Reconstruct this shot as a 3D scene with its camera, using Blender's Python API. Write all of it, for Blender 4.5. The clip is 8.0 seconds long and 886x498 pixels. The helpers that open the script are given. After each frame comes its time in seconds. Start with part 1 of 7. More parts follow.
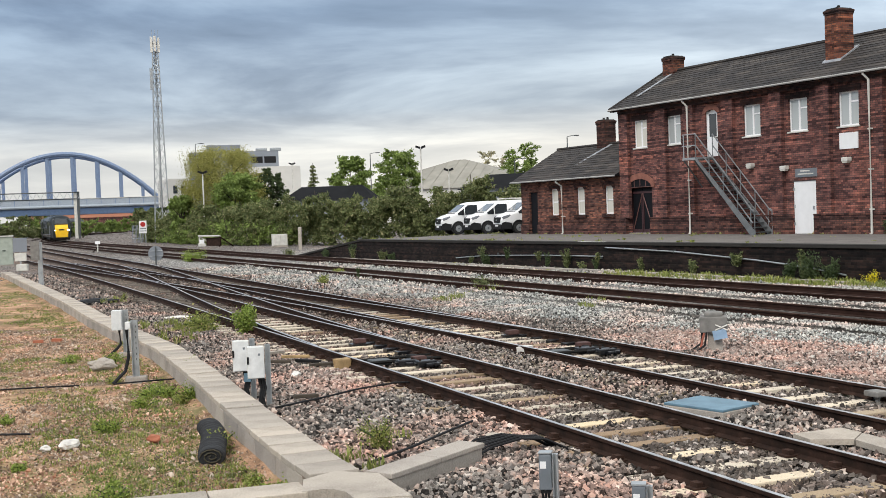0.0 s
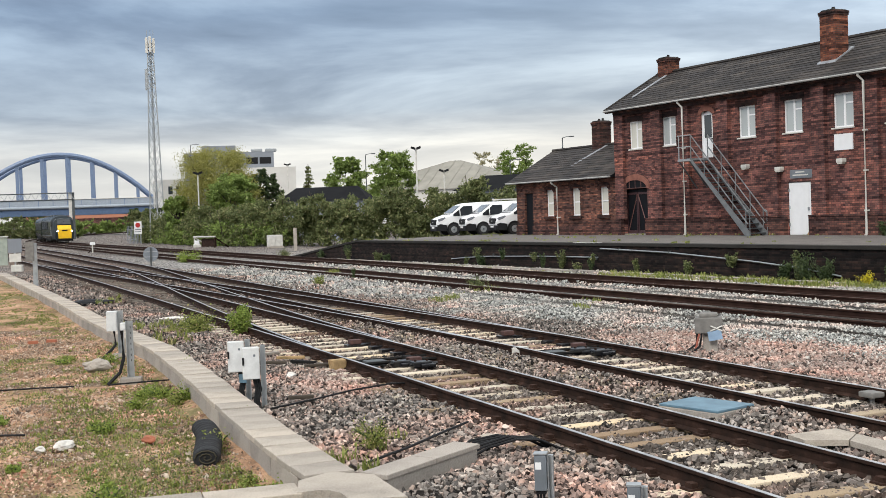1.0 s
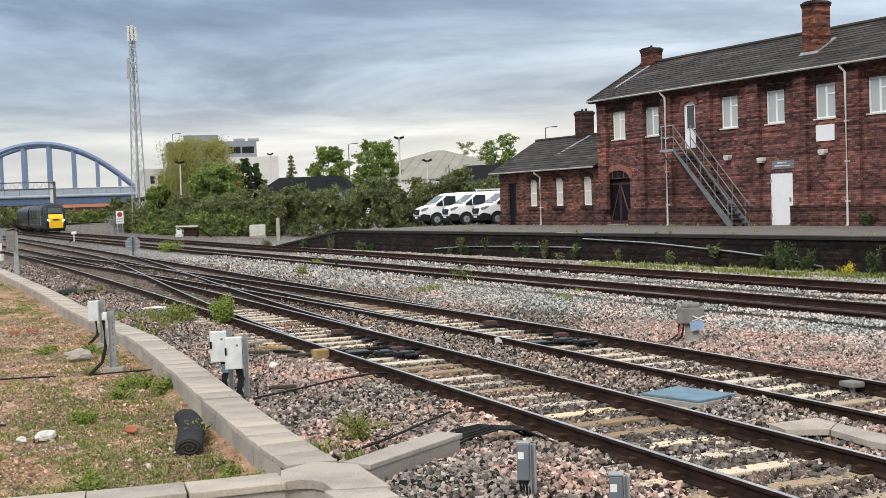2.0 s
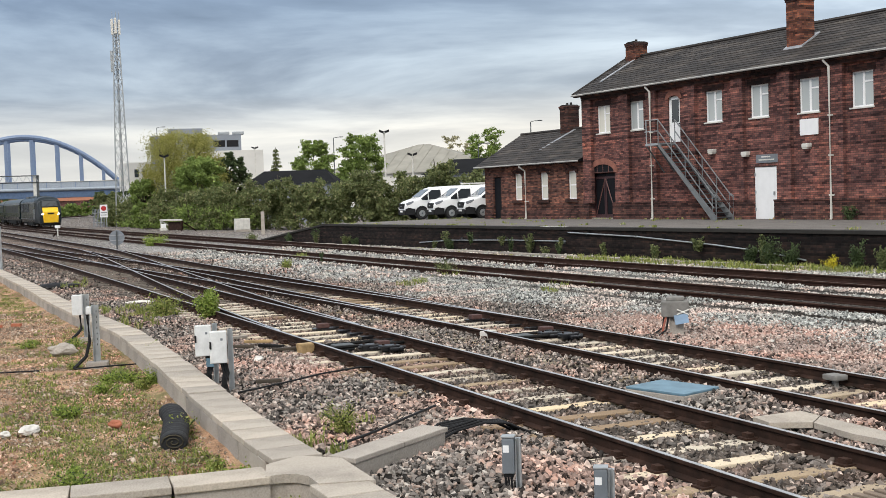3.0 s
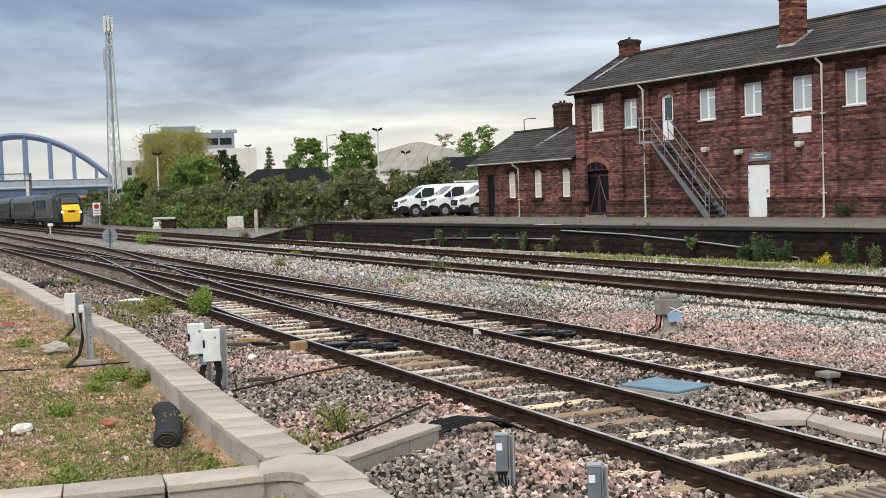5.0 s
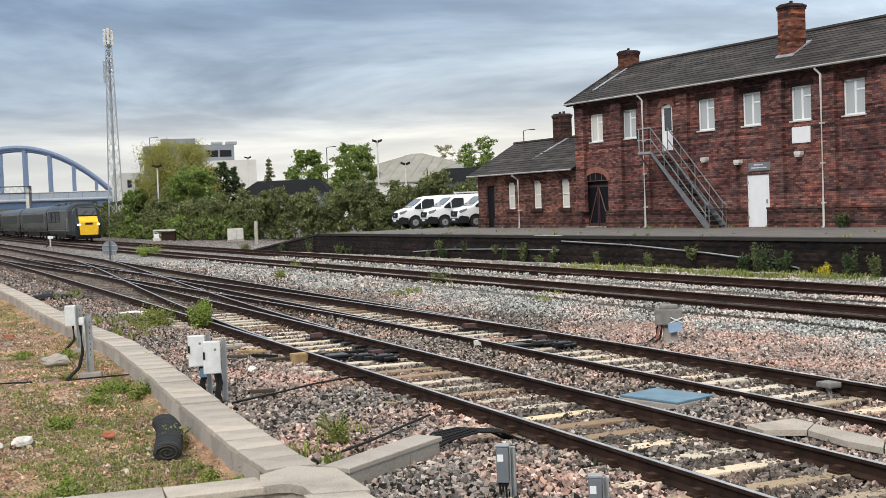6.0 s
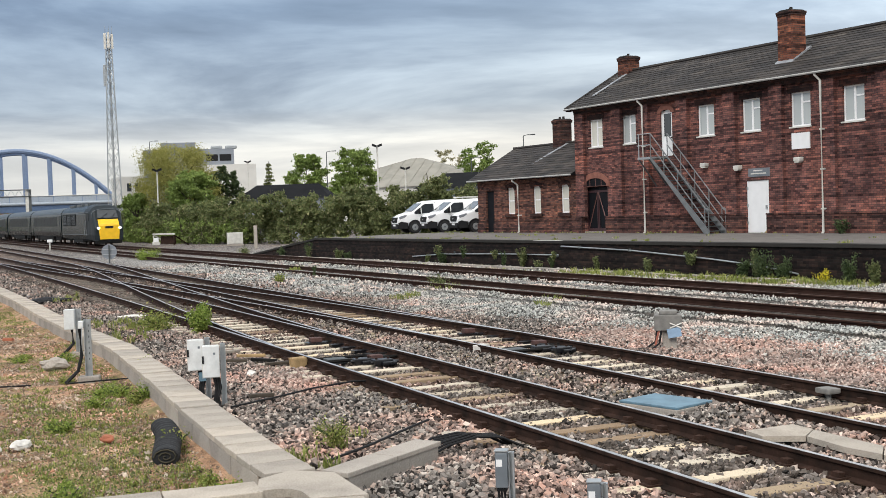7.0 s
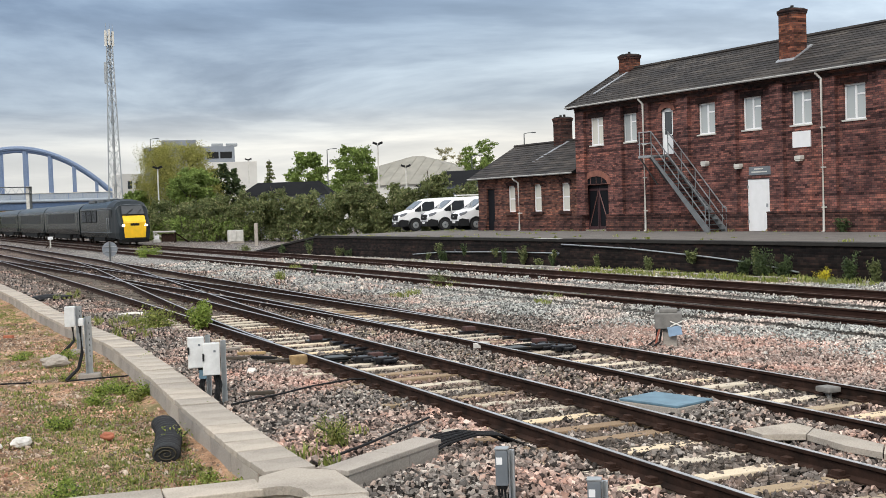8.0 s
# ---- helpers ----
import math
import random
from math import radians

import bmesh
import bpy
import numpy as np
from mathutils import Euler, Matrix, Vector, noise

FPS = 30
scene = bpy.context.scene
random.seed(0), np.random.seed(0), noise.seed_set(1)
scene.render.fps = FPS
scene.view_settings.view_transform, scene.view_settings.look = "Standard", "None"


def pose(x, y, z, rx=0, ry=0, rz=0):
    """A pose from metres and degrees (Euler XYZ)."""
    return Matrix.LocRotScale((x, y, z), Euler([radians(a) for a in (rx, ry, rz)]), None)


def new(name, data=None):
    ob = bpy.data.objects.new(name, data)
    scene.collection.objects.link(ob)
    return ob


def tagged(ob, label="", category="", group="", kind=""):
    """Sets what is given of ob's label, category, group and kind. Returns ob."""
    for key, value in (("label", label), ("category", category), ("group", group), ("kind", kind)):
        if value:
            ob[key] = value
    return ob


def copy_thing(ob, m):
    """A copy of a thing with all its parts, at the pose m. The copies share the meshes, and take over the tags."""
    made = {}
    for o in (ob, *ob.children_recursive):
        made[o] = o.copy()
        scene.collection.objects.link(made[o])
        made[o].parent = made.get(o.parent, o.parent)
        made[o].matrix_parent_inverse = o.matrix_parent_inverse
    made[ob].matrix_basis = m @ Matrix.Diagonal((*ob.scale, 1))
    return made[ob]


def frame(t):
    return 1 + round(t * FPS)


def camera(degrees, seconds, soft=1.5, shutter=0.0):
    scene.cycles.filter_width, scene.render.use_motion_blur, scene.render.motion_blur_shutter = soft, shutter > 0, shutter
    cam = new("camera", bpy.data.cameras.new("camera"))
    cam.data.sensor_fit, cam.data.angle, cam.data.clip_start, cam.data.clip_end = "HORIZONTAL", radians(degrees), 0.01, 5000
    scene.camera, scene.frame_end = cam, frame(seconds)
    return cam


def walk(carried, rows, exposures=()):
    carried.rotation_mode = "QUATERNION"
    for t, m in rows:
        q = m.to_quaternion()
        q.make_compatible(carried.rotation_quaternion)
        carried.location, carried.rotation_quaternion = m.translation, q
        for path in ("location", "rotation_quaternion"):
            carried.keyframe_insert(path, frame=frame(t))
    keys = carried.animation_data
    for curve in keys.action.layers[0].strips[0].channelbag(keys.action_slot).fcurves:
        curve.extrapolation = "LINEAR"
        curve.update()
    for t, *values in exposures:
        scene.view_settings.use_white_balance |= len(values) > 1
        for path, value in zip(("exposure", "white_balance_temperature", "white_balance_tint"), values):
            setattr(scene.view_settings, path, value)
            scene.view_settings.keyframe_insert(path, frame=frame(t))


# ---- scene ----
H = 2.33
cam = camera(41.1, 8.0, soft=0.6)
PATH = [  # seconds, tilt, lean, turn
    (0.0, -1.807, 2.053, -0.191), (0.5, -1.678, 2.044, -0.213), (1.0, -1.770, 2.027, -0.417), (1.5, -2.027, 1.955, -0.830),
    (3.0, -2.608, 1.907, -1.956), (3.5, -2.665, 1.876, -2.238), (4.0, -2.750, 1.878, -2.279), (4.5, -2.834, 1.857, -2.270),
    (6.0, -2.177, 2.127, -2.281), (6.5, -1.991, 2.071, -2.267), (7.0, -1.948, 1.944, -2.300), (7.5, -2.001, 1.881, -2.310),
    (8.0, -2.048, 1.854, -2.271)]
walk(cam, [(t, pose(0, 0, H, 90 + p, r, y)) for t, p, r, y in PATH])

# ---- world and sun ----
SUN_EL, SUN_AZ = 46.0, 212.0
world = bpy.data.worlds.new("overcast_sky")
scene.world = world
world.use_nodes = True
wn, wl = world.node_tree.nodes, world.node_tree.links
wn.clear()


def wnode(kind, **kw):
    nd = wn.new(kind)
    for k, v in kw.items():
        nd.inputs[k].default_value = v
    return nd


def wmath(op, a, b=None):
    nd = wn.new("ShaderNodeMath")
    nd.operation = op
    for i, v in enumerate((a, b)):
        if v is None:
            continue
        if isinstance(v, (int, float)):
            nd.inputs[i].default_value = v
        else:
            wl.new(v, nd.inputs[i])
    return nd.outputs[0]


def ramp_set(nd, stops):
    cr = nd.color_ramp
    while len(cr.elements) < len(stops):
        cr.elements.new(0.5)
    for e, (p, c) in zip(cr.elements, stops):
        e.position = p
        e.color = (*c, 1) if len(c) == 3 else c


sky = wn.new("ShaderNodeTexSky")
sky.sky_type = "NISHITA"
sky.sun_disc = False
sky.sun_elevation, sky.sun_rotation = radians(SUN_EL), radians(SUN_AZ)
tc = wn.new("ShaderNodeTexCoord")
sep = wn.new("ShaderNodeSeparateXYZ")
wl.new(tc.outputs["Generated"], sep.inputs[0])
up = wmath("MAXIMUM", sep.outputs[2], 0.0)
den = wmath("ADD", up, 0.10)
cu, cv = wmath("DIVIDE", sep.outputs[0], den), wmath("DIVIDE", sep.outputs[1], den)
comb = wn.new("ShaderNodeCombineXYZ")
wl.new(cu, comb.inputs[0]), wl.new(cv, comb.inputs[1])
cloud = wnode("ShaderNodeTexNoise", Scale=0.62, Detail=7.0, Roughness=0.56, Distortion=0.35)
wl.new(comb.outputs[0], cloud.inputs["Vector"])
height = wn.new("ShaderNodeValToRGB")
ramp_set(height, [(0.0, (0.785, 0.762, 0.708)), (0.055, (0.70, 0.695, 0.668)), (0.088, (0.365, 0.425, 0.495)), (0.17, (0.285, 0.375, 0.495)), (0.32, (0.48, 0.55, 0.64)), (0.62, (0.85, 0.90, 0.95))])
wl.new(up, height.inputs[0])
shade = wn.new("ShaderNodeValToRGB")
ramp_set(shade, [(0.34, (0.58, 0.60, 0.64)), (0.46, (0.86, 0.87, 0.90)), (0.60, (1.45, 1.42, 1.36))])
wl.new(cloud.outputs["Fac"], shade.inputs[0])
calm = wn.new("ShaderNodeMapRange")
calm.inputs["From Min"].default_value, calm.inputs["From Max"].default_value = 0.02, 0.10
calm.inputs["To Min"].default_value, calm.inputs["To Max"].default_value = 0.15, 1.0
wl.new(up, calm.inputs["Value"])
mul = wn.new("ShaderNodeMix")
mul.data_type, mul.blend_type = "RGBA", "MULTIPLY"
wl.new(calm.outputs[0], mul.inputs[0]), wl.new(height.outputs[0], mul.inputs[6]), wl.new(shade.outputs[0], mul.inputs[7])
skys = wn.new("ShaderNodeMix")
skys.data_type, skys.blend_type = "RGBA", "MULTIPLY"
skys.inputs[0].default_value = 1.0
skys.inputs[7].default_value = (0.10, 0.10, 0.10, 1)
wl.new(sky.outputs[0], skys.inputs[6])
both = wn.new("ShaderNodeMix")
both.data_type = "RGBA"
both.inputs[0].default_value = 0.92
wl.new(skys.outputs[2], both.inputs[6]), wl.new(mul.outputs[2], both.inputs[7])
veil = wn.new("ShaderNodeMapRange")
veil.interpolation_type = "SMOOTHSTEP"
for k, v in (("From Min", -0.45), ("From Max", 0.50), ("To Min", 0.0), ("To Max", 1.0)):
    veil.inputs[k].default_value = v
wl.new(sep.outputs[0], veil.inputs["Value"])
veil_ramp = wn.new("ShaderNodeValToRGB")
ramp_set(veil_ramp, [(0.0, (0.88, 0.90, 0.93)), (0.35, (1.02, 1.02, 1.02)), (0.65, (1.14, 1.11, 1.07)), (0.92, (1.62, 1.52, 1.40))])
wl.new(veil.outputs[0], veil_ramp.inputs[0])
thin = wn.new("ShaderNodeMix")
thin.data_type, thin.blend_type = "RGBA", "MULTIPLY"
thin.inputs[0].default_value = 1.0
wl.new(both.outputs[2], thin.inputs[6]), wl.new(veil_ramp.outputs[0], thin.inputs[7])
bg = wnode("ShaderNodeBackground", Strength=1.0)
wl.new(thin.outputs[2], bg.inputs[0])
wo = wn.new("ShaderNodeOutputWorld")
wl.new(bg.outputs[0], wo.inputs[0])

sun_data = bpy.data.lights.new("sun", "SUN")
sun_data.energy, sun_data.angle, sun_data.color = 2.1, radians(25), (1.0, 0.96, 0.90)
sun = new("sun", sun_data)
sun.matrix_world = pose(0, 0, 60, 90 - SUN_EL, 0, 180 - SUN_AZ)
scene.view_settings.exposure = 0.25


# ---- materials ----
class Mat:
    """A small builder of node materials."""

    def __init__(self, name, rough=0.8, metal=0.0, spec=0.5):
        self.m = bpy.data.materials.new(name)
        self.m.use_nodes = True
        self.n, self.l = self.m.node_tree.nodes, self.m.node_tree.links
        self.b = self.n["Principled BSDF"]
        self.b.inputs["Roughness"].default_value = rough
        self.b.inputs["Metallic"].default_value = metal
        self.b.inputs["Specular IOR Level"].default_value = spec
        self.tc = self.n.new("ShaderNodeTexCoord")
        self.v = self.tc.outputs["Object"]

    def link(self, a, b):
        self.l.new(a, b)

    def noise(self, scale, detail=4.0, rough=0.55, vec=None, dist=0.0):
        nd = self.n.new("ShaderNodeTexNoise")
        nd.inputs["Scale"].default_value, nd.inputs["Detail"].default_value = scale, detail
        nd.inputs["Roughness"].default_value, nd.inputs["Distortion"].default_value = rough, dist
        self.l.new(vec or self.v, nd.inputs["Vector"])
        return nd.outputs["Fac"]

    def voronoi(self, scale, out="Color", vec=None):
        nd = self.n.new("ShaderNodeTexVoronoi")
        nd.inputs["Scale"].default_value = scale
        self.l.new(vec or self.v, nd.inputs["Vector"])
        return nd.outputs[out]

    def stretch(self, sx, sy, sz, rz=0.0):
        nd = self.n.new("ShaderNodeMapping")
        nd.inputs["Scale"].default_value = (sx, sy, sz)
        nd.inputs["Rotation"].default_value = (0, 0, rz)
        self.l.new(self.v, nd.inputs["Vector"])
        return nd.outputs[0]

    def ramp(self, fac, stops):
        nd = self.n.new("ShaderNodeValToRGB")
        ramp_set(nd, stops)
        self.l.new(fac, nd.inputs[0])
        return nd.outputs[0]

    def mix(self, fac, a, b, mode="MIX"):
        nd = self.n.new("ShaderNodeMix")
        nd.data_type, nd.blend_type = "RGBA", mode
        for i, v in ((0, fac), (6, a), (7, b)):
            if isinstance(v, (int, float)):
                nd.inputs[i].default_value = v
            elif isinstance(v, tuple):
                nd.inputs[i].default_value = (*v, 1)
            else:
                self.l.new(v, nd.inputs[i])
        return nd.outputs[2]

    def color(self, c):
        if isinstance(c, tuple):
            self.b.inputs["Base Color"].default_value = (*c, 1)
        else:
            self.l.new(c, self.b.inputs["Base Color"])
        return self

    def bump(self, h, strength=0.3, dist=0.02):
        nd = self.n.new("ShaderNodeBump")
        nd.inputs["Strength"].default_value, nd.inputs["Distance"].default_value = strength, dist
        self.l.new(h, nd.inputs["Height"])
        self.l.new(nd.outputs[0], self.b.inputs["Normal"])
        return self

    def info(self):
        return self.n.new("ShaderNodeObjectInfo").outputs["Random"]

    def island(self):
        return self.n.new("ShaderNodeNewGeometry").outputs["Random Per Island"]


def scaled(c, k):
    return tuple(v * k for v in c)


def plain(name, c, rough=0.6, metal=0.0, var=0.25, scale=3.0, grain=40.0, bump=0.1, spec=0.5):
    """Paint, metal or plastic with soft staining and fine grain."""
    m = Mat(name, rough, metal, spec)
    big = m.ramp(m.noise(scale, 5), [(0.3, scaled(c, 1 - var)), (0.65, scaled(c, 1 + var * 0.4))])
    fine = m.noise(grain, 3)
    m.color(m.mix(0.25 * var, big, m.ramp(fine, [(0.35, scaled(c, 0.4)), (0.7, scaled(c, 1.2))])))
    m.bump(fine, bump, 0.01)
    return m.m


def brick_material(name, reds, mortar, dark=0.0):
    m = Mat(name, 0.9, 0, 0.2)
    sx = m.n.new("ShaderNodeSeparateXYZ")
    m.link(m.v, sx.inputs[0])
    add = m.n.new("ShaderNodeMath")
    m.link(sx.outputs[0], add.inputs[0]), m.link(sx.outputs[1], add.inputs[1])
    cv = m.n.new("ShaderNodeCombineXYZ")
    m.link(add.outputs[0], cv.inputs[0]), m.link(sx.outputs[2], cv.inputs[1])
    bt = m.n.new("ShaderNodeTexBrick")
    m.link(cv.outputs[0], bt.inputs["Vector"])
    for k, v in (("Scale", 1.0), ("Mortar Size", 0.010), ("Mortar Smooth", 0.3), ("Bias", 0.0), ("Brick Width", 0.235), ("Row Height", 0.08)):
        bt.inputs[k].default_value = v
    bt.inputs["Color1"].default_value = (*reds[0], 1)
    bt.inputs["Color2"].default_value = (*reds[1], 1)
    bt.inputs["Mortar"].default_value = (*mortar, 1)
    # uneven firing, brick by brick
    sv = m.n.new("ShaderNodeSeparateXYZ")
    m.link(cv.outputs[0], sv.inputs[0])

    def mth(op, x, y=None):
        nd = m.n.new("ShaderNodeMath")
        nd.operation = op
        for i, q in enumerate((x, y)):
            if isinstance(q, (int, float)):
                nd.inputs[i].default_value = q
            elif q is not None:
                m.link(q, nd.inputs[i])
        return nd.outputs[0]

    row = mth("FLOOR", mth("DIVIDE", sv.outputs[1], 0.08))
    col = mth("FLOOR", mth("ADD", mth("DIVIDE", sv.outputs[0], 0.235), mth("MULTIPLY", mth("MODULO", row, 2.0), 0.5)))
    cell = m.n.new("ShaderNodeCombineXYZ")
    m.link(col, cell.inputs[0]), m.link(row, cell.inputs[1])
    rnd = m.n.new("ShaderNodeTexWhiteNoise")
    rnd.noise_dimensions = "2D"
    m.link(cell.outputs[0], rnd.inputs["Vector"])
    headers = m.ramp(rnd.outputs["Value"], [(0.0, (0.40, 0.40, 0.43)), (0.22, (0.70, 0.68, 0.70)), (0.45, (1, 1, 1)), (0.85, (1.2, 1.1, 1.06)), (0.97, (1.6, 1.45, 1.3))])
    rowc = m.n.new("ShaderNodeCombineXYZ")
    m.link(row, rowc.inputs[0])
    rnd2 = m.n.new("ShaderNodeTexWhiteNoise")
    rnd2.noise_dimensions = "2D"
    m.link(rowc.outputs[0], rnd2.inputs["Vector"])
    headers = m.mix(1.0, headers, m.ramp(rnd2.outputs["Value"], [(0.0, (0.40, 0.40, 0.42)), (0.35, (0.85, 0.85, 0.86)), (1.0, (1.25, 1.18, 1.12))]), "MULTIPLY")
    base = m.mix(1.0, bt.outputs["Color"], headers, "MULTIPLY")
    soot = m.ramp(m.noise(0.45, 6, 0.6, cv.outputs[0]), [(0.34, (0.50, 0.50, 0.52)), (0.52, (0.98, 0.98, 1.0)), (0.68, (1.42, 1.24, 1.12))])
    base = m.mix(1.0, base, soot, "MULTIPLY")
    damp = m.ramp(m.noise(1.0, 5, 0.6, m.stretch(1.6, 1.6, 0.25)), [(0.35, (0.7, 0.68, 0.68)), (0.6, (1, 1, 1))])
    base = m.mix(0.7, base, damp, "MULTIPLY")
    m.color(base)
    inv = m.n.new("ShaderNodeMath")
    inv.operation = "SUBTRACT"
    inv.inputs[0].default_value = 1.0
    m.link(bt.outputs["Fac"], inv.inputs[1])
    m.bump(inv.outputs[0], 0.6, 0.012)
    return m.m


BRICK = brick_material("red_brick", ((0.265, 0.120, 0.100), (0.145, 0.075, 0.070)), (0.075, 0.062, 0.058))
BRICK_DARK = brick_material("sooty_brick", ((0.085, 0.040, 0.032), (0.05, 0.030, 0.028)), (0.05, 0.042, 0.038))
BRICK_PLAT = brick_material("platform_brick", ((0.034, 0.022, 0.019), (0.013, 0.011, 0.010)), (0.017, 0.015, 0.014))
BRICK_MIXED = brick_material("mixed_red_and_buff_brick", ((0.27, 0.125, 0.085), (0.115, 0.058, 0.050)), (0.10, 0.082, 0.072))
BRICK_PLINTH = brick_material("blue_red_plinth_brick", ((0.165, 0.078, 0.064), (0.095, 0.054, 0.048)), (0.055, 0.046, 0.042))
BRICK_ORANGE = brick_material("orange_brick", ((0.26, 0.105, 0.06), (0.14, 0.055, 0.04)), (0.10, 0.075, 0.065))


def slate_material():
    m = Mat("slate_roof", 0.75, 0, 0.3)
    tone = m.ramp(m.island(), [(0.0, (0.026, 0.023, 0.022)), (0.6, (0.044, 0.039, 0.037)), (1.0, (0.070, 0.062, 0.057))])
    lichen = m.ramp(m.noise(0.9, 6), [(0.4, (0.75, 0.74, 0.74)), (0.7, (1.35, 1.28, 1.15))])
    m.color(m.mix(1.0, tone, lichen, "MULTIPLY"))
    m.bump(m.noise(18, 4), 0.4, 0.01)
    return m.m


SLATE = slate_material()


def stone_material(name, tones, rust=0.0):
    m = Mat(name, 0.95, 0, 0.2)
    tone = m.ramp(m.island(), [(i / (len(tones) - 1), c) for i, c in enumerate(tones)])
    patch = m.noise(0.55, 4, 0.6)
    warm = m.ramp(patch, [(0.40, (0.76, 0.785, 0.77)), (0.50, (0.92, 0.90, 0.86)), (0.60, (1.25, 1.02, 0.93)), (0.70, (1.45, 1.08, 0.96))])
    m.color(m.mix(0.85, tone, warm, "MULTIPLY"))
    m.bump(m.noise(70, 3), 0.5, 0.01)
    return m.m


# Near-black tones also put the shade of gaps between stones into the colour.
BALLAST = stone_material("ballast_stone", [(0.016, 0.014, 0.013), (0.05, 0.043, 0.04), (0.19, 0.165, 0.15), (0.38, 0.325, 0.295), (0.12, 0.105, 0.097), (0.66, 0.585, 0.53), (0.43, 0.315, 0.265), (0.24, 0.21, 0.195), (0.03, 0.027, 0.025)])
BALLAST_OILY = stone_material("oily_ballast_stone", [(0.03, 0.025, 0.022), (0.125, 0.10, 0.086), (0.19, 0.155, 0.135), (0.075, 0.062, 0.055), (0.30, 0.25, 0.22)])
BALLAST_CLEAN = stone_material("clean_ballast_stone", [(0.06, 0.06, 0.058), (0.20, 0.198, 0.19), (0.60, 0.59, 0.56), (0.38, 0.373, 0.355), (0.80, 0.785, 0.745), (0.53, 0.515, 0.485), (0.25, 0.247, 0.238), (0.07, 0.069, 0.067)])
BALLAST_PINK = stone_material("pink_ballast_stone", [(0.03, 0.024, 0.022), (0.46, 0.325, 0.28), (0.20, 0.15, 0.132), (0.62, 0.47, 0.415), (0.34, 0.24, 0.205), (0.72, 0.60, 0.54), (0.10, 0.078, 0.07)])
GRAVEL = stone_material("sandy_gravel", [(0.10, 0.075, 0.055), (0.44, 0.32, 0.235), (0.20, 0.15, 0.115), (0.66, 0.55, 0.45), (0.40, 0.235, 0.16), (0.12, 0.09, 0.07)])


def ground_material():
    """Packed stones and dirt between the tracks: a cell pattern at stone size."""
    m = Mat("ballast_bed", 0.95)
    cell = m.voronoi(17, "Color")
    sepc = m.n.new("ShaderNodeSeparateColor")
    m.link(cell, sepc.inputs[0])
    tone = m.ramp(sepc.outputs[0], [(0.0, (0.03, 0.026, 0.023)), (0.35, (0.10, 0.087, 0.078)), (0.75, (0.27, 0.24, 0.22)), (1.0, (0.44, 0.40, 0.37))])
    warm = m.ramp(m.noise(0.35, 5, 0.6), [(0.38, (0.75, 0.76, 0.78)), (0.55, (1.0, 0.98, 0.96)), (0.7, (1.15, 0.98, 0.88))])
    # the ballast round the two far tracks is newer and greyer
    sx = m.n.new("ShaderNodeSeparateXYZ")
    m.link(m.v, sx.inputs[0])
    k = m.n.new("ShaderNodeMath")
    k.operation = "MULTIPLY_ADD"
    m.link(sx.outputs[1], k.inputs[0])
    k.inputs[1].default_value = 0.43
    m.link(sx.outputs[0], k.inputs[2])
    newer = m.n.new("ShaderNodeMapRange")
    newer.inputs["From Min"].default_value, newer.inputs["From Max"].default_value = 12.3, 14.8
    m.link(k.outputs[0], newer.inputs["Value"])
    near = m.n.new("ShaderNodeMapRange")
    near.inputs["From Min"].default_value, near.inputs["From Max"].default_value = 100.0, 55.0
    m.link(sx.outputs[1], near.inputs["Value"])
    fresh = m.n.new("ShaderNodeMath")
    fresh.operation = "MULTIPLY"
    m.link(newer.outputs[0], fresh.inputs[0]), m.link(near.outputs[0], fresh.inputs[1])
    clean = m.ramp(sepc.outputs[0], [(0.0, (0.045, 0.044, 0.042)), (0.35, (0.19, 0.185, 0.175)), (0.7, (0.42, 0.405, 0.38)), (1.0, (0.66, 0.64, 0.60))])
    # oily brown dirt along the busy switches
    oil_in = m.n.new("ShaderNodeMapRange")
    oil_in.inputs["From Min"].default_value, oil_in.inputs["From Max"].default_value = 5.0, 6.0
    m.link(k.outputs[0], oil_in.inputs["Value"])
    oil_out = m.n.new("ShaderNodeMapRange")
    oil_out.inputs["From Min"].default_value, oil_out.inputs["From Max"].default_value = 12.8, 11.8
    m.link(k.outputs[0], oil_out.inputs["Value"])
    oil_far = m.n.new("ShaderNodeMapRange")
    oil_far.inputs["From Min"].default_value, oil_far.inputs["From Max"].default_value = 24.0, 34.0
    m.link(sx.outputs[1], oil_far.inputs["Value"])
    oil = m.n.new("ShaderNodeMath")
    oil.operation = "MULTIPLY"
    m.link(oil_in.outputs[0], oil.inputs[0]), m.link(oil_out.outputs[0], oil.inputs[1])
    oil2 = m.n.new("ShaderNodeMath")
    oil2.operation = "MULTIPLY"
    m.link(oil.outputs[0], oil2.inputs[0]), m.link(oil_far.outputs[0], oil2.inputs[1])
    old = m.mix(1.0, tone, warm, "MULTIPLY")
    old = m.mix(oil2.outputs[0], old, m.mix(1.0, old, (0.88, 0.78, 0.72), "MULTIPLY"))
    # shade of the gaps between stones, put into the bed colour, full below y 26
    gap_shade = m.n.new("ShaderNodeMapRange")
    gap_shade.inputs["From Min"].default_value, gap_shade.inputs["From Max"].default_value = 40.0, 26.0
    m.link(sx.outputs[1], gap_shade.inputs["Value"])
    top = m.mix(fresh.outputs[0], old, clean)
    m.color(m.mix(gap_shade.outputs[0], top, m.mix(1.0, top, (0.36, 0.33, 0.31), "MULTIPLY")))
    m.b.inputs["Specular IOR Level"].default_value = 0.2
    m.bump(m.voronoi(17, "Distance"), 1.0, 0.04)
    return m.m


BED = ground_material()


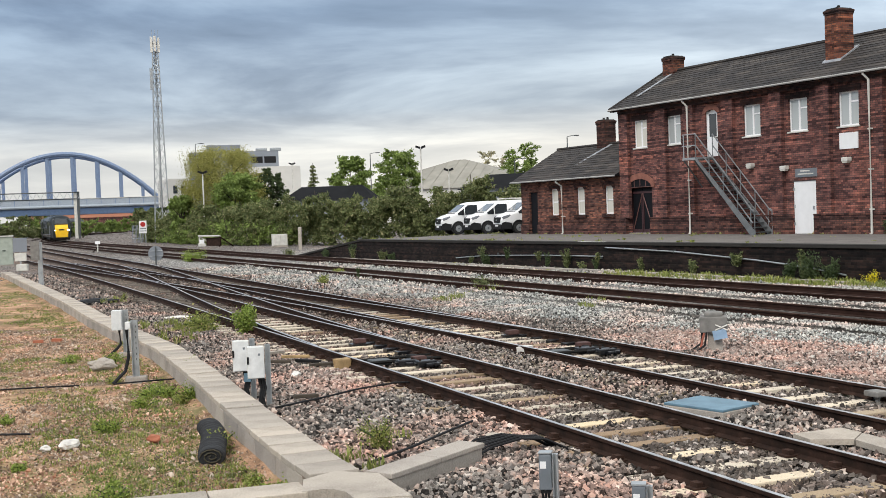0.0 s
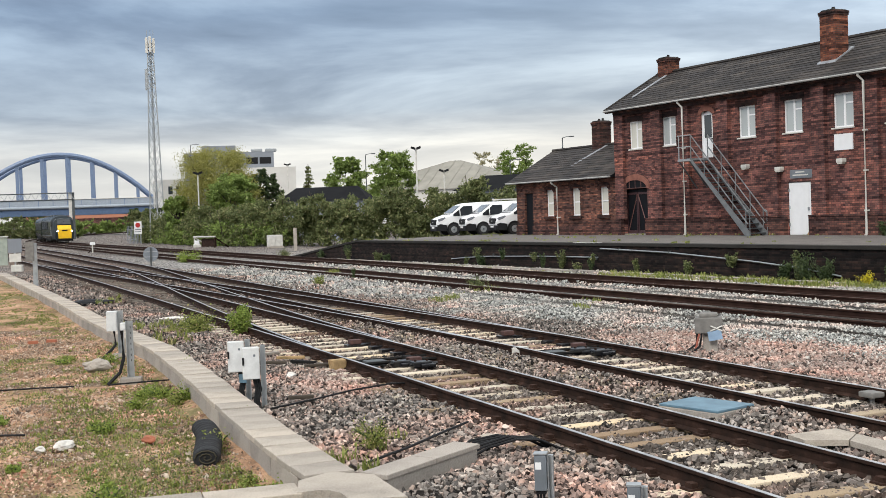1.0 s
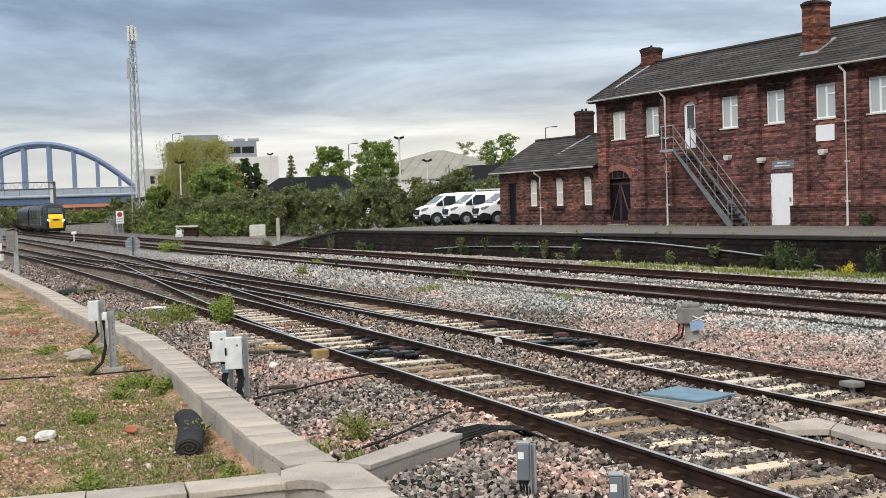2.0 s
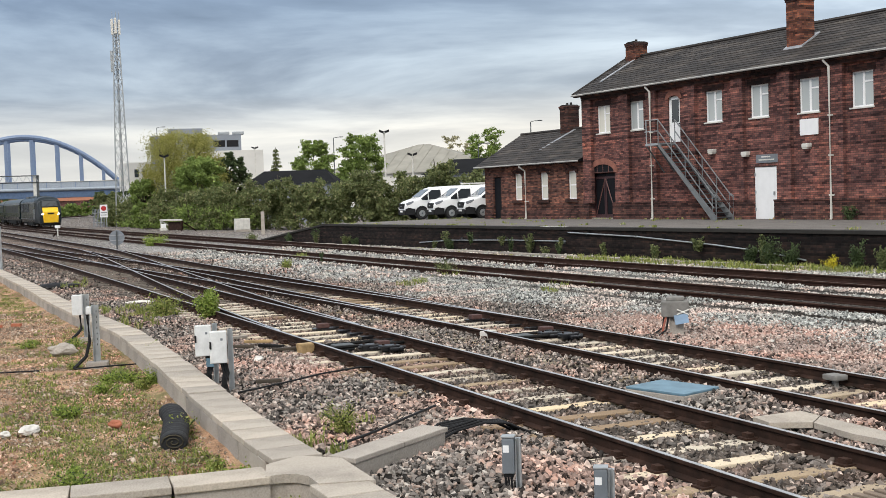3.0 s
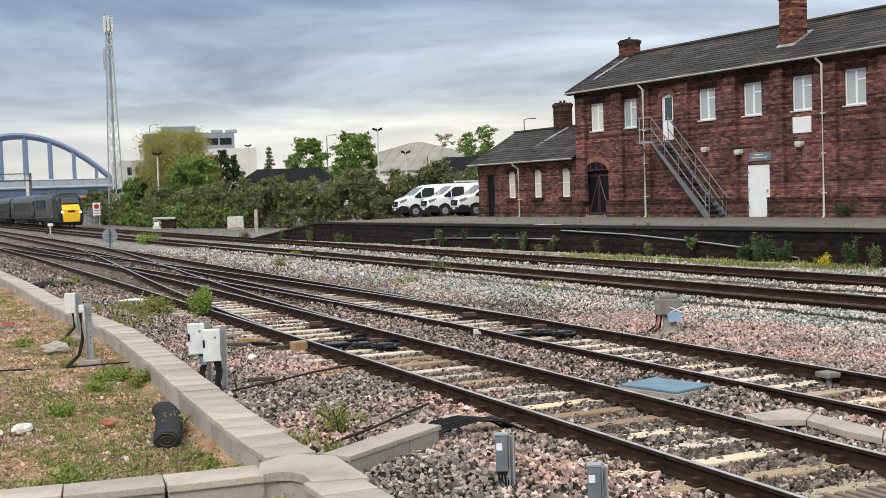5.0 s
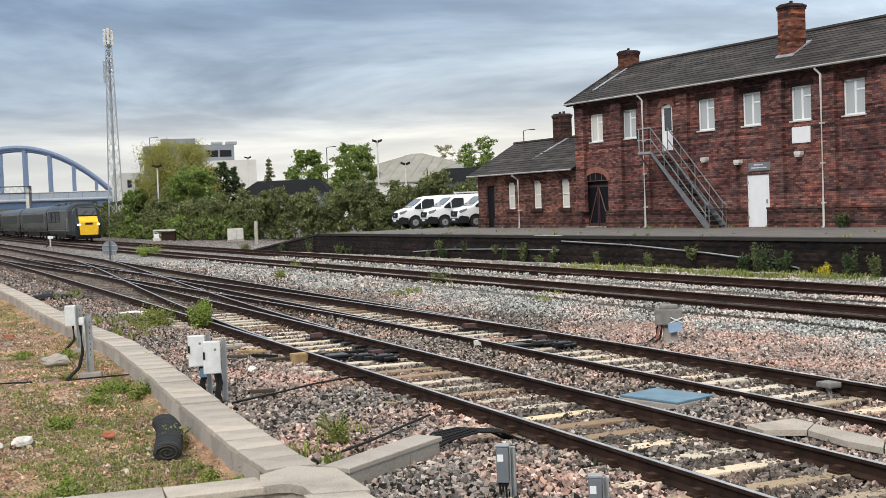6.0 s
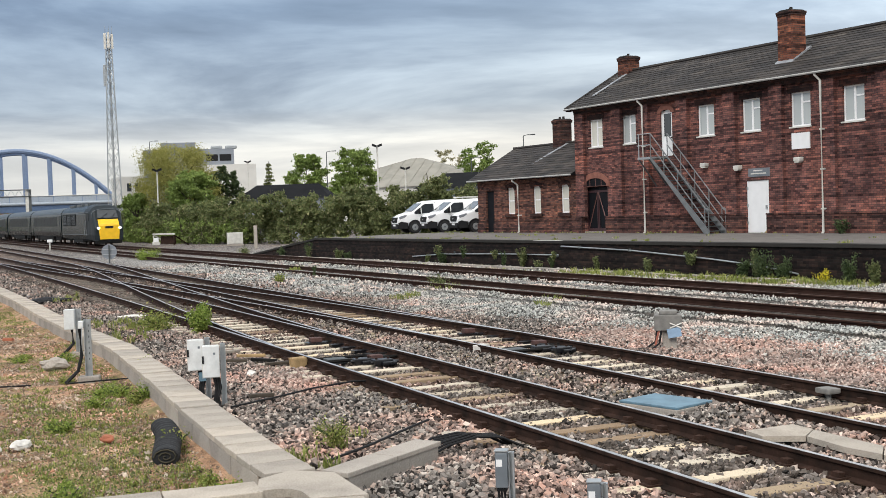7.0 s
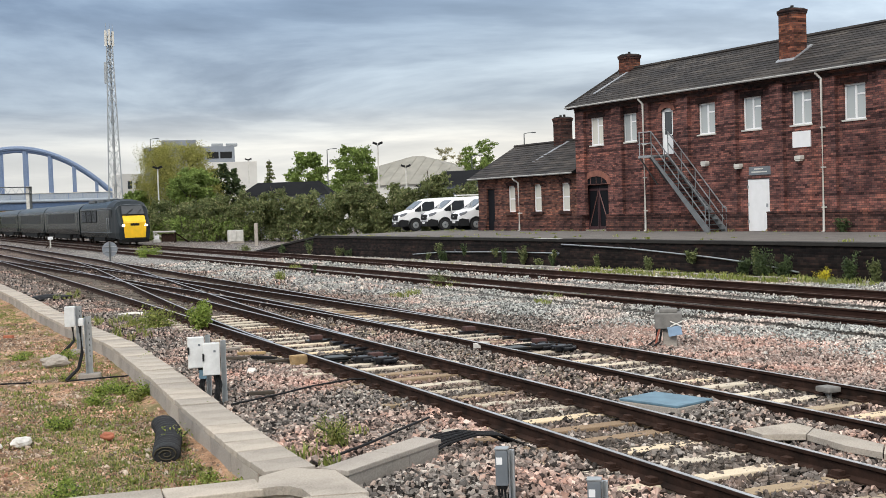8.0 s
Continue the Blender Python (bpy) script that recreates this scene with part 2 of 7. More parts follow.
def waste_material():
    """Trodden gravel and sand with moss: the made ground beside the line."""
    m = Mat("waste_ground", 0.95, 0, 0.2)
    sand = m.ramp(m.noise(1.1, 6, 0.6), [(0.35, (0.26, 0.155, 0.095)), (0.52, (0.62, 0.385, 0.245)), (0.7, (0.76, 0.515, 0.36))])
    grit = m.ramp(m.voronoi(45, "Distance"), [(0.0, (1.2, 1.18, 1.15)), (0.5, (0.75, 0.73, 0.7)), (0.8, (0.45, 0.43, 0.4))])
    base = m.mix(0.8, sand, grit, "MULTIPLY")
    moss = m.ramp(m.noise(0.55, 7, 0.65, dist=0.4), [(0.46, (0, 0, 0)), (0.60, (0.85, 0.85, 0.85))])
    green = m.ramp(m.noise(9, 4), [(0.3, (0.07, 0.075, 0.025)), (0.6, (0.17, 0.165, 0.065)), (0.75, (0.32, 0.24, 0.15))])
    sepm = m.n.new("ShaderNodeSeparateColor")
    m.link(moss, sepm.inputs[0])
    m.color(m.mix(sepm.outputs[0], base, green))
    m.bump(m.voronoi(45, "Distance"), 0.8, 0.02)
    return m.m


WASTE = waste_material()


def concrete(name, c, stain=0.4):
    m = Mat(name, 0.92, 0, 0.25)
    base = m.ramp(m.noise(1.3, 7, 0.65), [(0.3, scaled(c, 1 - stain)), (0.55, c), (0.8, scaled(c, 1.12))])
    var = m.ramp(m.info(), [(0.0, (0.70, 0.70, 0.71)), (0.5, (0.95, 0.94, 0.93)), (1.0, (1.12, 1.08, 1.04))])
    base = m.mix(1.0, base, var, "MULTIPLY")
    pits = m.noise(60, 4, 0.7)
    m.color(m.mix(0.35, base, m.ramp(pits, [(0.35, scaled(c, 0.45)), (0.6, scaled(c, 1.15))])))
    m.bump(pits, 0.35, 0.01)
    return m.m


CONCRETE = concrete("weathered_concrete", (0.40, 0.362, 0.32))
CONCRETE_PALE = concrete("pale_concrete", (0.47, 0.418, 0.355), 0.55)
SLEEPER = concrete("sleeper_timber_concrete", (0.60, 0.545, 0.46), 0.6)
def sleeper_tint(mat):
    """Some sleepers are stained brown, others bleached."""
    nt = mat.node_tree
    bsdf = nt.nodes["Principled BSDF"]
    src = bsdf.inputs["Base Color"].links[0].from_socket
    inf, rp, mx = nt.nodes.new("ShaderNodeObjectInfo"), nt.nodes.new("ShaderNodeValToRGB"), nt.nodes.new("ShaderNodeMix")
    ramp_set(rp, [(0.0, (0.50, 0.36, 0.26)), (0.14, (0.72, 0.60, 0.46)), (0.22, (0.98, 0.95, 0.90)), (0.7, (1.08, 1.04, 0.98)), (1.0, (1.12, 0.98, 0.76))])
    mx.data_type, mx.blend_type = "RGBA", "MULTIPLY"
    mx.inputs[0].default_value = 1.0
    nt.links.new(inf.outputs["Random"], rp.inputs[0])
    nt.links.new(src, mx.inputs[6]), nt.links.new(rp.outputs[0], mx.inputs[7])
    nt.links.new(mx.outputs[2], bsdf.inputs["Base Color"])


sleeper_tint(SLEEPER)
SLEEPER_OILY = concrete("oily_sleeper_timber", (0.17, 0.145, 0.12), 0.5)
TARMAC = concrete("worn_tarmac", (0.17, 0.157, 0.146), 0.45)
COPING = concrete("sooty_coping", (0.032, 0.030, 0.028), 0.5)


def rust_material():
    m = Mat("rail_rust", 0.85, 0.0, 0.15)
    m.color(m.ramp(m.noise(4, 6, 0.65), [(0.3, (0.012, 0.008, 0.006)), (0.55, (0.036, 0.0195, 0.014)), (0.75, (0.072, 0.039, 0.028))]))
    m.bump(m.noise(60, 3), 0.3, 0.005)
    return m.m


RUST = rust_material()
RUST_BROWN = plain("brown_rusted_rail", (0.036, 0.019, 0.0145), 0.9, 0, 0.45, 3.0, 50, 0.2, 0.1)
RAILHEAD = plain("worn_rail_steel", (0.74, 0.72, 0.70), 0.36, 1.0, 0.3, 2.0, 30, 0.05)
RAILHEAD_RUSTY = plain("rusty_rail_head", (0.075, 0.040, 0.028), 0.7, 0.1, 0.3, 3.0, 40, 0.1, 0.2)
WHITE = plain("white_paint", (0.80, 0.80, 0.80), 0.4, 0, 0.05)
OFFWHITE = plain("aged_white_paint", (0.62, 0.60, 0.55), 0.55, 0, 0.2)
GREY = plain("grey_paint", (0.16, 0.18, 0.20), 0.5, 0, 0.2)
GALV = plain("galvanised_steel", (0.42, 0.44, 0.45), 0.45, 0.6, 0.25, 6.0)
STAIR_STEEL = plain("weathered_grey_steel", (0.21, 0.22, 0.225), 0.5, 0.4, 0.3)
GALV_DARK = plain("dull_grey_steel", (0.10, 0.108, 0.11), 0.55, 0.4, 0.25)
GUTTER = plain("grimy_gutter_paint", (0.40, 0.39, 0.37), 0.6, 0, 0.3)
BLACK = plain("black_plastic", (0.010, 0.010, 0.011), 0.6, 0, 0.3, 3.0, 40, 0.1, 0.25)
DARKMETAL = plain("dark_underframe", (0.010, 0.0095, 0.009), 0.8, 0.0, 0.4, 3.0, 40, 0.1, 0.2)
BRIDGE_BLUE = plain("bridge_blue_paint", (0.165, 0.225, 0.345), 0.5, 0, 0.15)
BRIDGE_DARK = plain("bridge_girder_blue", (0.085, 0.135, 0.235), 0.5, 0, 0.2)
BRIDGE_PALE = plain("bridge_parapet_paint", (0.33, 0.37, 0.42), 0.55, 0, 0.15)
TRAIN_GREEN = plain("dark_green_coach_paint", (0.0045, 0.0105, 0.012), 0.25, 0.0, 0.5, 1.0, 20, 0.02, 0.16)
TRAIN_GREY = plain("cab_grey_paint", (0.018, 0.024, 0.028), 0.45, 0.0, 0.2, 1.0, 20, 0.02, 0.16)
# Lighter than the body: the roof's blue-grey sheen is put into its colour.
TRAIN_ROOF = plain("grimy_roof_paint_and_sheen", (0.060, 0.072, 0.080), 0.38, 0, 0.5, 1.2)
YELLOW = plain("warning_yellow_paint", (0.85, 0.50, 0.012), 0.4, 0, 0.1)
RED = plain("red_paint", (0.5, 0.03, 0.03), 0.5)
CONDUIT = plain("faded_orange_conduit", (0.36, 0.10, 0.06), 0.6)
BLUE = plain("blue_lid_paint", (0.13, 0.225, 0.29), 0.55, 0, 0.3, 4.0)
BRACE = plain("brown_brace_paint", (0.13, 0.055, 0.045), 0.6)
TRAIN_GLASS = plain("tinted_coach_glass", (0.010, 0.013, 0.014), 0.4, 0, 0.1, 1, 20, 0.0, 0.15)
SCREEN = plain("cab_windscreen", (0.045, 0.05, 0.055), 0.10, 0, 0.2, 2.0, 20, 0.0)
DARKDOOR = plain("dark_door_paint", (0.045, 0.016, 0.018), 0.5, 0, 0.3)
ARCHBRICK = plain("rubbed_arch_brick", (0.25, 0.10, 0.07), 0.85, 0, 0.3, 4.0, 30, 0.2)
NAVY = plain("navy_door_paint", (0.007, 0.0075, 0.010), 0.6, 0, 0.3, 3.0, 40, 0.1, 0.15)
LEAD = plain("lead_flashing", (0.33, 0.34, 0.36), 0.6, 0.3, 0.3)
CLAY = plain("clay_pot", (0.28, 0.11, 0.06), 0.8)
CLADDING = plain("pale_cladding", (0.62, 0.60, 0.56), 0.6, 0, 0.1, 0.4)
GREYCLAD = plain("grey_cladding", (0.22, 0.24, 0.27), 0.6, 0, 0.12, 0.4)
SHEDROOF = plain("pale_shed_roof", (0.27, 0.255, 0.215), 0.7, 0, 0.2, 0.5)
DARKROOF = plain("dark_shed_roof", (0.013, 0.0135, 0.015), 0.9, 0, 0.3, 0.6, 40, 0.1, 0.1)
TYRE = plain("tyre_rubber", (0.02, 0.02, 0.021), 0.8)
GREY_STONE = plain("grey_box_paint", (0.20, 0.19, 0.175), 0.7, 0, 0.3, 8.0)
CABGREEN = plain("cabinet_green_grey", (0.36, 0.40, 0.34), 0.6, 0, 0.2)
WOOD = plain("stained_timber", (0.40, 0.27, 0.13), 0.85, 0, 0.4, 8.0)
WALKWOOD = plain("grey_brown_slat", (0.20, 0.15, 0.11), 0.85, 0, 0.4, 6.0, 60, 0.3)
FABRIC = plain("black_fabric", (0.013, 0.0135, 0.015), 0.85, 0, 0.35, 12.0, 160, 0.5)
MUSTARD = plain("muddy_fabric_edge", (0.05, 0.043, 0.026), 0.9)
CHALK = plain("chalky_stone", (0.66, 0.63, 0.58), 0.9, 0, 0.25, 6.0, 50, 0.4)
TERRA = plain("broken_brick", (0.38, 0.13, 0.07), 0.85)


def glass_material(name, tint=(0.03, 0.035, 0.04), rough=0.06):
    m = Mat(name, rough, 0.0, 0.8)
    m.color(tint)
    return m.m


GLASS = glass_material("window_glass")
# Pale tint holds both net curtains and the sky reflected in the panes.
GLASS_MID = glass_material("curtained_glass_with_reflection", (0.41, 0.44, 0.44), 0.08)
GLASS_PALE = glass_material("obscured_glass", (0.62, 0.60, 0.53), 0.15)


def lamp_material():
    m = Mat("headlamp_glow", 0.2)
    m.color((0.9, 0.9, 0.8))
    m.b.inputs["Emission Color"].default_value = (1, 0.95, 0.8, 1)
    m.b.inputs["Emission Strength"].default_value = 22.0
    return m.m


HEADLAMP = lamp_material()
# Grey-blue tint puts reflected sky into the windscreen's own colour.
VAN_SCREEN = glass_material("van_windscreen", (0.12, 0.135, 0.145), 0.05)
PALE_BLUE = plain("pale_blue_tag", (0.28, 0.40, 0.55), 0.5)
VAN_LAMP = glass_material("van_headlamp", (0.17, 0.18, 0.20), 0.1)
BOXWHITE = plain("lineside_box_white", (0.66, 0.67, 0.665), 0.5, 0, 0.18, 5.0)
# Pale grey for grille bars and lines, and for highlights put in as colour.
TRIM_HIGHLIGHT = plain("pale_trim_and_highlight", (0.11, 0.125, 0.14), 0.4, 0, 0.2)
GREASE = plain("black_grease", (0.008, 0.008, 0.010), 0.3, 0, 0.4, 8.0)
RUST_RED = plain("rust_red_plate", (0.085, 0.040, 0.034), 0.8, 0, 0.4, 10.0)


def leaf_material(name, lo, hi, dry=None):
    m = Mat(name, 0.6, 0, 0.25)
    tone = m.ramp(m.island(), [(0.0, lo), (0.8, hi), (1.0, dry or scaled(hi, 1.3))])
    m.color(m.mix(0.4, tone, m.ramp(m.noise(0.5, 4), [(0.35, (0.6, 0.62, 0.6)), (0.65, (1.25, 1.2, 1.1))]), "MULTIPLY"))
    tr = m.n.new("ShaderNodeBsdfTranslucent")
    m.link(tone, tr.inputs[0])
    ms = m.n.new("ShaderNodeMixShader")
    ms.inputs[0].default_value = 0.25
    m.link(m.b.outputs[0], ms.inputs[1]), m.link(tr.outputs[0], ms.inputs[2])
    m.link(ms.outputs[0], m.n["Material Output"].inputs[0])
    return m.m


LEAF_WILLOW = leaf_material("willow_leaf", (0.24, 0.24, 0.06), (0.36, 0.345, 0.10), (0.40, 0.37, 0.13))
LEAF_GREEN = leaf_material("spring_leaf", (0.125, 0.18, 0.045), (0.26, 0.34, 0.095))
LEAF_HEDGE = leaf_material("bramble_leaf", (0.080, 0.102, 0.038), (0.195, 0.222, 0.088), (0.33, 0.31, 0.16))
LEAF_DARK = leaf_material("evergreen_leaf", (0.035, 0.055, 0.025), (0.09, 0.125, 0.05))
LEAF_PALE = leaf_material("young_pale_leaf", (0.30, 0.28, 0.18), (0.46, 0.43, 0.29))
WEED = leaf_material("weed_leaf", (0.13, 0.185, 0.035), (0.30, 0.39, 0.08), (0.38, 0.38, 0.13))
GRASS = leaf_material("weed_blade", (0.13, 0.16, 0.038), (0.31, 0.35, 0.09), (0.45, 0.37, 0.18))
FLOWER = leaf_material("yellow_flower", (0.5, 0.42, 0.02), (0.7, 0.6, 0.04))
BARK = plain("bark", (0.07, 0.055, 0.04), 0.9, 0, 0.4)


# ---- mesh helpers ----
def part(name, bm, material, parent=None, label="", m=None):
    """One mesh object from a bmesh, under a thing or a part."""
    me = bpy.data.meshes.new(name)
    bm.to_mesh(me)
    bm.free()
    return part_of(name, me, material, parent, label, m)


def part_of(name, me, material, parent=None, label="", m=None):
    if material is not None and not me.materials:
        me.materials.append(material)
    ob = new(name, me)
    if parent is not None:
        ob.parent = parent
    if m is not None:
        ob.matrix_basis = m
    if label:
        tagged(ob, label)
    return ob


def thing(name, m, label, category, group="", kind=""):
    ob = new(name)
    ob.empty_display_size = 0.2
    ob.matrix_basis = m
    return tagged(ob, label, category, group, kind)


def box(bm, x0, x1, y0, y1, z0, z1):
    vs = [bm.verts.new(p) for p in ((x0, y0, z0), (x1, y0, z0), (x1, y1, z0), (x0, y1, z0), (x0, y0, z1), (x1, y0, z1), (x1, y1, z1), (x0, y1, z1))]
    for f in ((3, 2, 1, 0), (4, 5, 6, 7), (0, 1, 5, 4), (1, 2, 6, 5), (2, 3, 7, 6), (3, 0, 4, 7)):
        bm.faces.new([vs[i] for i in f])
    return vs


def boxes(*bs, bevel=0.0):
    bm = bmesh.new()
    for b in bs:
        box(bm, *b)
    if bevel:
        bmesh.ops.bevel(bm, geom=bm.edges[:], offset=bevel, segments=2, affect="EDGES", profile=0.6)
    return bm


def tube(bm, pts, r, seg=8, r2=None, cap=True):
    """A tube along points, tapering from r to r2."""
    pts = [Vector(p) for p in pts]
    r2 = r if r2 is None else r2
    rings = []
    for i, p in enumerate(pts):
        d = (pts[min(i + 1, len(pts) - 1)] - pts[max(i - 1, 0)]).normalized()
        side = d.cross(Vector((0, 0, 1)))
        side = Vector((1, 0, 0)) if side.length < 1e-3 else side.normalized()
        top = side.cross(d)
        k = r + (r2 - r) * i / max(1, len(pts) - 1)
        rings.append([bm.verts.new(p + k * (math.cos(a) * side + math.sin(a) * top)) for a in (2 * math.pi * j / seg for j in range(seg))])
    for a, b in zip(rings, rings[1:]):
        for j in range(seg):
            bm.faces.new((a[j], a[(j + 1) % seg], b[(j + 1) % seg], b[j]))
    if cap:
        bm.faces.new(rings[0][::-1]), bm.faces.new(rings[-1])
    return bm


def tubes(lines, r, seg=6):
    bm = bmesh.new()
    for pts in lines:
        tube(bm, pts, r, seg)
    return bm


def prism(poly, axis, a, b, bm=None):
    """A flat outline swept from a to b along an axis ('x', 'y' or 'z')."""
    bm = bm or bmesh.new()

    def put(p, k):
        return {"x": (k, p[0], p[1]), "y": (p[0], k, p[1]), "z": (p[0], p[1], k)}[axis]

    lo, hi = [bm.verts.new(put(p, a)) for p in poly], [bm.verts.new(put(p, b)) for p in poly]
    n = len(poly)
    bm.faces.new(lo[::-1]), bm.faces.new(hi)
    for i in range(n):
        bm.faces.new((lo[i], lo[(i + 1) % n], hi[(i + 1) % n], hi[i]))
    bmesh.ops.recalc_face_normals(bm, faces=bm.faces[:])
    return bm


def wall_mesh(x0, x1, z0, z1, y0, y1, holes):
    """A wall with thickness and rectangular openings (x0, x1, z0, z1) right through it."""
    xs = sorted({x0, x1, *(h[0] for h in holes), *(h[1] for h in holes)})
    zs = sorted({z0, z1, *(h[2] for h in holes), *(h[3] for h in holes)})
    bm = bmesh.new()
    full = {}
    for i in range(len(xs) - 1):
        for j in range(len(zs) - 1):
            cx, cz = (xs[i] + xs[i + 1]) / 2, (zs[j] + zs[j + 1]) / 2
            full[i, j] = not any(h[0] < cx < h[1] and h[2] < cz < h[3] for h in holes)

    def quad(*p):
        bm.faces.new([bm.verts.new(q) for q in p])

    for (i, j), on in full.items():
        if not on:
            continue
        a, b, c, d = xs[i], xs[i + 1], zs[j], zs[j + 1]
        quad((a, y0, c), (b, y0, c), (b, y0, d), (a, y0, d))
        quad((a, y1, d), (b, y1, d), (b, y1, c), (a, y1, c))
        if not full.get((i - 1, j)):
            quad((a, y1, c), (a, y0, c), (a, y0, d), (a, y1, d))
        if not full.get((i + 1, j)):
            quad((b, y0, c), (b, y1, c), (b, y1, d), (b, y0, d))
        if not full.get((i, j - 1)):
            quad((a, y0, c), (a, y1, c), (b, y1, c), (b, y0, c))
        if not full.get((i, j + 1)):
            quad((a, y1, d), (a, y0, d), (b, y0, d), (b, y1, d))
    bmesh.ops.remove_doubles(bm, verts=bm.verts[:], dist=1e-4)
    return bm


def mesh_from(name, verts, faces):
    me = bpy.data.meshes.new(name)
    me.from_pydata(verts, [], faces)
    return me


def tri_mesh(name, verts, tris):
    """A mesh from numpy arrays: verts (n, 3), tris (m, 3 or 4)."""
    me = bpy.data.meshes.new(name)
    k = tris.shape[1]
    me.vertices.add(len(verts)), me.loops.add(tris.size), me.polygons.add(len(tris))
    me.vertices.foreach_set("co", verts.astype(np.float32).ravel())
    me.loops.foreach_set("vertex_index", tris.astype(np.int32).ravel())
    me.polygons.foreach_set("loop_start", np.arange(0, tris.size, k, dtype=np.int32))
    me.polygons.foreach_set("loop_total", np.full(len(tris), k, dtype=np.int32))
    me.polygons.foreach_set("use_smooth", np.zeros(len(tris), dtype=bool))
    me.update(calc_edges=True)
    return me


# ---- plan of the lines: centre lines x(y), all rail heads at z = 0 ----
GAUGE = 1.505
BEND = 165.0


def bend(y):
    return np.maximum(0.0, np.asarray(y) - BEND) ** 2 / 700.0


def line_a(y):
    return -0.00030 * y * y - 0.4030 * y + 7.19 + bend(y) * 1.2


def line_b(y):
    return -0.00012 * y * y - 0.4095 * y + 10.42 + bend(y) * 1.1


def line_c(y):
    return 0.00012 * y * y - 0.4700 * y + 19.25 + bend(y)


def line_d(y):
    return -0.4535 * y + 23.07 + bend(y)


def cross(f, g, y0, y1):
    """A crossover that leaves f at y0 and joins g at y1."""
    def line(y):
        s = np.clip((np.asarray(y) - y0) / (y1 - y0), 0, 1)
        s = s * s * (3 - 2 * s) * 0.55 + s * 0.45
        return f(y) * (1 - s) + g(y) * s
    return line


line_x = cross(line_a, line_b, 20.5, 66.0)
line_w = cross(line_b, line_a, 20.5, 76.0)


def run(f, ys, off=0.0, z=0.0):
    """Points along a centre line, set off sideways to the right of the way out."""
    ys = np.asarray(ys, float)
    xs = f(ys)
    dx = (f(ys + 0.05) - f(ys - 0.05)) / 0.1
    n = np.sqrt(1 + dx * dx)
    return [Vector((float(x + off / k), float(y - off * d / k), z)) for x, y, d, k in zip(xs, ys, dx, n)]


RAIL_WEB = [(-0.07, -0.159), (0.07, -0.159), (0.07, -0.148), (0.012, -0.125), (0.012, -0.045), (0.035, -0.032), (0.035, -0.004), (-0.035, -0.004), (-0.035, -0.032), (-0.012, -0.045), (-0.012, -0.125), (-0.07, -0.148)]
RAIL_TOP = [(-0.022, -0.005), (0.022, -0.005), (0.022, -0.003), (0.017, 0.001), (-0.017, 0.001), (-0.022, -0.003)]


def sweep(profile, pts, bm=None):
    bm = bm or bmesh.new()
    rings = []
    for i, p in enumerate(pts):
        d = (pts[min(i + 1, len(pts) - 1)] - pts[max(i - 1, 0)]).normalized()
        side = d.cross(Vector((0, 0, 1))).normalized()
        rings.append([bm.verts.new(p + side * a + Vector((0, 0, b))) for a, b in profile])
    n = len(profile)
    for a, b in zip(rings, rings[1:]):
        for j in range(n):
            bm.faces.new((a[j], b[j], b[(j + 1) % n], a[(j + 1) % n]))
    bm.faces.new(rings[0]), bm.faces.new(rings[-1][::-1])
    bmesh.ops.recalc_face_normals(bm, faces=bm.faces[:])
    return bm


def rail(parent, f, off, ys, head, name="rail", z=0.0):
    pts = run(f, ys, off, z)
    r = part(name, sweep(RAIL_WEB, pts), RUST if head is RAILHEAD else RUST_BROWN, parent)
    part("running_surface", sweep(RAIL_TOP, pts), head, r, "polished top of the rail" if head is RAILHEAD else "")
    return r


def steps(a, b, near=1.5, far=6.0):
    out, y = [], a
    while y < b:
        out.append(y)
        y += near if y < 70 else far
    return out + [b]


YS = steps(3.0, 330.0)
ORIGIN = pose(0, 0, 0)
track_a = thing("railway_track", ORIGIN, "railway track with worn bright rails on pale sleepers", "railway track", "station tracks")
track_b = thing("railway_track", ORIGIN, "railway track with worn bright rails beside a blue lid", "railway track", "station tracks")
track_c = thing("railway_track", ORIGIN, "rusty brown railway track sunk in clean grey ballast", "railway track", "station tracks")
track_d = thing("railway_track", ORIGIN, "rusty brown railway track along the old platform", "railway track", "station tracks")
for tr, f, head in ((track_a, line_a, RAILHEAD), (track_b, line_b, RAILHEAD), (track_c, line_c, RAILHEAD_RUSTY), (track_d, line_d, RAILHEAD_RUSTY)):
    for off in (-GAUGE / 2, GAUGE / 2):
        rail(tr, f, off, YS, head)
crossover_x = thing("crossover_track", ORIGIN, "bright curved crossover rails between two tracks", "railway switch", "crossovers")
crossover_w = thing("crossover_track", ORIGIN, "bright curved crossover rails between two tracks", "railway switch", "crossovers")
for tr, f, y0, y1 in ((crossover_x, line_x, 21.5, 66.0), (crossover_w, line_w, 21.5, 76.0)):
    for off in (-GAUGE / 2, GAUGE / 2):
        rail(tr, f, off, steps(y0, y1), RAILHEAD, "closure_rail", 0.003)

# ---- ground ----
YAW_B = 27.4
U = Vector((-math.sin(radians(YAW_B)), math.cos(radians(YAW_B)), 0))
N = Vector((math.cos(radians(YAW_B)), math.sin(radians(YAW_B)), 0))
Z_PLAT, N_EDGE, N_FACE = 0.92, 26.8, 34.8


def site(u, n, z=0.0):
    return U * u + N * n + Vector((0, 0, z))


def facing(u, n, z=0.0, turn=0.0):
    """A pose whose x runs along the platform to the right and whose y runs into the buildings."""
    p = site(u, n, z)
    return pose(p.x, p.y, p.z, 0, 0, YAW_B - 90 + turn)


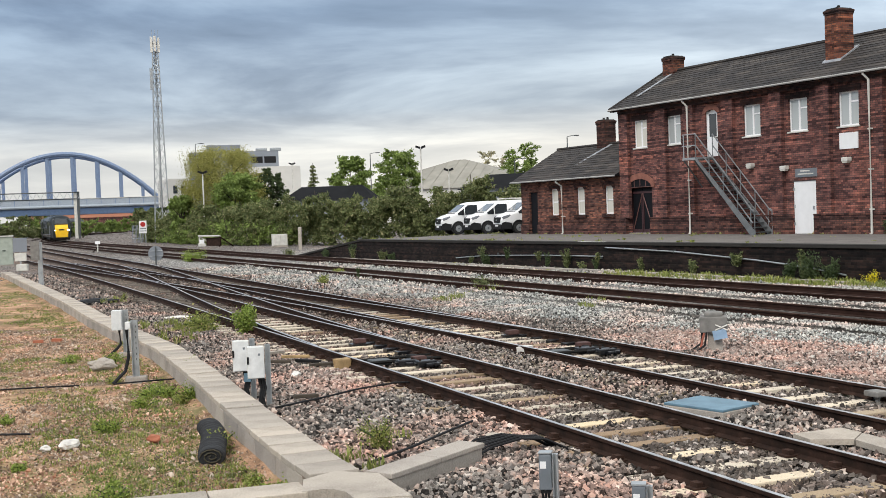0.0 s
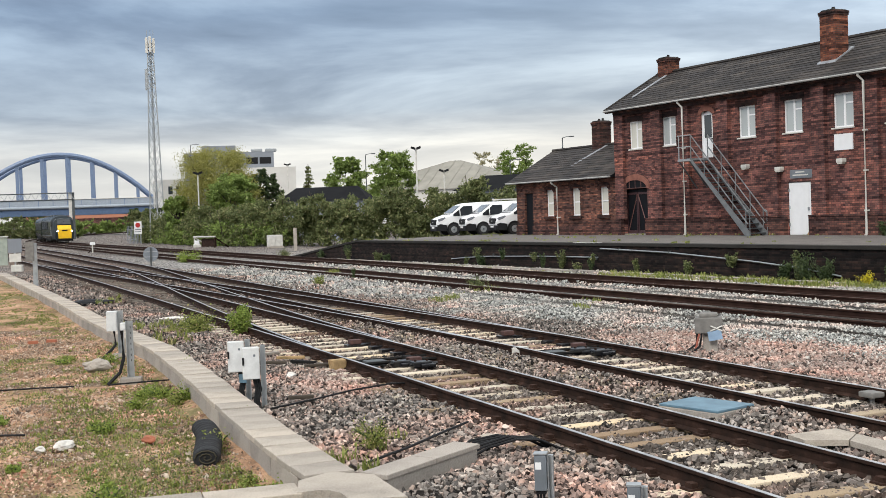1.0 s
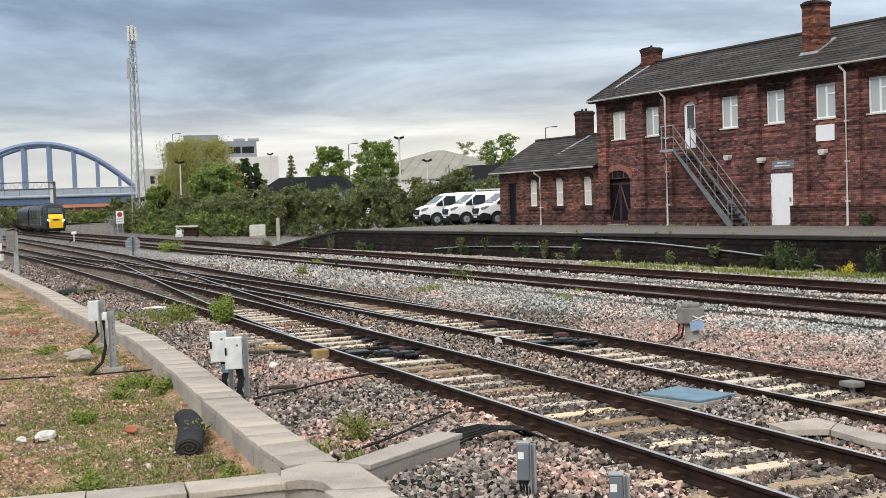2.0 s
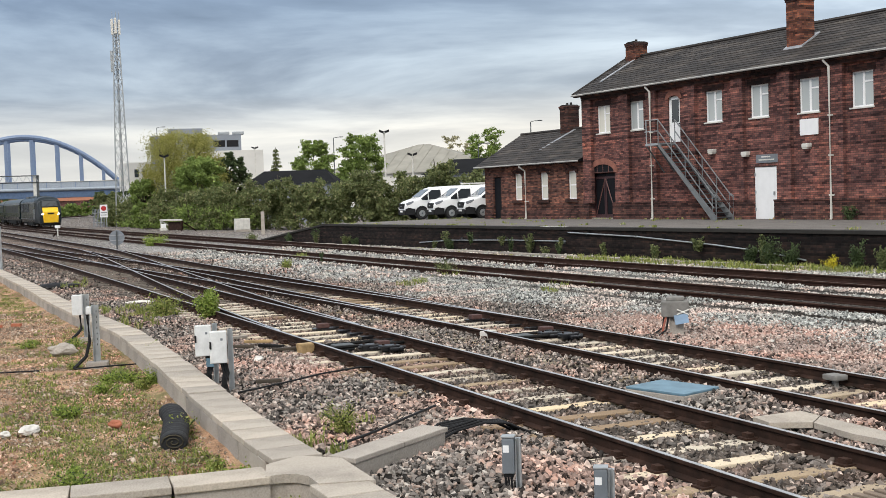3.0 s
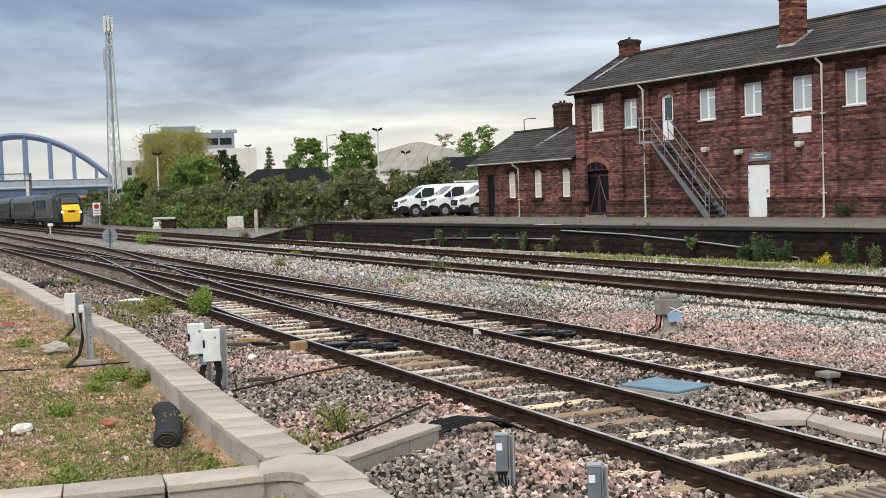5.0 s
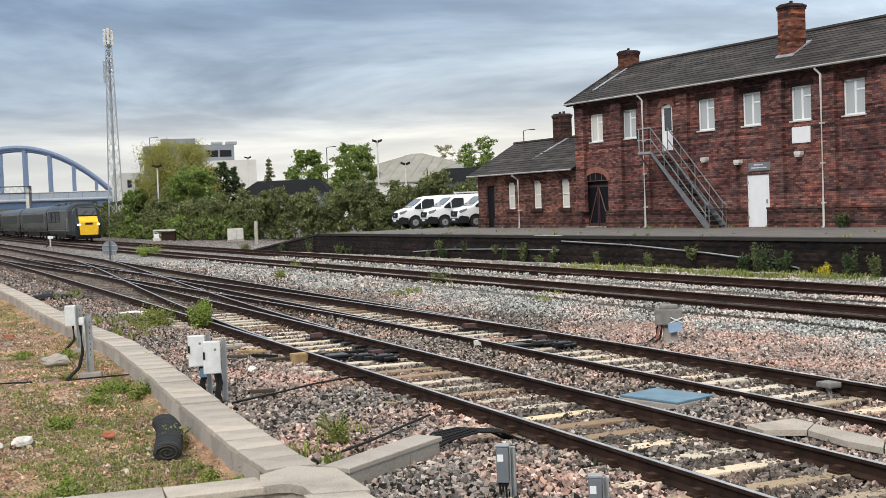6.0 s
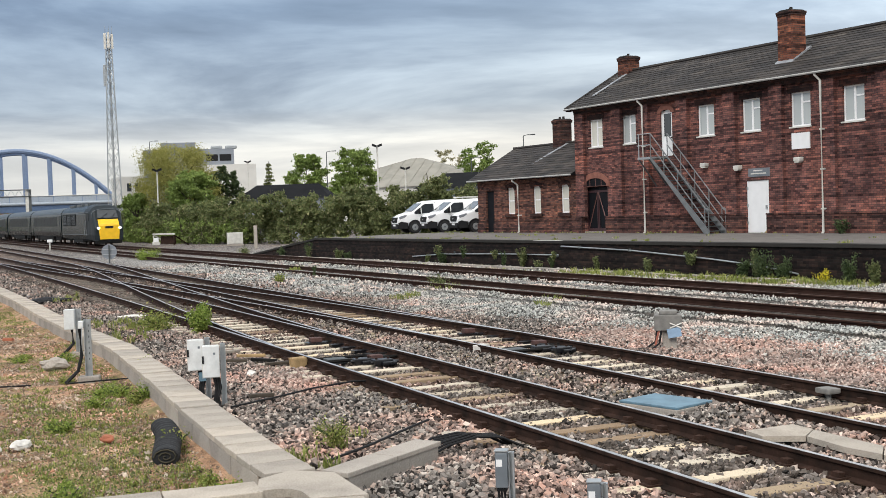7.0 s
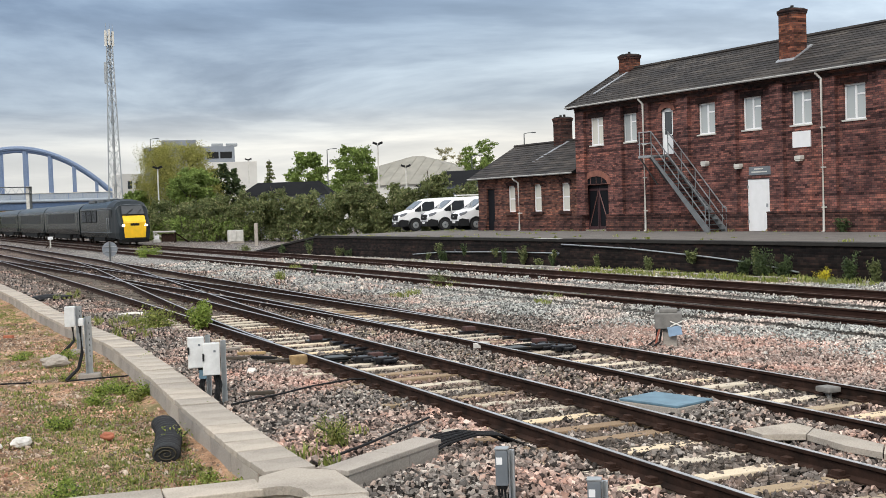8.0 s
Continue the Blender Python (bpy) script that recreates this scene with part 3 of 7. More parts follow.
def trough_x(y):
    """The cable trough that curves along the near side of the line."""
    return np.interp(y, [4, 9.28, 10.59, 11.48, 14.14, 16.9, 21.9, 24.4, 29.55, 35.9, 47, 60, 110], [1.6, -0.48, -1.03, -1.41, -2.37, -3.33, -5.15, -6.35, -8.65, -11.3, -16.2, -22.0, -47])


def ground_height(x, y):
    """Shallow ballast shoulders and hollows; the made ground lies a little lower beside the trough."""
    z = -0.17 + 0.035 * noise.noise((x * 0.5, y * 0.5, 0.3)) + 0.015 * noise.noise((x * 2.1, y * 2.1, 4.0))
    if y < 120:
        side = x - float(trough_x(y))
        if side < 0:
            z -= 0.14 * min(1, -side / 0.4)
    return z


def grid_ground(name, xs, ys, material, height, keep=None):
    verts, idx, faces = [], {}, []
    for j, y in enumerate(ys):
        for i, x in enumerate(xs):
            idx[i, j] = len(verts)
            verts.append((x, y, height(x, y)))
    for j in range(len(ys) - 1):
        for i in range(len(xs) - 1):
            faces.append((idx[i, j], idx[i + 1, j], idx[i + 1, j + 1], idx[i, j + 1]))
    me = mesh_from(name, verts, faces)
    for p in me.polygons:
        p.use_smooth = True
    return me


def spread(a, b, fine_lo, fine_hi, fine, grow=1.35):
    """Coordinates that are fine in a stretch and coarser outside it."""
    vals = list(np.arange(fine_lo, fine_hi, fine))
    s, v = fine, fine_hi
    while v < b:
        vals.append(v)
        s *= grow
        v += s
    vals.append(b)
    s, v = fine, fine_lo - fine
    while v > a:
        vals.append(v)
        s *= grow
        v -= s
    vals.append(a)
    return sorted(vals)


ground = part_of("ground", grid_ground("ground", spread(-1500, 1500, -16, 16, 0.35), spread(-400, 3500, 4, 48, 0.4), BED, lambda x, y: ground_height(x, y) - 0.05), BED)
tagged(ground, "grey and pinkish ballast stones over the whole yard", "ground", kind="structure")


def waste_height(x, y):
    return ground_height(x, y) + 0.02


def waste_ground():
    verts, faces = [], []
    ys = spread(-6, 120, 5, 40, 0.4, 1.2)
    cols = 26
    for y in ys:
        e = float(trough_x(max(4, y))) - 0.20
        for i in range(cols):
            x = e - 22 * (i / (cols - 1)) ** 1.4
            verts.append((x, y, waste_height(x, y) + 0.03 * noise.noise((x, y, 9))))
    for j in range(len(ys) - 1):
        for i in range(cols - 1):
            a = j * cols + i
            faces.append((a + 1, a, a + cols, a + cols + 1))
    me = mesh_from("waste_ground", verts, faces)
    for p in me.polygons:
        p.use_smooth = True
    return me


waste = tagged(part_of("waste_ground", waste_ground(), WASTE), "sandy gravel ground with moss and weeds beside the line", "ground", kind="structure")

# ---- platform ----
plat = thing("platform", facing(0, N_EDGE), "disused platform with dark sooty brick wall and worn tarmac", "platform", kind="structure")
PX0, PX1 = -61.5, 30.0   # x of the platform's two ends, the far one ramped


def platform_top():
    bm = bmesh.new()
    prism([(PX0 - 10, -0.25), (PX1, -0.25), (PX1, Z_PLAT), (PX0, Z_PLAT), (PX0 - 10, -0.1)], "y", 0.35, 60.0, bm)
    return bm


part("surface", platform_top(), TARMAC, plat, "worn grey tarmac")
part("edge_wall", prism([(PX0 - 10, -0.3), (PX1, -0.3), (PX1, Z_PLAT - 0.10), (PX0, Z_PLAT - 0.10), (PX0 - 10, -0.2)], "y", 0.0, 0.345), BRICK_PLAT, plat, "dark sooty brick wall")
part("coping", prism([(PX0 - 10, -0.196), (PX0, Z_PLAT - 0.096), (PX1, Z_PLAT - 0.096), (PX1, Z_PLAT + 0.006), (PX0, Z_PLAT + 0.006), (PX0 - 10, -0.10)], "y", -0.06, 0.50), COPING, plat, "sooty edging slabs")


part("white_edging", boxes((-39.65, -37.9, -0.05, 0.16, Z_PLAT + 0.008, Z_PLAT + 0.014)), OFFWHITE, plat, "worn white edge paint")


def mesh_bm(verts, faces):
    bm = bmesh.new()
    vs = [bm.verts.new(v) for v in verts]
    for f in faces:
        bm.faces.new([vs[i] for i in f])
    bmesh.ops.recalc_face_normals(bm, faces=bm.faces[:])
    return bm


def hull(stations, seg_profile, bm=None):
    """A body lofted through (x, profile) stations."""
    bm = bm or bmesh.new()
    rings = [[bm.verts.new((x, y, z)) for y, z in prof] for x, prof in zip(stations, seg_profile)]
    n = len(rings[0])
    for a, b in zip(rings, rings[1:]):
        for j in range(n):
            bm.faces.new((a[j], a[(j + 1) % n], b[(j + 1) % n], b[j]))
    bm.faces.new(rings[0][::-1]), bm.faces.new(rings[-1])
    bmesh.ops.recalc_face_normals(bm, faces=bm.faces[:])
    return bm


# ---- the station building ----
def window_casement(parent, x0, x1, z0, z1, y=0.10, pale=False, kind=0):
    """A white casement: frame, mullion, transom, panes and a sill."""
    w = part("window", boxes((x0, x0 + 0.06, y, y + 0.07, z0, z1), (x1 - 0.06, x1, y, y + 0.07, z0, z1), (x0 + 0.06, x1 - 0.06, y, y + 0.07, z0, z0 + 0.07), (x0 + 0.06, x1 - 0.06, y, y + 0.07, z1 - 0.06, z1), bevel=0.006), WHITE, parent, "white-painted casement window")
    xm = (x0 + x1) / 2
    if kind == 0:
        zt = z0 + 0.68 * (z1 - z0)
        part("mullion", boxes((xm - 0.045, xm + 0.045, y + 0.003, y + 0.068, z0 + 0.07, z1 - 0.06)), WHITE, w)
        part("transom", boxes((xm + 0.045, x1 - 0.06, y + 0.006, y + 0.064, zt, zt + 0.06)), WHITE, w)
        cells = ((x0 + 0.06, xm - 0.045, z0 + 0.07, z1 - 0.06), (xm + 0.045, x1 - 0.06, z0 + 0.07, zt), (xm + 0.045, x1 - 0.06, zt + 0.06, z1 - 0.06))
    else:
        zt = (z0 + z1) / 2
        part("meeting_rail", boxes((x0 + 0.06, x1 - 0.06, y + 0.003, y + 0.068, zt - 0.03, zt + 0.03)), WHITE, w)
        cells = ((x0 + 0.06, x1 - 0.06, z0 + 0.07, zt - 0.03), (x0 + 0.06, x1 - 0.06, zt + 0.03, z1 - 0.06))
    for i, (a, b, c, d) in enumerate(cells):
        part("pane", boxes((a, b, y + 0.03, y + 0.045, c, d)), GLASS_PALE if pale else GLASS_MID, w)
    return w


def arch_ring(cx, cz, ri, hi, ro, ho, y0, y1, n=12):
    """A ring of brick over an opening, from the inner to the outer curve."""
    bm = bmesh.new()
    for k in range(n):
        pts = []
        for a in (math.pi * k / n, math.pi * (k + 1) / n):
            pts.append(((cx + ri * math.cos(a), cz + hi * math.sin(a)), (cx + ro * math.cos(a), cz + ho * math.sin(a))))
        (i0, o0), (i1, o1) = pts
        prism([i0, o0, o1, i1], "y", y0, y1, bm)
    return bm


def slated_slope(bm, p, q, r, s, course=0.25):
    """Overlapping courses of slate on the slope p, q (eave) to s, r (ridge)."""
    p, q, r, s = (Vector(v) for v in (p, q, r, s))
    rows = max(2, int((s - p).length / course))
    nrm = (q - p).cross(s - p).normalized()
    for i in range(rows):
        a0, a1 = i / rows, min(1, (i + 1.15) / rows)
        e0, e1 = p.lerp(s, a0), q.lerp(r, a0)
        f0, f1 = p.lerp(s, a1), q.lerp(r, a1)
        n = max(1, int((e1 - e0).length / 1.1))
        shift = 0.5 * (i % 2)
        cuts = [0.0] + [(k + shift) / n for k in range(1 - (i % 2), n)] + [1.0]
        for c0, c1 in zip(cuts, cuts[1:]):
            if c1 - c0 < 1e-6:
                continue
            lift = nrm * (0.022 + random.uniform(-0.004, 0.004))
            quad = [e0.lerp(e1, c0) + lift, e0.lerp(e1, c1) + lift, f0.lerp(f1, c1) + nrm * 0.003, f0.lerp(f1, c0) + nrm * 0.003]
            low = [e0.lerp(e1, c0), e0.lerp(e1, c1)]
            v = [bm.verts.new(x) for x in quad]
            w = [bm.verts.new(x) for x in low]
            bm.faces.new(v)
            bm.faces.new((w[0], w[1], v[1], v[0]))


def chimney(parent, x, y, z0, z1, sx, sy, material, pots=2):
    c = part("chimney", boxes((x - sx, x + sx, y - sy, y + sy, z0, z1 - 0.202)), material, parent, "brick chimney stack")
    part("cap_course", boxes((x - sx - 0.03, x + sx + 0.03, y - sy - 0.03, y + sy + 0.03, z1 - 0.20, z1 - 0.12), (x - sx - 0.045, x + sx + 0.045, y - sy - 0.045, y + sy + 0.045, z1 - 0.118, z1 - 0.03)), BRICK_DARK, c, "sooty oversailing courses")
    part("flaunching", prism([(-sx - 0.02, z1 - 0.028), (sx + 0.02, z1 - 0.028), (sx - 0.12, z1 + 0.04), (-sx + 0.12, z1 + 0.04)], "y", y - sy, y + sy), COPING, c, "", pose(x, 0, 0))
    for k in range(pots):
        px = x + (k - (pots - 1) / 2) * sx * 0.9
        part("chimney_pot", tube(bmesh.new(), [(px, y, z1), (px, y, z1 + 0.16)], 0.075, 10, 0.065), COPING, c)
    return c


station = thing("station_building", facing(0, N_FACE, Z_PLAT), "two-storey red brick station building with slate roof and outside stair", "building")
XL, XR, EAVE, DEPTH, RIDGE = -47.4, -14.0, 6.07, 6.0, 7.98
UPPER = [(-46.42, -45.38), (-43.92, -42.88), (-38.74, -37.69), (-36.07, -35.02), (-33.42, -32.38), (-30.84, -29.81), (-28.2, -27.17), (-25.5, -24.47)]
holes = [(a, b, 4.13, 5.46) for a, b in UPPER]
holes.append((-41.17, -40.37, 3.42, 5.48))
holes.append((-35.92, -34.66, 0.0, 2.14))
holes.append((-46.93, -45.12, 0.0, 2.25))
part("front_wall", wall_mesh(XL, XR, 0.0, EAVE, 0.0, 0.33, holes), BRICK, station, "weathered red brick wall")
part("end_wall", wall_mesh(-DEPTH, -0.33, 0.0, EAVE, 0, 0.33, []), BRICK, station, "", pose(XL, 0, 0, 0, 0, -90))
part("far_end_wall", boxes((XR - 0.33, XR, 0.33, DEPTH, 0, EAVE)), BRICK, station)
part("back_wall", boxes((XL + 0.33, XR - 0.33, DEPTH - 0.33, DEPTH, 0, EAVE)), BRICK, station)
part("upper_floor", boxes((XL + 0.33, XR - 0.33, 0.33, DEPTH - 0.33, 2.95, 3.15)), OFFWHITE, station)
part("inner_partition", boxes((XL + 0.33, XR - 0.33, 3.2, 3.3, 0.0, 2.95), (XL + 0.33, XR - 0.33, 3.2, 3.3, 3.15, EAVE)), OFFWHITE, station)
for i, (a, b) in enumerate(UPPER):
    w = window_casement(station, a, b, 4.13, 5.46, pale=(i == 0))
    part("sill", boxes((a - 0.05, b + 0.05, -0.05, 0.10, 4.075, 4.136), bevel=0.01), OFFWHITE, w, "painted stone sill")
    part("lintel", boxes((a - 0.12, b + 0.12, -0.018, 0.0, 5.464, 5.70)), BRICK_DARK, w, "flat brick arch")
# shallow pilasters, plinth, string courses and corbelled eaves
for u in (47.05, 44.15, 42.18, 39.55, 36.65, 34.05, 31.42, 28.8, 26.2):
    part("pilaster", boxes((-u - 0.34, -u + 0.34, -0.19, -0.002, 0.78, EAVE - 0.25)), BRICK, station)
for a, b in ((XL, -46.98), (-45.08, -35.97), (-34.62, XR)):
    part("plinth", boxes((a, b, -0.21, -0.002, 0.0, 0.74), (a, b, -0.24, -0.002, 0.74, 0.80)), BRICK_PLINTH, station, "dark brick plinth")
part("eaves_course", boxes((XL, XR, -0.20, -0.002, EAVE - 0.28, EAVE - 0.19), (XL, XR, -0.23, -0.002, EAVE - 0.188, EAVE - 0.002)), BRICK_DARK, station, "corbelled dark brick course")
EA = 0.42
roofbm = bmesh.new()
rz0 = EAVE + 0.02
xa, xb, ya, yb, ym = XL - EA, XR + EA, -EA, DEPTH + EA, DEPTH / 2
HIP = 0.0
slated_slope(roofbm, (xa, ya, rz0), (xb, ya, rz0), (xb, ym, RIDGE), (xa + HIP, ym, RIDGE))
slated_slope(roofbm, (xb, yb, rz0), (xa, yb, rz0), (xa + HIP, ym, RIDGE), (xb, ym, RIDGE), 0.5)
roof = part("roof", roofbm, SLATE, station, "dark grey slate roof with a gabled end")
part("roof_deck", mesh_bm([(xa, ya, rz0 - 0.03), (xb, ya, rz0 - 0.03), (xb, yb, rz0 - 0.03), (xa, yb, rz0 - 0.03), (xa + HIP, ym, RIDGE - 0.03), (xb, ym, RIDGE - 0.03)], [(0, 1, 5, 4), (2, 3, 4, 5), (3, 0, 4), (1, 2, 5), (3, 2, 1, 0)]), DARKROOF, roof)
part("ridge_tile", tubes([[(xa + HIP, ym, RIDGE + 0.02), (xb, ym, RIDGE + 0.02)]], 0.10), SLATE, roof)
part("verge", tubes([[(xa, ya, rz0 + 0.03), (xa, ym, RIDGE + 0.03)], [(xa, yb, rz0 + 0.03), (xa, ym, RIDGE + 0.03)]], 0.05), SLATE, roof)
part("lead_strip", mesh_bm([(xa + 0.95, ya + 1.0, rz0 + 0.64), (xa + 1.15, ya + 1.0, rz0 + 0.64), (xa + 1.15, ym, RIDGE + 0.03), (xa + 0.95, ym, RIDGE + 0.03), (xa + 0.95, ya + 1.0, rz0 + 0.60), (xa + 1.15, ya + 1.0, rz0 + 0.60), (xa + 1.15, ym, RIDGE), (xa + 0.95, ym, RIDGE)], [(0, 1, 2, 3), (4, 7, 6, 5), (0, 4, 5, 1), (1, 5, 6, 2), (2, 6, 7, 3), (3, 7, 4, 0)]), LEAD, roof, "pale lead strip")
part("gable_wall", prism([(0.0, EAVE), (DEPTH, EAVE), (ym, RIDGE - 0.12)], "x", XL, XL + 0.33), BRICK, station)
part("gutter", tubes([[(xa, ya - 0.05, rz0 - 0.03), (xb, ya - 0.05, rz0 - 0.03)], [(xa - 0.05, ya, rz0 - 0.03), (xa - 0.05, yb, rz0 - 0.03)]], 0.045), GUTTER, station, "pale gutter")
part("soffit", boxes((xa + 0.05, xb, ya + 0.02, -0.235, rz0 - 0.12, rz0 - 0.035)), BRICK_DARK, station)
chimney(station, -47.0, 3.0, 7.6, 8.70, 0.40, 0.36, BRICK_ORANGE, 1)
big = chimney(station, -34.5, 1.3, 6.5, 8.88, 0.40, 0.36, BRICK_ORANGE, 1)
part("flashing", prism([(0.78, 6.73), (0.86, 6.86), (1.80, 7.40), (1.90, 7.46), (1.90, 7.36), (0.78, 6.64)], "x", -34.98, -34.02), LEAD, big, "lead flashing")


def downpipe(parent, x, z1, y=-0.16):
    p = part("downpipe", tubes([[(x - 0.14, -0.42, z1), (x - 0.14, -0.42, z1 - 0.1), (x, y, z1 - 0.32), (x, y, 0.05), (x, y - 0.08, 0.0)]], 0.05, 8), OFFWHITE, parent, "painted iron downpipe")
    for z in (0.9, 2.4, 3.9):
        if z < z1 - 0.6:
            part("bracket", boxes((x - 0.08, x + 0.08, y - 0.02, 0.0, z, z + 0.06)), OFFWHITE, p)
    return p


downpipe(station, -42.06, EAVE, -0.29)
downpipe(station, -31.62, EAVE, -0.29)

# upper door with an arched head
ud = part("upper_door", prism([(-41.11, 3.42), (-40.43, 3.42), (-40.43, 5.34), (-40.52, 5.42), (-40.77, 5.47), (-41.02, 5.42), (-41.11, 5.34)], "y", 0.10, 0.15), WHITE, station, "white half-glazed door with arched head")
part("door_glass", boxes((-41.0, -40.54, 0.085, 0.10, 4.3, 5.30)), GLASS, ud)
part("door_knob", boxes((-40.53, -40.47, 0.05, 0.10, 4.2, 4.26)), BLACK, ud)
part("door_frame", boxes((-41.17, -41.11, 0.08, 0.16, 3.42, 5.48), (-40.43, -40.37, 0.08, 0.16, 3.42, 5.48)), WHITE, ud)
part("brick_arch", arch_ring(-40.77, 5.33, 0.36, 0.15, 0.56, 0.40, -0.03, -0.001, 8), ARCHBRICK, ud, "orange brick arch")

# lower white door
ld = part("lower_door", boxes((-35.90, -34.68, 0.04, 0.09, 0.01, 2.12), bevel=0.008), WHITE, station, "plain white-painted door")
for z in (0.35, 1.05, 1.75):
    part("hinge", boxes((-35.91, -35.83, 0.02, 0.04, z, z + 0.12)), GALV, ld)
part("rust_patch", prism([(-34.98, 0.012), (-34.682, 0.012), (-34.682, 0.36), (-34.80, 0.27), (-34.86, 0.12)], "y", 0.036, 0.0395), WOOD, ld, "orange rust stain")
part("door_handle", boxes((-34.86, -34.78, 0.0, 0.04, 0.98, 1.12)), GALV, ld)
part("sign_over_door", boxes((-35.75, -34.55, -0.03, -0.002, 2.28, 2.62)), GREY, station, "grey sign board with two lines of lettering")
for x0, x1, z in ((-35.45, -34.95, 2.50), (-35.6, -34.75, 2.38)):
    part("lettering", boxes((x0, x1, -0.036, -0.031, z, z + 0.05)), OFFWHITE, station)
part("wall_board", boxes((-33.34, -32.42, -0.05, -0.002, 3.26, 3.88), bevel=0.005), WHITE, station, "blank white board")
for x, z in ((-38.24, 2.82), (-36.25, 2.62), (-32.94, 2.78)):
    wl_ = part("wall_lamp", boxes((x - 0.16, x + 0.16, -0.24, -0.002, z, z + 0.16), bevel=0.03), OFFWHITE, station, "pale bulkhead lamp")
    part("lens", boxes((x - 0.12, x + 0.12, -0.22, -0.03, z - 0.05, z - 0.001)), GLASS_PALE, wl_)

# arched gateway with dark braced doors
ax0, ax1, axm = -46.93, -45.12, -46.025
arch = part("gateway", prism([(ax0, 2.25)] + [(axm + 0.905 * math.cos(a), 2.25 + 0.40 * math.sin(a)) for a in (math.pi - math.pi * k / 12 for k in range(1, 12))] + [(ax1, 2.25)], "y", -0.012, -0.004), NAVY, station, "dark glazed fanlight under a brick arch")
part("brick_arch", arch_ring(axm, 2.24, 0.905, 0.40, 1.16, 0.68, -0.06, -0.014, 14), ARCHBRICK, arch, "orange brick arch")
for a, b in ((ax0 + 0.06, axm - 0.02), (axm + 0.02, ax1 - 0.06)):
    leaf = part("door_leaf", boxes((a, b, 0.14, 0.19, 0.05, 2.2)), NAVY, arch, "dark double door leaf")
    part("door_frame", boxes((a, b, 0.11, 0.14, 0.05, 0.22), (a, b, 0.11, 0.14, 1.95, 2.05), (a, a + 0.07, 0.11, 0.139, 0.22, 1.95), (b - 0.07, b, 0.11, 0.139, 0.22, 1.95)), DARKDOOR, leaf)
    inner, outer = (b, a) if b < axm + 0.01 else (a, b)
    part("brace", tubes([[(outer + (0.08 if outer < inner else -0.08), 0.12, 0.2), (inner, 0.12, 1.95)]], 0.028, 4), BRACE, leaf, "brown diagonal brace")
part("glazing_bar", tubes([[(x, -0.016, 2.25), (x, -0.016, 2.25 + 0.40 * math.sqrt(max(0, 1 - ((x - axm) / 0.905) ** 2)))] for x in (axm - 0.45, axm, axm + 0.45)] + [[(ax0, -0.016, 2.25), (ax1, -0.016, 2.25)]], 0.02, 4), BRACE, arch)
part("threshold", boxes((ax0, ax1, -0.05, 0.3, 0.004, 0.06)), CONCRETE, arch)

# outside stair of grey steel
stair = thing("outside_stair", facing(0, N_FACE, Z_PLAT), "grey steel outside stair with tube handrails against the brick wall", "staircase")
SX0, SX1, SZ = -40.50, -37.05, 3.40      # head and foot of the flight
Y0, Y1 = -1.15, -0.2
part("landing", boxes((-41.40, SX0, Y0, -0.17, SZ - 0.12, SZ - 0.02)), GALV, stair, "steel landing")
for y in (Y0, Y1):
    part("stringer", prism([(SX0, SZ - 0.17), (SX0, SZ - 0.02), (SX1 + 0.15, 0.13), (SX1 + 0.15, 0.0), (SX1 - 0.15, 0.0)], "y", y - 0.02, y + 0.02), STAIR_STEEL, stair)
NS = 17
for k in range(NS):
    a = (k + 0.5) / NS
    x, z = SX0 + (SX1 - SX0) * a, (SZ - 0.02) * (1 - a)
    part("tread", boxes((x - 0.12, x + 0.15, Y0 + 0.025, Y1 - 0.025, z - 0.02, z + 0.02)), GALV_DARK, stair)
for y in (Y0, Y1):
    hr = part("handrail", tubes([[(SX0, y, SZ + 1.0), (SX1, y, 1.0), (SX1 + 0.1, y, 0.95)], [(SX0, y, SZ + 0.5), (SX1, y, 0.5)]], 0.026, 6), STAIR_STEEL, stair, "tube handrail")
    for a in (0.0, 0.25, 0.5, 0.75, 0.97):
        x, z = SX0 + (SX1 - SX0) * a, SZ * (1 - a)
        part("baluster", tubes([[(x, y, z - 0.1), (x, y, z + 1.0)]], 0.022, 6), STAIR_STEEL, stair)
part("landing_rail", tubes([[(SX0, Y0, SZ + 1.0), (-41.36, Y0, SZ + 1.0)], [(SX0, Y0, SZ + 0.5), (-41.40, Y0, SZ + 0.5)], [(-41.30, Y0, SZ - 0.1), (-41.30, Y0, SZ + 1.0)]], 0.024, 6), GALV, stair)
part("bracket", tubes([[(x, Y0, SZ - 0.12), (x, -0.17, SZ - 1.3)] for x in (-41.3, -40.6)], 0.035, 5), GALV_DARK, stair)
for y in (Y0, Y1):
    part("newel", tubes([[(SX1 + 0.12, y, 0.0), (SX1 + 0.12, y, 1.0), (SX1, y, 1.06)]], 0.026, 6), STAIR_STEEL, stair)

# single-storey wing
wing = thing("station_wing", facing(0, N_FACE, Z_PLAT), "single-storey red brick wing with slate roof and sash windows", "building")
WL, WR, WE, WD, WRG = -57.0, -47.45, 2.86, 5.6, 4.72
SASH = [(-53.95, -53.22), (-51.48, -50.75), (-48.98, -48.25)]
wholes = [(a, b, 1.0, 2.42) for a, b in SASH] + [(-56.15, -55.3, 0.0, 2.3)]
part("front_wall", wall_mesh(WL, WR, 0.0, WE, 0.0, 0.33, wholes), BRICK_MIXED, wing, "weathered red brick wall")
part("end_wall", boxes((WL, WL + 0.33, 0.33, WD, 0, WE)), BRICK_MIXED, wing)
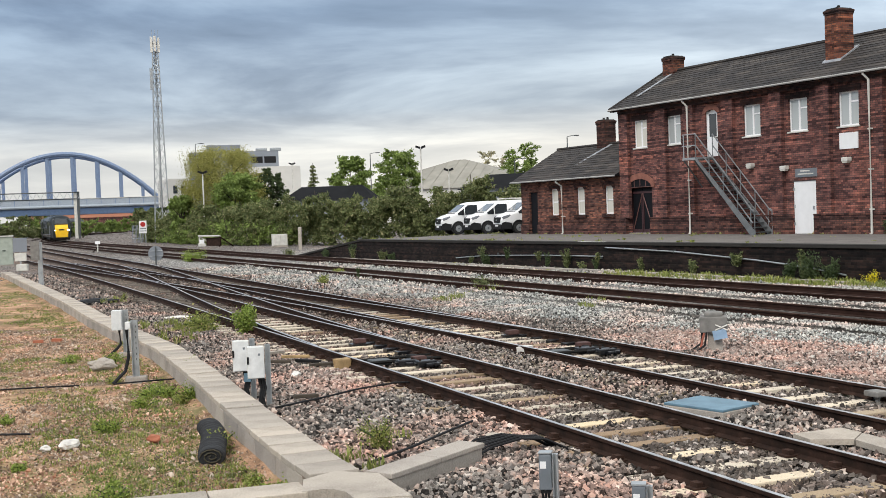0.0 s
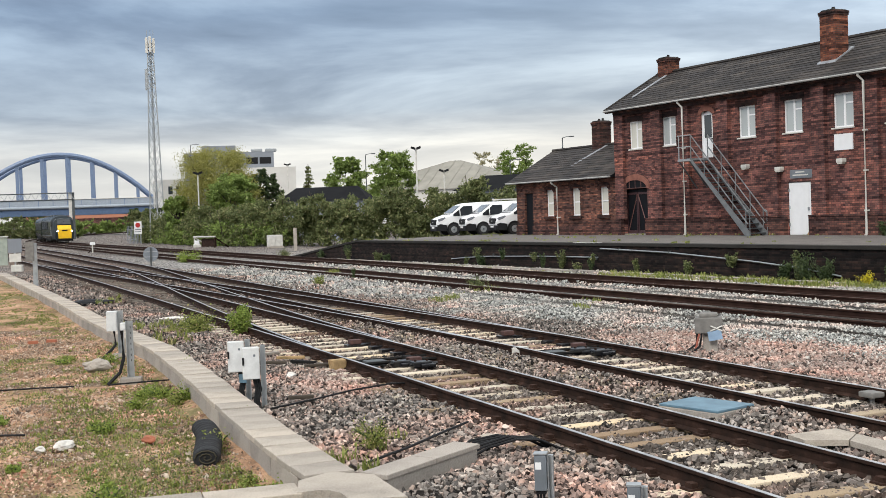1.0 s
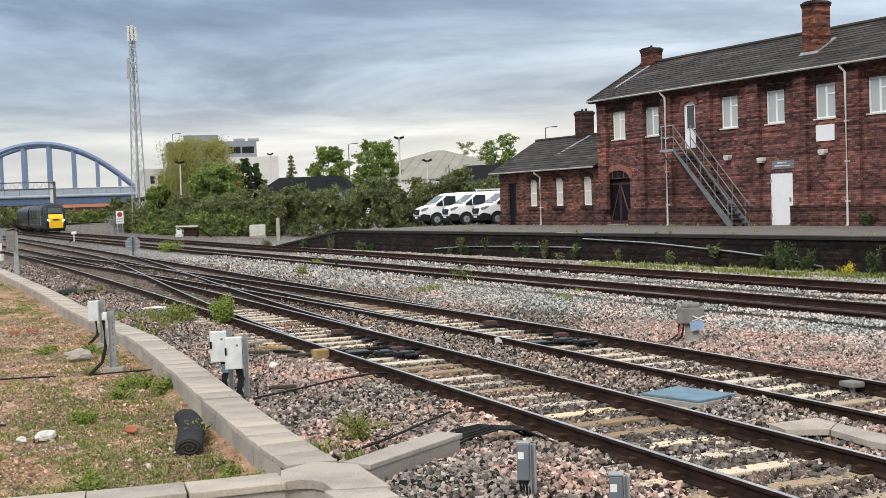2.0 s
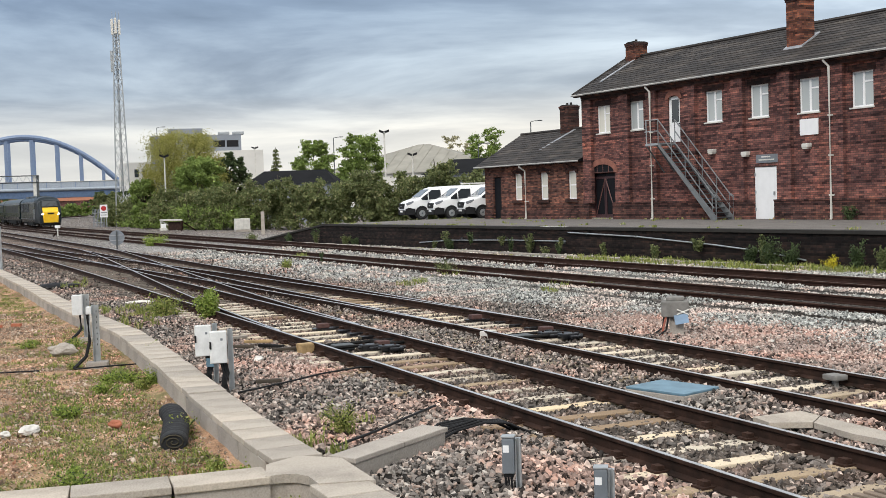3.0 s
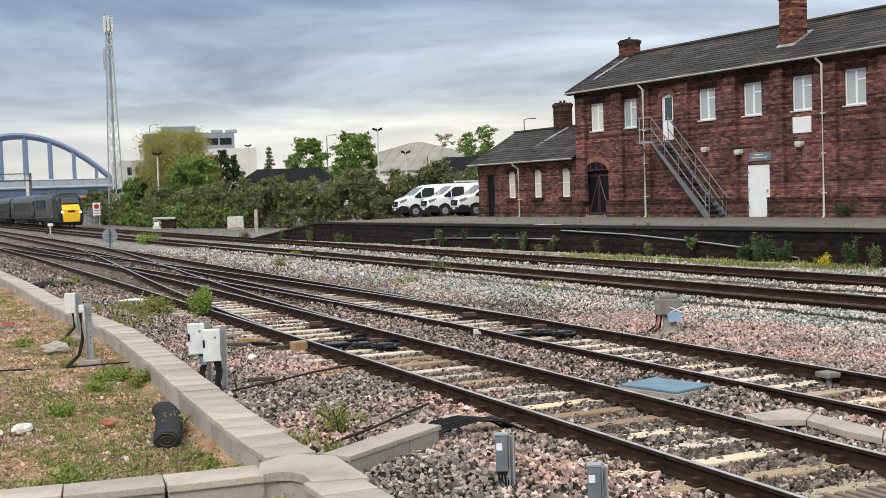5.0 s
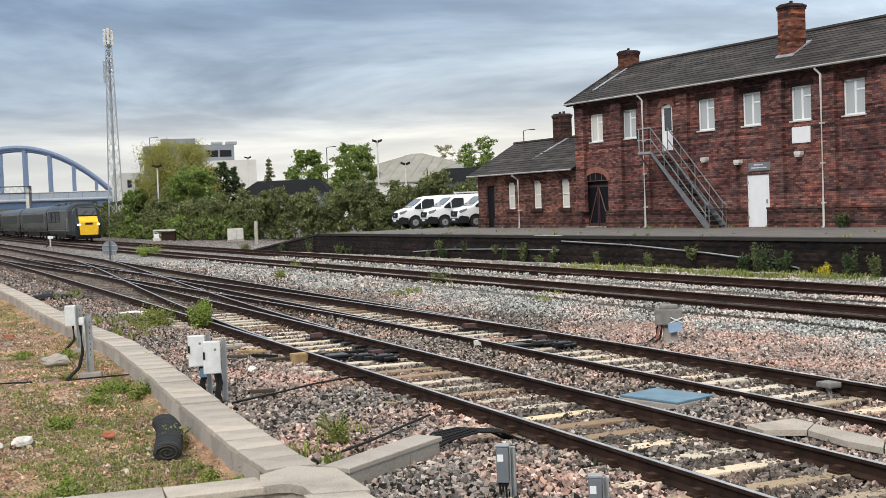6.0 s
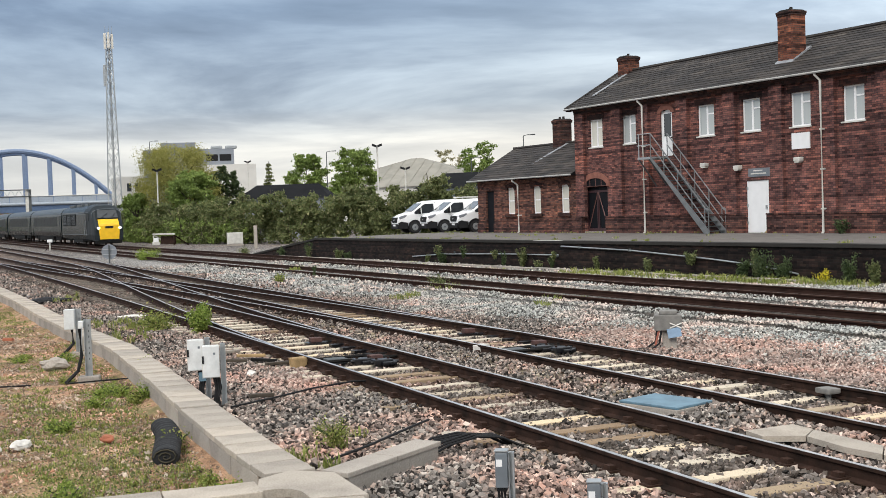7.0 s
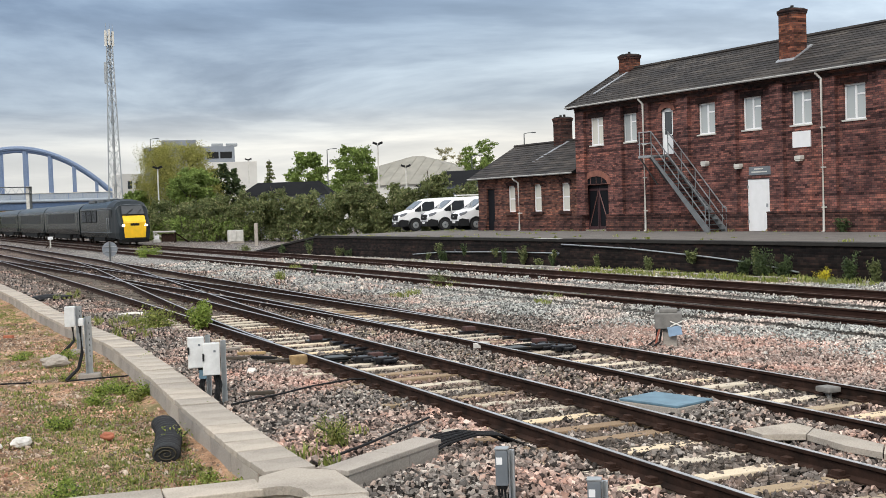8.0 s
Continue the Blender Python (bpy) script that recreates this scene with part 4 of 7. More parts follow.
part("back_wall", boxes((WL + 0.33, WR, WD - 0.33, WD, 0, WE)), BRICK, wing)
part("inner_partition", boxes((WL + 0.33, WR, 2.6, 2.7, 0, WE)), OFFWHITE, wing)
for a, b in SASH:
    w = window_casement(wing, a, b, 1.0, 2.42, pale=True, kind=1)
    part("sill", boxes((a - 0.16, b + 0.16, -0.10, 0.10, 0.84, 0.996), bevel=0.01), BRICK_DARK, w, "dark stone sill")
    part("brick_arch", prism([(a - 0.18, 2.30), (a, 2.30), (a + 0.12, 2.44), ((a + b) / 2, 2.50), (b - 0.12, 2.44), (b, 2.30), (b + 0.18, 2.30), (b + 0.12, 2.56), ((a + b) / 2, 2.70), (a - 0.12, 2.56)], "y", -0.03, -0.002), BRICK_DARK, w, "dark brick arch")
wd = part("wing_door", boxes((-56.13, -55.32, 0.1, 0.16, 0.01, 2.28), bevel=0.01), NAVY, wing, "navy door")
part("plinth", boxes((WL, -56.16, -0.08, -0.002, 0, 0.5), (-55.29, WR, -0.08, -0.002, 0, 0.5)), BRICK_PLINTH, wing)
downpipe(wing, -52.65, WE)
part("gutter", tubes([[(WL - 0.4, -0.47, WE + 0.02), (WR, -0.47, WE + 0.02)], [(WL - 0.45, -0.42, WE + 0.02), (WL - 0.45, WD + 0.4, WE + 0.02)]], 0.045), GUTTER, wing, "pale gutter")
wbm = bmesh.new()
wa, wz, wm = WL - 0.4, WE + 0.05, WD / 2
slated_slope(wbm, (wa, -0.42, wz), (WR, -0.42, wz), (WR, wm, WRG), (wa, wm, WRG))
slated_slope(wbm, (WR, WD + 0.42, wz), (wa, WD + 0.42, wz), (wa, wm, WRG), (WR, wm, WRG), 0.5)
wroof = part("roof", wbm, SLATE, wing, "dark grey slate roof with a gabled end")
part("roof_deck", mesh_bm([(wa, -0.42, wz - 0.03), (WR, -0.42, wz - 0.03), (WR, WD + 0.42, wz - 0.03), (wa, WD + 0.42, wz - 0.03), (wa, wm, WRG - 0.03), (WR, wm, WRG - 0.03)], [(0, 1, 5, 4), (2, 3, 4, 5), (3, 0, 4), (1, 2, 5), (3, 2, 1, 0)]), DARKROOF, wroof)
part("ridge_tile", tubes([[(wa, wm, WRG + 0.02), (WR, wm, WRG + 0.02)]], 0.09), SLATE, wroof)
chimney(wing, -52.6, 2.8, 4.2, 6.02, 0.38, 0.36, BRICK_DARK)
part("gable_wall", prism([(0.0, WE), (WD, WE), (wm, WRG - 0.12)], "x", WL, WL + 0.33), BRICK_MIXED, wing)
part("lead_strip", mesh_bm([(-52.9, 0.9, 3.66), (-52.65, 0.9, 3.66), (-51.9, wm, WRG + 0.04), (-52.15, wm, WRG + 0.04), (-52.9, 0.9, 3.60), (-52.65, 0.9, 3.60), (-51.9, wm, WRG), (-52.15, wm, WRG)], [(0, 1, 2, 3), (4, 7, 6, 5), (0, 4, 5, 1), (1, 5, 6, 2), (2, 6, 7, 3), (3, 7, 4, 0)]), LEAD, wroof, "pale lead strip")


# ---- bridge, mast and the far side ----
def arch_bridge():
    br = thing("arch_bridge", pose(-87.1, 276.6, 0, 0, 0, 14.0), "blue steel bowstring arch road bridge over the tracks", "bridge")
    HS, Z0, RISE = 21.9, 7.4, 11.5

    def at(x):
        return Z0 + RISE * (1 - (x / HS) ** 2)

    for y in (0.0, 9.0):
        rib = part("arch_rib", tubes([[(x, y, at(x)) for x in np.linspace(-HS, HS, 33)]], 0.55, 8), BRIDGE_BLUE, br, "blue tubular arch rib")
        for x in (-19.6, -14.6, -9.3, -3.8, 1.8, 7.3, 12.6, 17.6):
            part("hanger", boxes((x - 0.38, x + 0.38, y - 0.22, y + 0.22, Z0 - 0.8, at(x)), bevel=0.06), BRIDGE_BLUE, rib)
    part("deck", boxes((-60, 60, -0.6, 9.6, 6.3, 6.9)), BRIDGE_DARK, br)
    part("girder", boxes((-60, 60, -1.2, -0.8, 4.75, 6.2), (-60, 60, 9.8, 10.2, 4.75, 6.2)), BRIDGE_DARK, br, "dark blue edge girder")
    part("tie_pipe", tubes([[(-60, -1.3, 6.65), (60, -1.3, 6.65)]], 0.36, 10), BRIDGE_PALE, br, "pale tubular tie")
    pp = part("parapet", boxes((-60, 60, -0.95, -0.80, 7.0, 8.35), (-60, 60, 9.8, 9.95, 7.0, 8.35)), BRIDGE_PALE, br, "pale grey parapet")
    part("parapet_rail", tubes([[(-60, -1.0, 8.42), (60, -1.0, 8.42)]], 0.09, 6), OFFWHITE, pp)
    for x in np.arange(-40, 42, 3.2):
        part("parapet_post", boxes((x - 0.06, x + 0.06, -1.02, -0.953, 7.0, 8.35)), BRIDGE_BLUE, pp)
    for x in (-26.0, 27.0):
        part("pier", boxes((x - 1.6, x + 1.6, -0.6, 9.6, -0.3, 4.74)), CONCRETE, br, "concrete pier")
    for x in (-19.0, -16.2, -8.0):
        part("deck_lamp", boxes((x - 0.3, x + 0.3, -1.1, -0.6, 4.45, 4.74)), BLACK, br)


arch_bridge()


def signal_gantry():
    g = thing("signal_gantry", pose(-67.2, 220, 0, 0, 0, 18), "steel lattice signal gantry spanning the tracks", "signal gantry")
    part("leg", boxes((-0.55, 0.0, -0.3, 0.3, -0.2, 8.5), bevel=0.03), OFFWHITE, g, "pale steel leg")
    part("leg", boxes((0.04, 0.5, -0.3, 0.3, -0.2, 8.5), bevel=0.03), GALV_DARK, g, "dark steel leg")
    part("boom", tubes([[(-32, y, z), (0.5, y, z)] for y in (-0.4, 0.4) for z in (7.2, 8.4)], 0.09, 5), GALV_DARK, g)
    lines = []
    for i in range(24):
        x = -32 + i * 1.35
        lines.append([(x, -0.4, 7.2), (x + 0.67, -0.4, 8.4)])
        lines.append([(x + 0.67, -0.4, 8.4), (x + 1.35, -0.4, 7.2)])
    part("lattice", tubes(lines, 0.045, 4), GALV, g)


signal_gantry()


def radio_mast():
    m = thing("radio_mast", pose(-34.15, 146.0, 0, 0, 0.0, 12), "tall tapering steel lattice radio mast with antennas", "mast")
    HT, W0, W1 = 24.6, 0.92, 0.30

    def w(z):
        return W0 + (W1 - W0) * z / HT

    corners = ((-1, -0.58), (1, -0.58), (0, 1.15))
    for cx, cy in corners:
        part("leg", tubes([[(cx * w(z), cy * w(z), z) for z in (-0.2, HT)]], 0.075, 6), GALV, m, "galvanised leg")
    lines, z = [], 0.0
    while z < HT - 0.8:
        z2 = z + 1.9 * w(z) + 0.25
        for i in range(3):
            a, b = corners[i], corners[(i + 1) % 3]
            lines.append([(a[0] * w(z), a[1] * w(z), z), (b[0] * w(z2), b[1] * w(z2), z2)])
            lines.append([(b[0] * w(z), b[1] * w(z), z), (a[0] * w(z2), a[1] * w(z2), z2)])
        z = z2
    part("lattice", tubes(lines, 0.032, 4), GALV, m, "galvanised bracing")
    for k, (x, y, z0, hh) in enumerate(((-0.42, -0.3, 23.1, 1.9), (0.0, -0.5, 23.2, 1.9), (0.42, -0.3, 23.1, 1.8), (-0.62, -0.1, 18.6, 2.6))):
        part("antenna", boxes((x - 0.15, x + 0.15, y - 0.09, y + 0.09, z0, z0 + hh), bevel=0.03), OFFWHITE if k < 3 else GALV, m, "panel antenna")
    part("whip", tubes([[(x, -0.2, HT), (x, -0.2, HT + 1.3)] for x in (-0.35, 0.05, 0.4)], 0.025, 4), GALV, m)
    part("ladder", tubes([[(-0.12, -0.42, 0), (-0.12, -0.2, HT)], [(0.12, -0.42, 0), (0.12, -0.2, HT)]], 0.02, 4), GALV_DARK, m)


radio_mast()


def flood_lamp(x, y, z, label="floodlight on a pale steel pole above the hedge", heads=2):
    lp = thing("lamp_post", pose(x, y, 0), label, "lamp post", "lamp posts")
    part("pole", tube(bmesh.new(), [(0, 0, -0.2), (0, 0, z)], 0.10, 8, 0.07), OFFWHITE, lp, "pale pole")
    for k in range(heads):
        s = 1 if k else -1
        hd = part("lamp_head", prism([(s * 0.04, z - 0.02), (s * 0.50, z + 0.16), (s * 0.46, z + 0.36), (s * 0.03, z + 0.20)], "y", -0.2, 0.2), BLACK, lp, "black floodlight head")
    return lp


flood_lamp(-25.2, 127.0, 7.3)
flood_lamp(-1.58, 115.0, 8.5)
flood_lamp(1.12, 120.0, 6.4)
flood_lamp(-21.9, 178.6, 10.2, heads=2)


def street_lamp(x, y, z, turn=0):
    lp = thing("street_lamp", pose(x, y, 0, 0, 0, turn), "thin grey street lamp with a short arm", "street lamp", "street lamps")
    part("pole", tube(bmesh.new(), [(0, 0, -0.2), (0, 0, z)], 0.09, 8, 0.06), GALV_DARK, lp)
    part("arm", tubes([[(0, 0, z), (0.5, 0, z + 0.12), (1.0, 0, z + 0.12)]], 0.04, 5), GALV_DARK, lp)
    part("lamp_head", boxes((0.8, 1.4, -0.12, 0.12, z + 0.07, z + 0.19), bevel=0.03), GALV_DARK, lp)


street_lamp(15.35, 139.2, 10.6)
street_lamp(-39.9, 196.0, 14.9)
street_lamp(-9.6, 170.0, 11.0)
street_lamp(9.8, 150.0, 8.6)


def shed(name, x, y, wx, wy, wall, rise, turn, wall_mat, roof_mat, label, hip=0.0, seams=0):
    s = thing(name, pose(x, y, 0, 0, 0, turn), label, "building")
    part("front_wall", wall_mesh(-wx, wx, -0.3, wall, -wy, -wy + 0.3, []), wall_mat, s)
    part("back_wall", boxes((-wx, wx, wy - 0.3, wy, -0.3, wall)), wall_mat, s)
    part("side_wall", boxes((-wx, -wx + 0.3, -wy + 0.3, wy - 0.3, -0.3, wall)), wall_mat, s)
    part("side_wall", boxes((wx - 0.3, wx, -wy + 0.3, wy - 0.3, -0.3, wall)), wall_mat, s)
    o = 0.35
    r = part("roof", mesh_bm([(-wx - o, -wy - o, wall), (wx + o, -wy - o, wall), (wx + o, wy + o, wall), (-wx - o, wy + o, wall), (-wx - o + hip, 0, wall + rise), (wx + o - hip, 0, wall + rise)], [(0, 1, 5, 4), (2, 3, 4, 5), (3, 0, 4), (1, 2, 5), (3, 2, 1, 0)]), roof_mat, s)
    lines = []
    for k in range(1, seams):
        f = k / seams
        xe = -wx + 2 * wx * f
        xr = min(max(xe, -wx - o + hip), wx + o - hip)
        t = 1.0 if xe == xr else max(0.0, 1 - abs(xe - xr) / max(hip, 1e-6))
        lines.append([(xe, -wy - o, wall + 0.05), (xe, -(wy + o) * (1 - t), wall + rise * t + 0.05)])
    if lines:
        part("roof_seam", tubes(lines, 0.035, 4), roof_mat, r)
    return s


shed("low_shed", -11.4, 127.0, 4.6, 3.0, 4.0, 1.5, -6, GREYCLAD, DARKROOF, "low building with a dark pitched roof behind the hedge", 1.6)
shed("low_shed", 8.5, 128.0, 5.2, 3.2, 4.6, 1.6, -28, GREYCLAD, DARKROOF, "low building with a dark hipped roof behind the vans", 2.2)
shed("pavilion", 3.8, 195.0, 16.0, 10.0, 6.0, 4.8, -20, CLADDING, SHEDROOF, "wide hall with a pale hipped roof", 15.4, 18)


def office_block():
    b = thing("office_block", pose(-33.5, 214.0, 0, 0, 0, 12), "white and grey flat-roofed office block with roof plant", "building")
    part("white_wing", wall_mesh(-2.5, 8.6, -0.3, 11.6, -1.2, -0.8, []), CLADDING, b, "white rendered wing")
    part("white_wing_body", boxes((-2.5, 8.6, -0.797, 14, -0.3, 11.55)), CLADDING, b)
    part("grey_tower", boxes((-11.0, 5.0, 2.0, 16, -0.3, 14.6)), GREYCLAD, b, "grey clad upper block")
    part("roof_plant", boxes((-7.8, -1.8, 3.0, 9.0, 14.605, 15.9)), GREYCLAD, b, "grey roof plant room")
    for x in (1.0, 3.6):
        part("roof_vent", boxes((x, x + 2.0, 2.5, 4.5, 14.605, 15.2), bevel=0.15), GALV, b)
    for x in (0.0, 2.4):
        part("louvre", boxes((x, x + 2.1, 1.96, 1.997, 12.4, 13.6)), BLACK, b)
    low = thing("long_white_building", pose(-43, 228, 0, 0, 0, 25), "long white two-storey building with dark windows", "building")
    part("body", boxes((-9, 9, 0.0, 9, -0.3, 10.4)), CLADDING, low)
    for x in np.arange(-8, 8, 1.5):
        for z in (4.6, 7.6):
            part("window", boxes((x, x + 0.8, -0.05, -0.003, z, z + 1.5)), GLASS, low)


office_block()


def terrace(x, y, turn, n):
    t = thing("terraced_houses", pose(x, y, 0, 0, 0, turn), "far row of red brick terraced houses with tiled roofs", "houses", "far terraces")
    part("body", boxes((-n * 3, n * 3, 0, 7, -0.3, 5.0)), BRICK, t)
    part("roof", prism([(-0.4, 5.0), (7.4, 5.0), (3.5, 7.2)], "x", -n * 3 - 0.3, n * 3 + 0.3), CLAY, t, "red tiled roof")
    for k in range(n):
        part("window", boxes((-n * 3 + 6 * k + 1.2, -n * 3 + 6 * k + 2.4, -0.04, -0.003, 3.2, 4.4)), GLASS, t)
        part("chimney", boxes((-n * 3 + 6 * k - 0.4, -n * 3 + 6 * k + 0.4, 3.0, 4.0, 6.5, 8.1)), BRICK, t)


terrace(-135, 470, 12, 9)
terrace(-88, 480, 10, 6)

# ---- vans ----
def van_width(x, z):
    """Half the van's width: it narrows to the front and leans in above the waist."""
    w = 0.97 * (1 - 0.15 * max(0.0, z - 1.12) / 0.85)
    return w * (1 - 0.22 * min(1.0, max(0.0, (x - 1.55) / 0.95)) ** 1.7)


def van_plate(pts, side, proud=0.006, thick=0.03):
    """A thin plate that follows the van's side through (x, z) corners."""
    out = [(x, side * (van_width(x, z) + proud), z) for x, z in pts]
    n = len(out)
    back = [(x, y - side * thick, z) for x, y, z in out]
    return mesh_bm(out + back, [tuple(range(n)), tuple(range(2 * n - 1, n - 1, -1))] + [(k, (k + 1) % n, n + (k + 1) % n, n + k) for k in range(n)])


def white_van():
    v = thing("van", ORIGIN, "white panel van parked on the platform", "van", "parked vans")
    xs, rings = [], []
    for x, z0, zt in ((-2.48, 0.50, 1.80), (-2.42, 0.42, 1.93), (-2.2, 0.40, 1.98), (-0.6, 0.40, 1.985), (0.45, 0.40, 1.95), (0.75, 0.40, 1.89), (0.95, 0.40, 1.78), (1.30, 0.40, 1.525), (1.62, 0.40, 1.29), (1.75, 0.40, 1.235), (2.0, 0.40, 1.17), (2.22, 0.40, 1.09), (2.36, 0.42, 1.00), (2.45, 0.46, 0.90), (2.50, 0.52, 0.78)):
        zw = min(1.12, zt - 0.12)
        side = [(van_width(x, z0) * 0.96, z0), (van_width(x, 0.7), min(0.7, zw - 0.06)), (van_width(x, zw), zw), (van_width(x, zt - 0.07), zt - 0.07), (van_width(x, zt) - 0.09, zt - 0.012), (van_width(x, zt) - 0.28, zt)]
        xs.append(x), rings.append([(-y, z) for y, z in side] + [(y, z) for y, z in side[::-1]])
    shell = hull(xs, rings)
    for f in shell.faces:
        f.smooth = len(f.verts) == 4 and abs(f.normal.z) < 0.995
    body = part("body", shell, WHITE, v, "white painted body")
    part("windscreen", mesh_bm([(1.56, -0.80, 1.345), (1.56, 0.80, 1.345), (0.955, 0.71, 1.79), (0.955, -0.71, 1.79), (1.50, -0.80, 1.29), (1.50, 0.80, 1.29), (0.90, 0.71, 1.73), (0.90, -0.71, 1.73)], [(0, 1, 2, 3), (4, 7, 6, 5), (0, 4, 5, 1), (1, 5, 6, 2), (2, 6, 7, 3), (3, 7, 4, 0)]), VAN_SCREEN, body, "reflecting windscreen", pose(0.012, 0, 0.014))
    part("scuttle", boxes((1.56, 1.66, -0.76, 0.76, 1.27, 1.312)), BLACK, body)
    for sd in (-1, 1):
        part("side_window", van_plate([(0.22, 1.20), (1.02, 1.16), (1.02, 1.60), (0.80, 1.76), (0.22, 1.76)], sd), GLASS, body, "dark side window")
        part("quarter_light", van_plate([(1.07, 1.15), (1.48, 1.15), (1.50, 1.27), (1.07, 1.57)], sd), GLASS, body, "dark side window")
        part("door_seam", van_plate([(0.12, 0.55), (0.14, 0.55), (0.14, 1.85), (0.12, 1.85)], sd, 0.003), GREY, body)
        part("mirror", boxes((1.18, 1.30, sd * 1.08 - 0.09, sd * 1.08 + 0.09, 1.20, 1.44), bevel=0.035), BLACK, body)
        part("headlamp", van_plate([(2.40, 0.84), (2.43, 0.97), (2.30, 1.035), (2.02, 1.115), (1.98, 1.05), (2.16, 0.92)], sd, 0.012, 0.12), VAN_LAMP, body, "dark-rimmed glass headlamp")
        part("side_skirt", van_plate([(-2.42, 0.36), (1.05, 0.36), (1.05, 0.58), (-2.42, 0.60)], sd, 0.012), BLACK, body, "black lower trim")
        part("bumper_corner", van_plate([(1.92, 0.26), (2.46, 0.26), (2.49, 0.62), (2.30, 0.70), (1.92, 0.62)], sd, 0.016, 0.2), BLACK, body, "black bumper corner")
        for wx in (1.48, -1.46):
            part("wheel_arch", tube(bmesh.new(), [(wx, sd * 0.70, 0.38), (wx, sd * 0.984, 0.38)], 0.415, 22), BLACK, body, "dark wheel arch")
            w = part("wheel", tube(bmesh.new(), [(wx, sd * 0.78, 0.335), (wx, sd * 1.0, 0.335)], 0.335, 22), TYRE, v, "black tyre")
            part("rim", tube(bmesh.new(), [(wx, sd * 0.95, 0.335), (wx, sd * 1.008, 0.335)], 0.20, 14), GALV, w, "silver wheel rim")
            part("hub", tube(bmesh.new(), [(wx, sd * 0.98, 0.335), (wx, sd * 1.016, 0.335)], 0.06, 8), GREY, w)
    part("bumper", boxes((2.20, 2.535, -0.74, 0.74, 0.25, 0.56), bevel=0.05), BLACK, body, "black plastic bumper")
    part("grille", prism([(-0.46, 0.64), (0.46, 0.64), (0.55, 0.76), (0.52, 0.90), (0.40, 0.965), (-0.40, 0.965), (-0.52, 0.90), (-0.55, 0.76)], "x", 2.30, 2.535), BLACK, body, "black grille")
    part("badge", boxes((2.549, 2.56, -0.09, 0.09, 0.775, 0.83), bevel=0.004), GALV, body)
    part("plate", boxes((2.536, 2.55, -0.26, 0.26, 0.42, 0.53)), WHITE, body, "pale number plate")
    return v


van = white_van()
HEADING = 196.0
for k in range(3):
    fx, fy = -0.05 + 1.74 * k, 73.8 - 2.05 * k
    m = pose(fx + 2.48 * 0.961, fy + 2.48 * 0.276, Z_PLAT, 0, 0, HEADING)
    if k == 0:
        van.matrix_basis = m
    else:
        other = copy_thing(van, m)
        if k == 1:
            tagged(other, "white panel van with a pale roof rack, parked")
            part("roof_rack", tubes([[(-1.9, y, 2.08), (0.3, y, 2.08)] for y in (-0.7, -0.35, 0, 0.35, 0.7)] + [[(x, -0.75, 2.06), (x, 0.75, 2.06)] for x in (-1.8, -0.8, 0.2)] + [[(x, y, 1.95), (x, y, 2.06)] for x in (-1.8, 0.2) for y in (-0.7, 0.7)], 0.03, 5), OFFWHITE, other, "pale roof rack")

# ---- cable trough with concrete lids ----
trough = thing("cable_trough", ORIGIN, "curving concrete cable trough with weathered lids beside the track", "cable trough", kind="structure")
TZ = 0.03


def trough_course():
    ys = np.arange(7.2, 62, 0.25)
    xs = trough_x(ys)
    for _ in range(12):
        xs[1:-1] = (xs[:-2] + 2 * xs[1:-1] + xs[2:]) / 4
    s = np.concatenate([[0], np.cumsum(np.hypot(np.diff(xs), np.diff(ys)))])
    return xs, ys, s


cxs, cys, cs = trough_course()


def lid_mesh(length, width, thick):
    bm = boxes((-width / 2, width / 2, -length / 2, length / 2, -thick, 0), bevel=0.012)
    me = bpy.data.meshes.new("lid")
    bm.to_mesh(me)
    bm.free()
    me.materials.append(CONCRETE_PALE)
    return me


LID, WALL = lid_mesh(0.488, 0.47, 0.065), lid_mesh(0.99, 0.06, 0.30)
WALL.materials.clear(), WALL.materials.append(CONCRETE)
s, k = 0.3, 0
while s < cs[-1] - 1:
    x, y = np.interp(s, cs, cxs), np.interp(s, cs, cys)
    x2, y2 = np.interp(s + 0.1, cs, cxs), np.interp(s + 0.1, cs, cys)
    turn = math.degrees(math.atan2(y2 - y, x2 - x)) - 90
    jit = random.Random(k)
    if not 9.55 < y < 10.40:
        part_of("lid", LID, None, trough, "", pose(x, y, TZ + jit.uniform(-0.008, 0.008), jit.uniform(-0.6, 0.6), jit.uniform(-0.8, 0.8), turn + jit.uniform(-0.8, 0.8)))
    if k % 2 == 0:
        for off in (-0.20, 0.20):
            if off < 0 and 9.2 < y < 10.7:
                continue
            part_of("side_wall", WALL, None, trough, "", pose(x + off * math.cos(radians(turn)), y + off * math.sin(radians(turn)), TZ - 0.066, 0, 0, turn))
    s += 0.512
    k += 1
# the corner slab and the arm that leaves the trough at the bottom
corner_pts = [(-0.30, 9.55), (-0.62, 10.42), (-1.02, 10.58), (-1.22, 10.34), (-1.27, 10.27), (-1.23, 9.82), (-1.08, 9.88), (-0.96, 9.86), (-0.86, 9.76), (-0.76, 9.50)]
part("corner_slab", prism(corner_pts, "z", TZ - 0.07, TZ + 0.004), CONCRETE_PALE, trough, "shaped concrete corner slab")
part("corner_wall", prism([(-1.24, 9.86), (-1.06, 9.91), (-0.93, 9.87), (-0.84, 9.76), (-0.74, 9.50), (-0.66, 9.50), (-0.76, 9.80), (-0.88, 9.95), (-1.04, 10.0), (-1.24, 9.95)], "z", -0.34, TZ - 0.074), CONCRETE, trough)
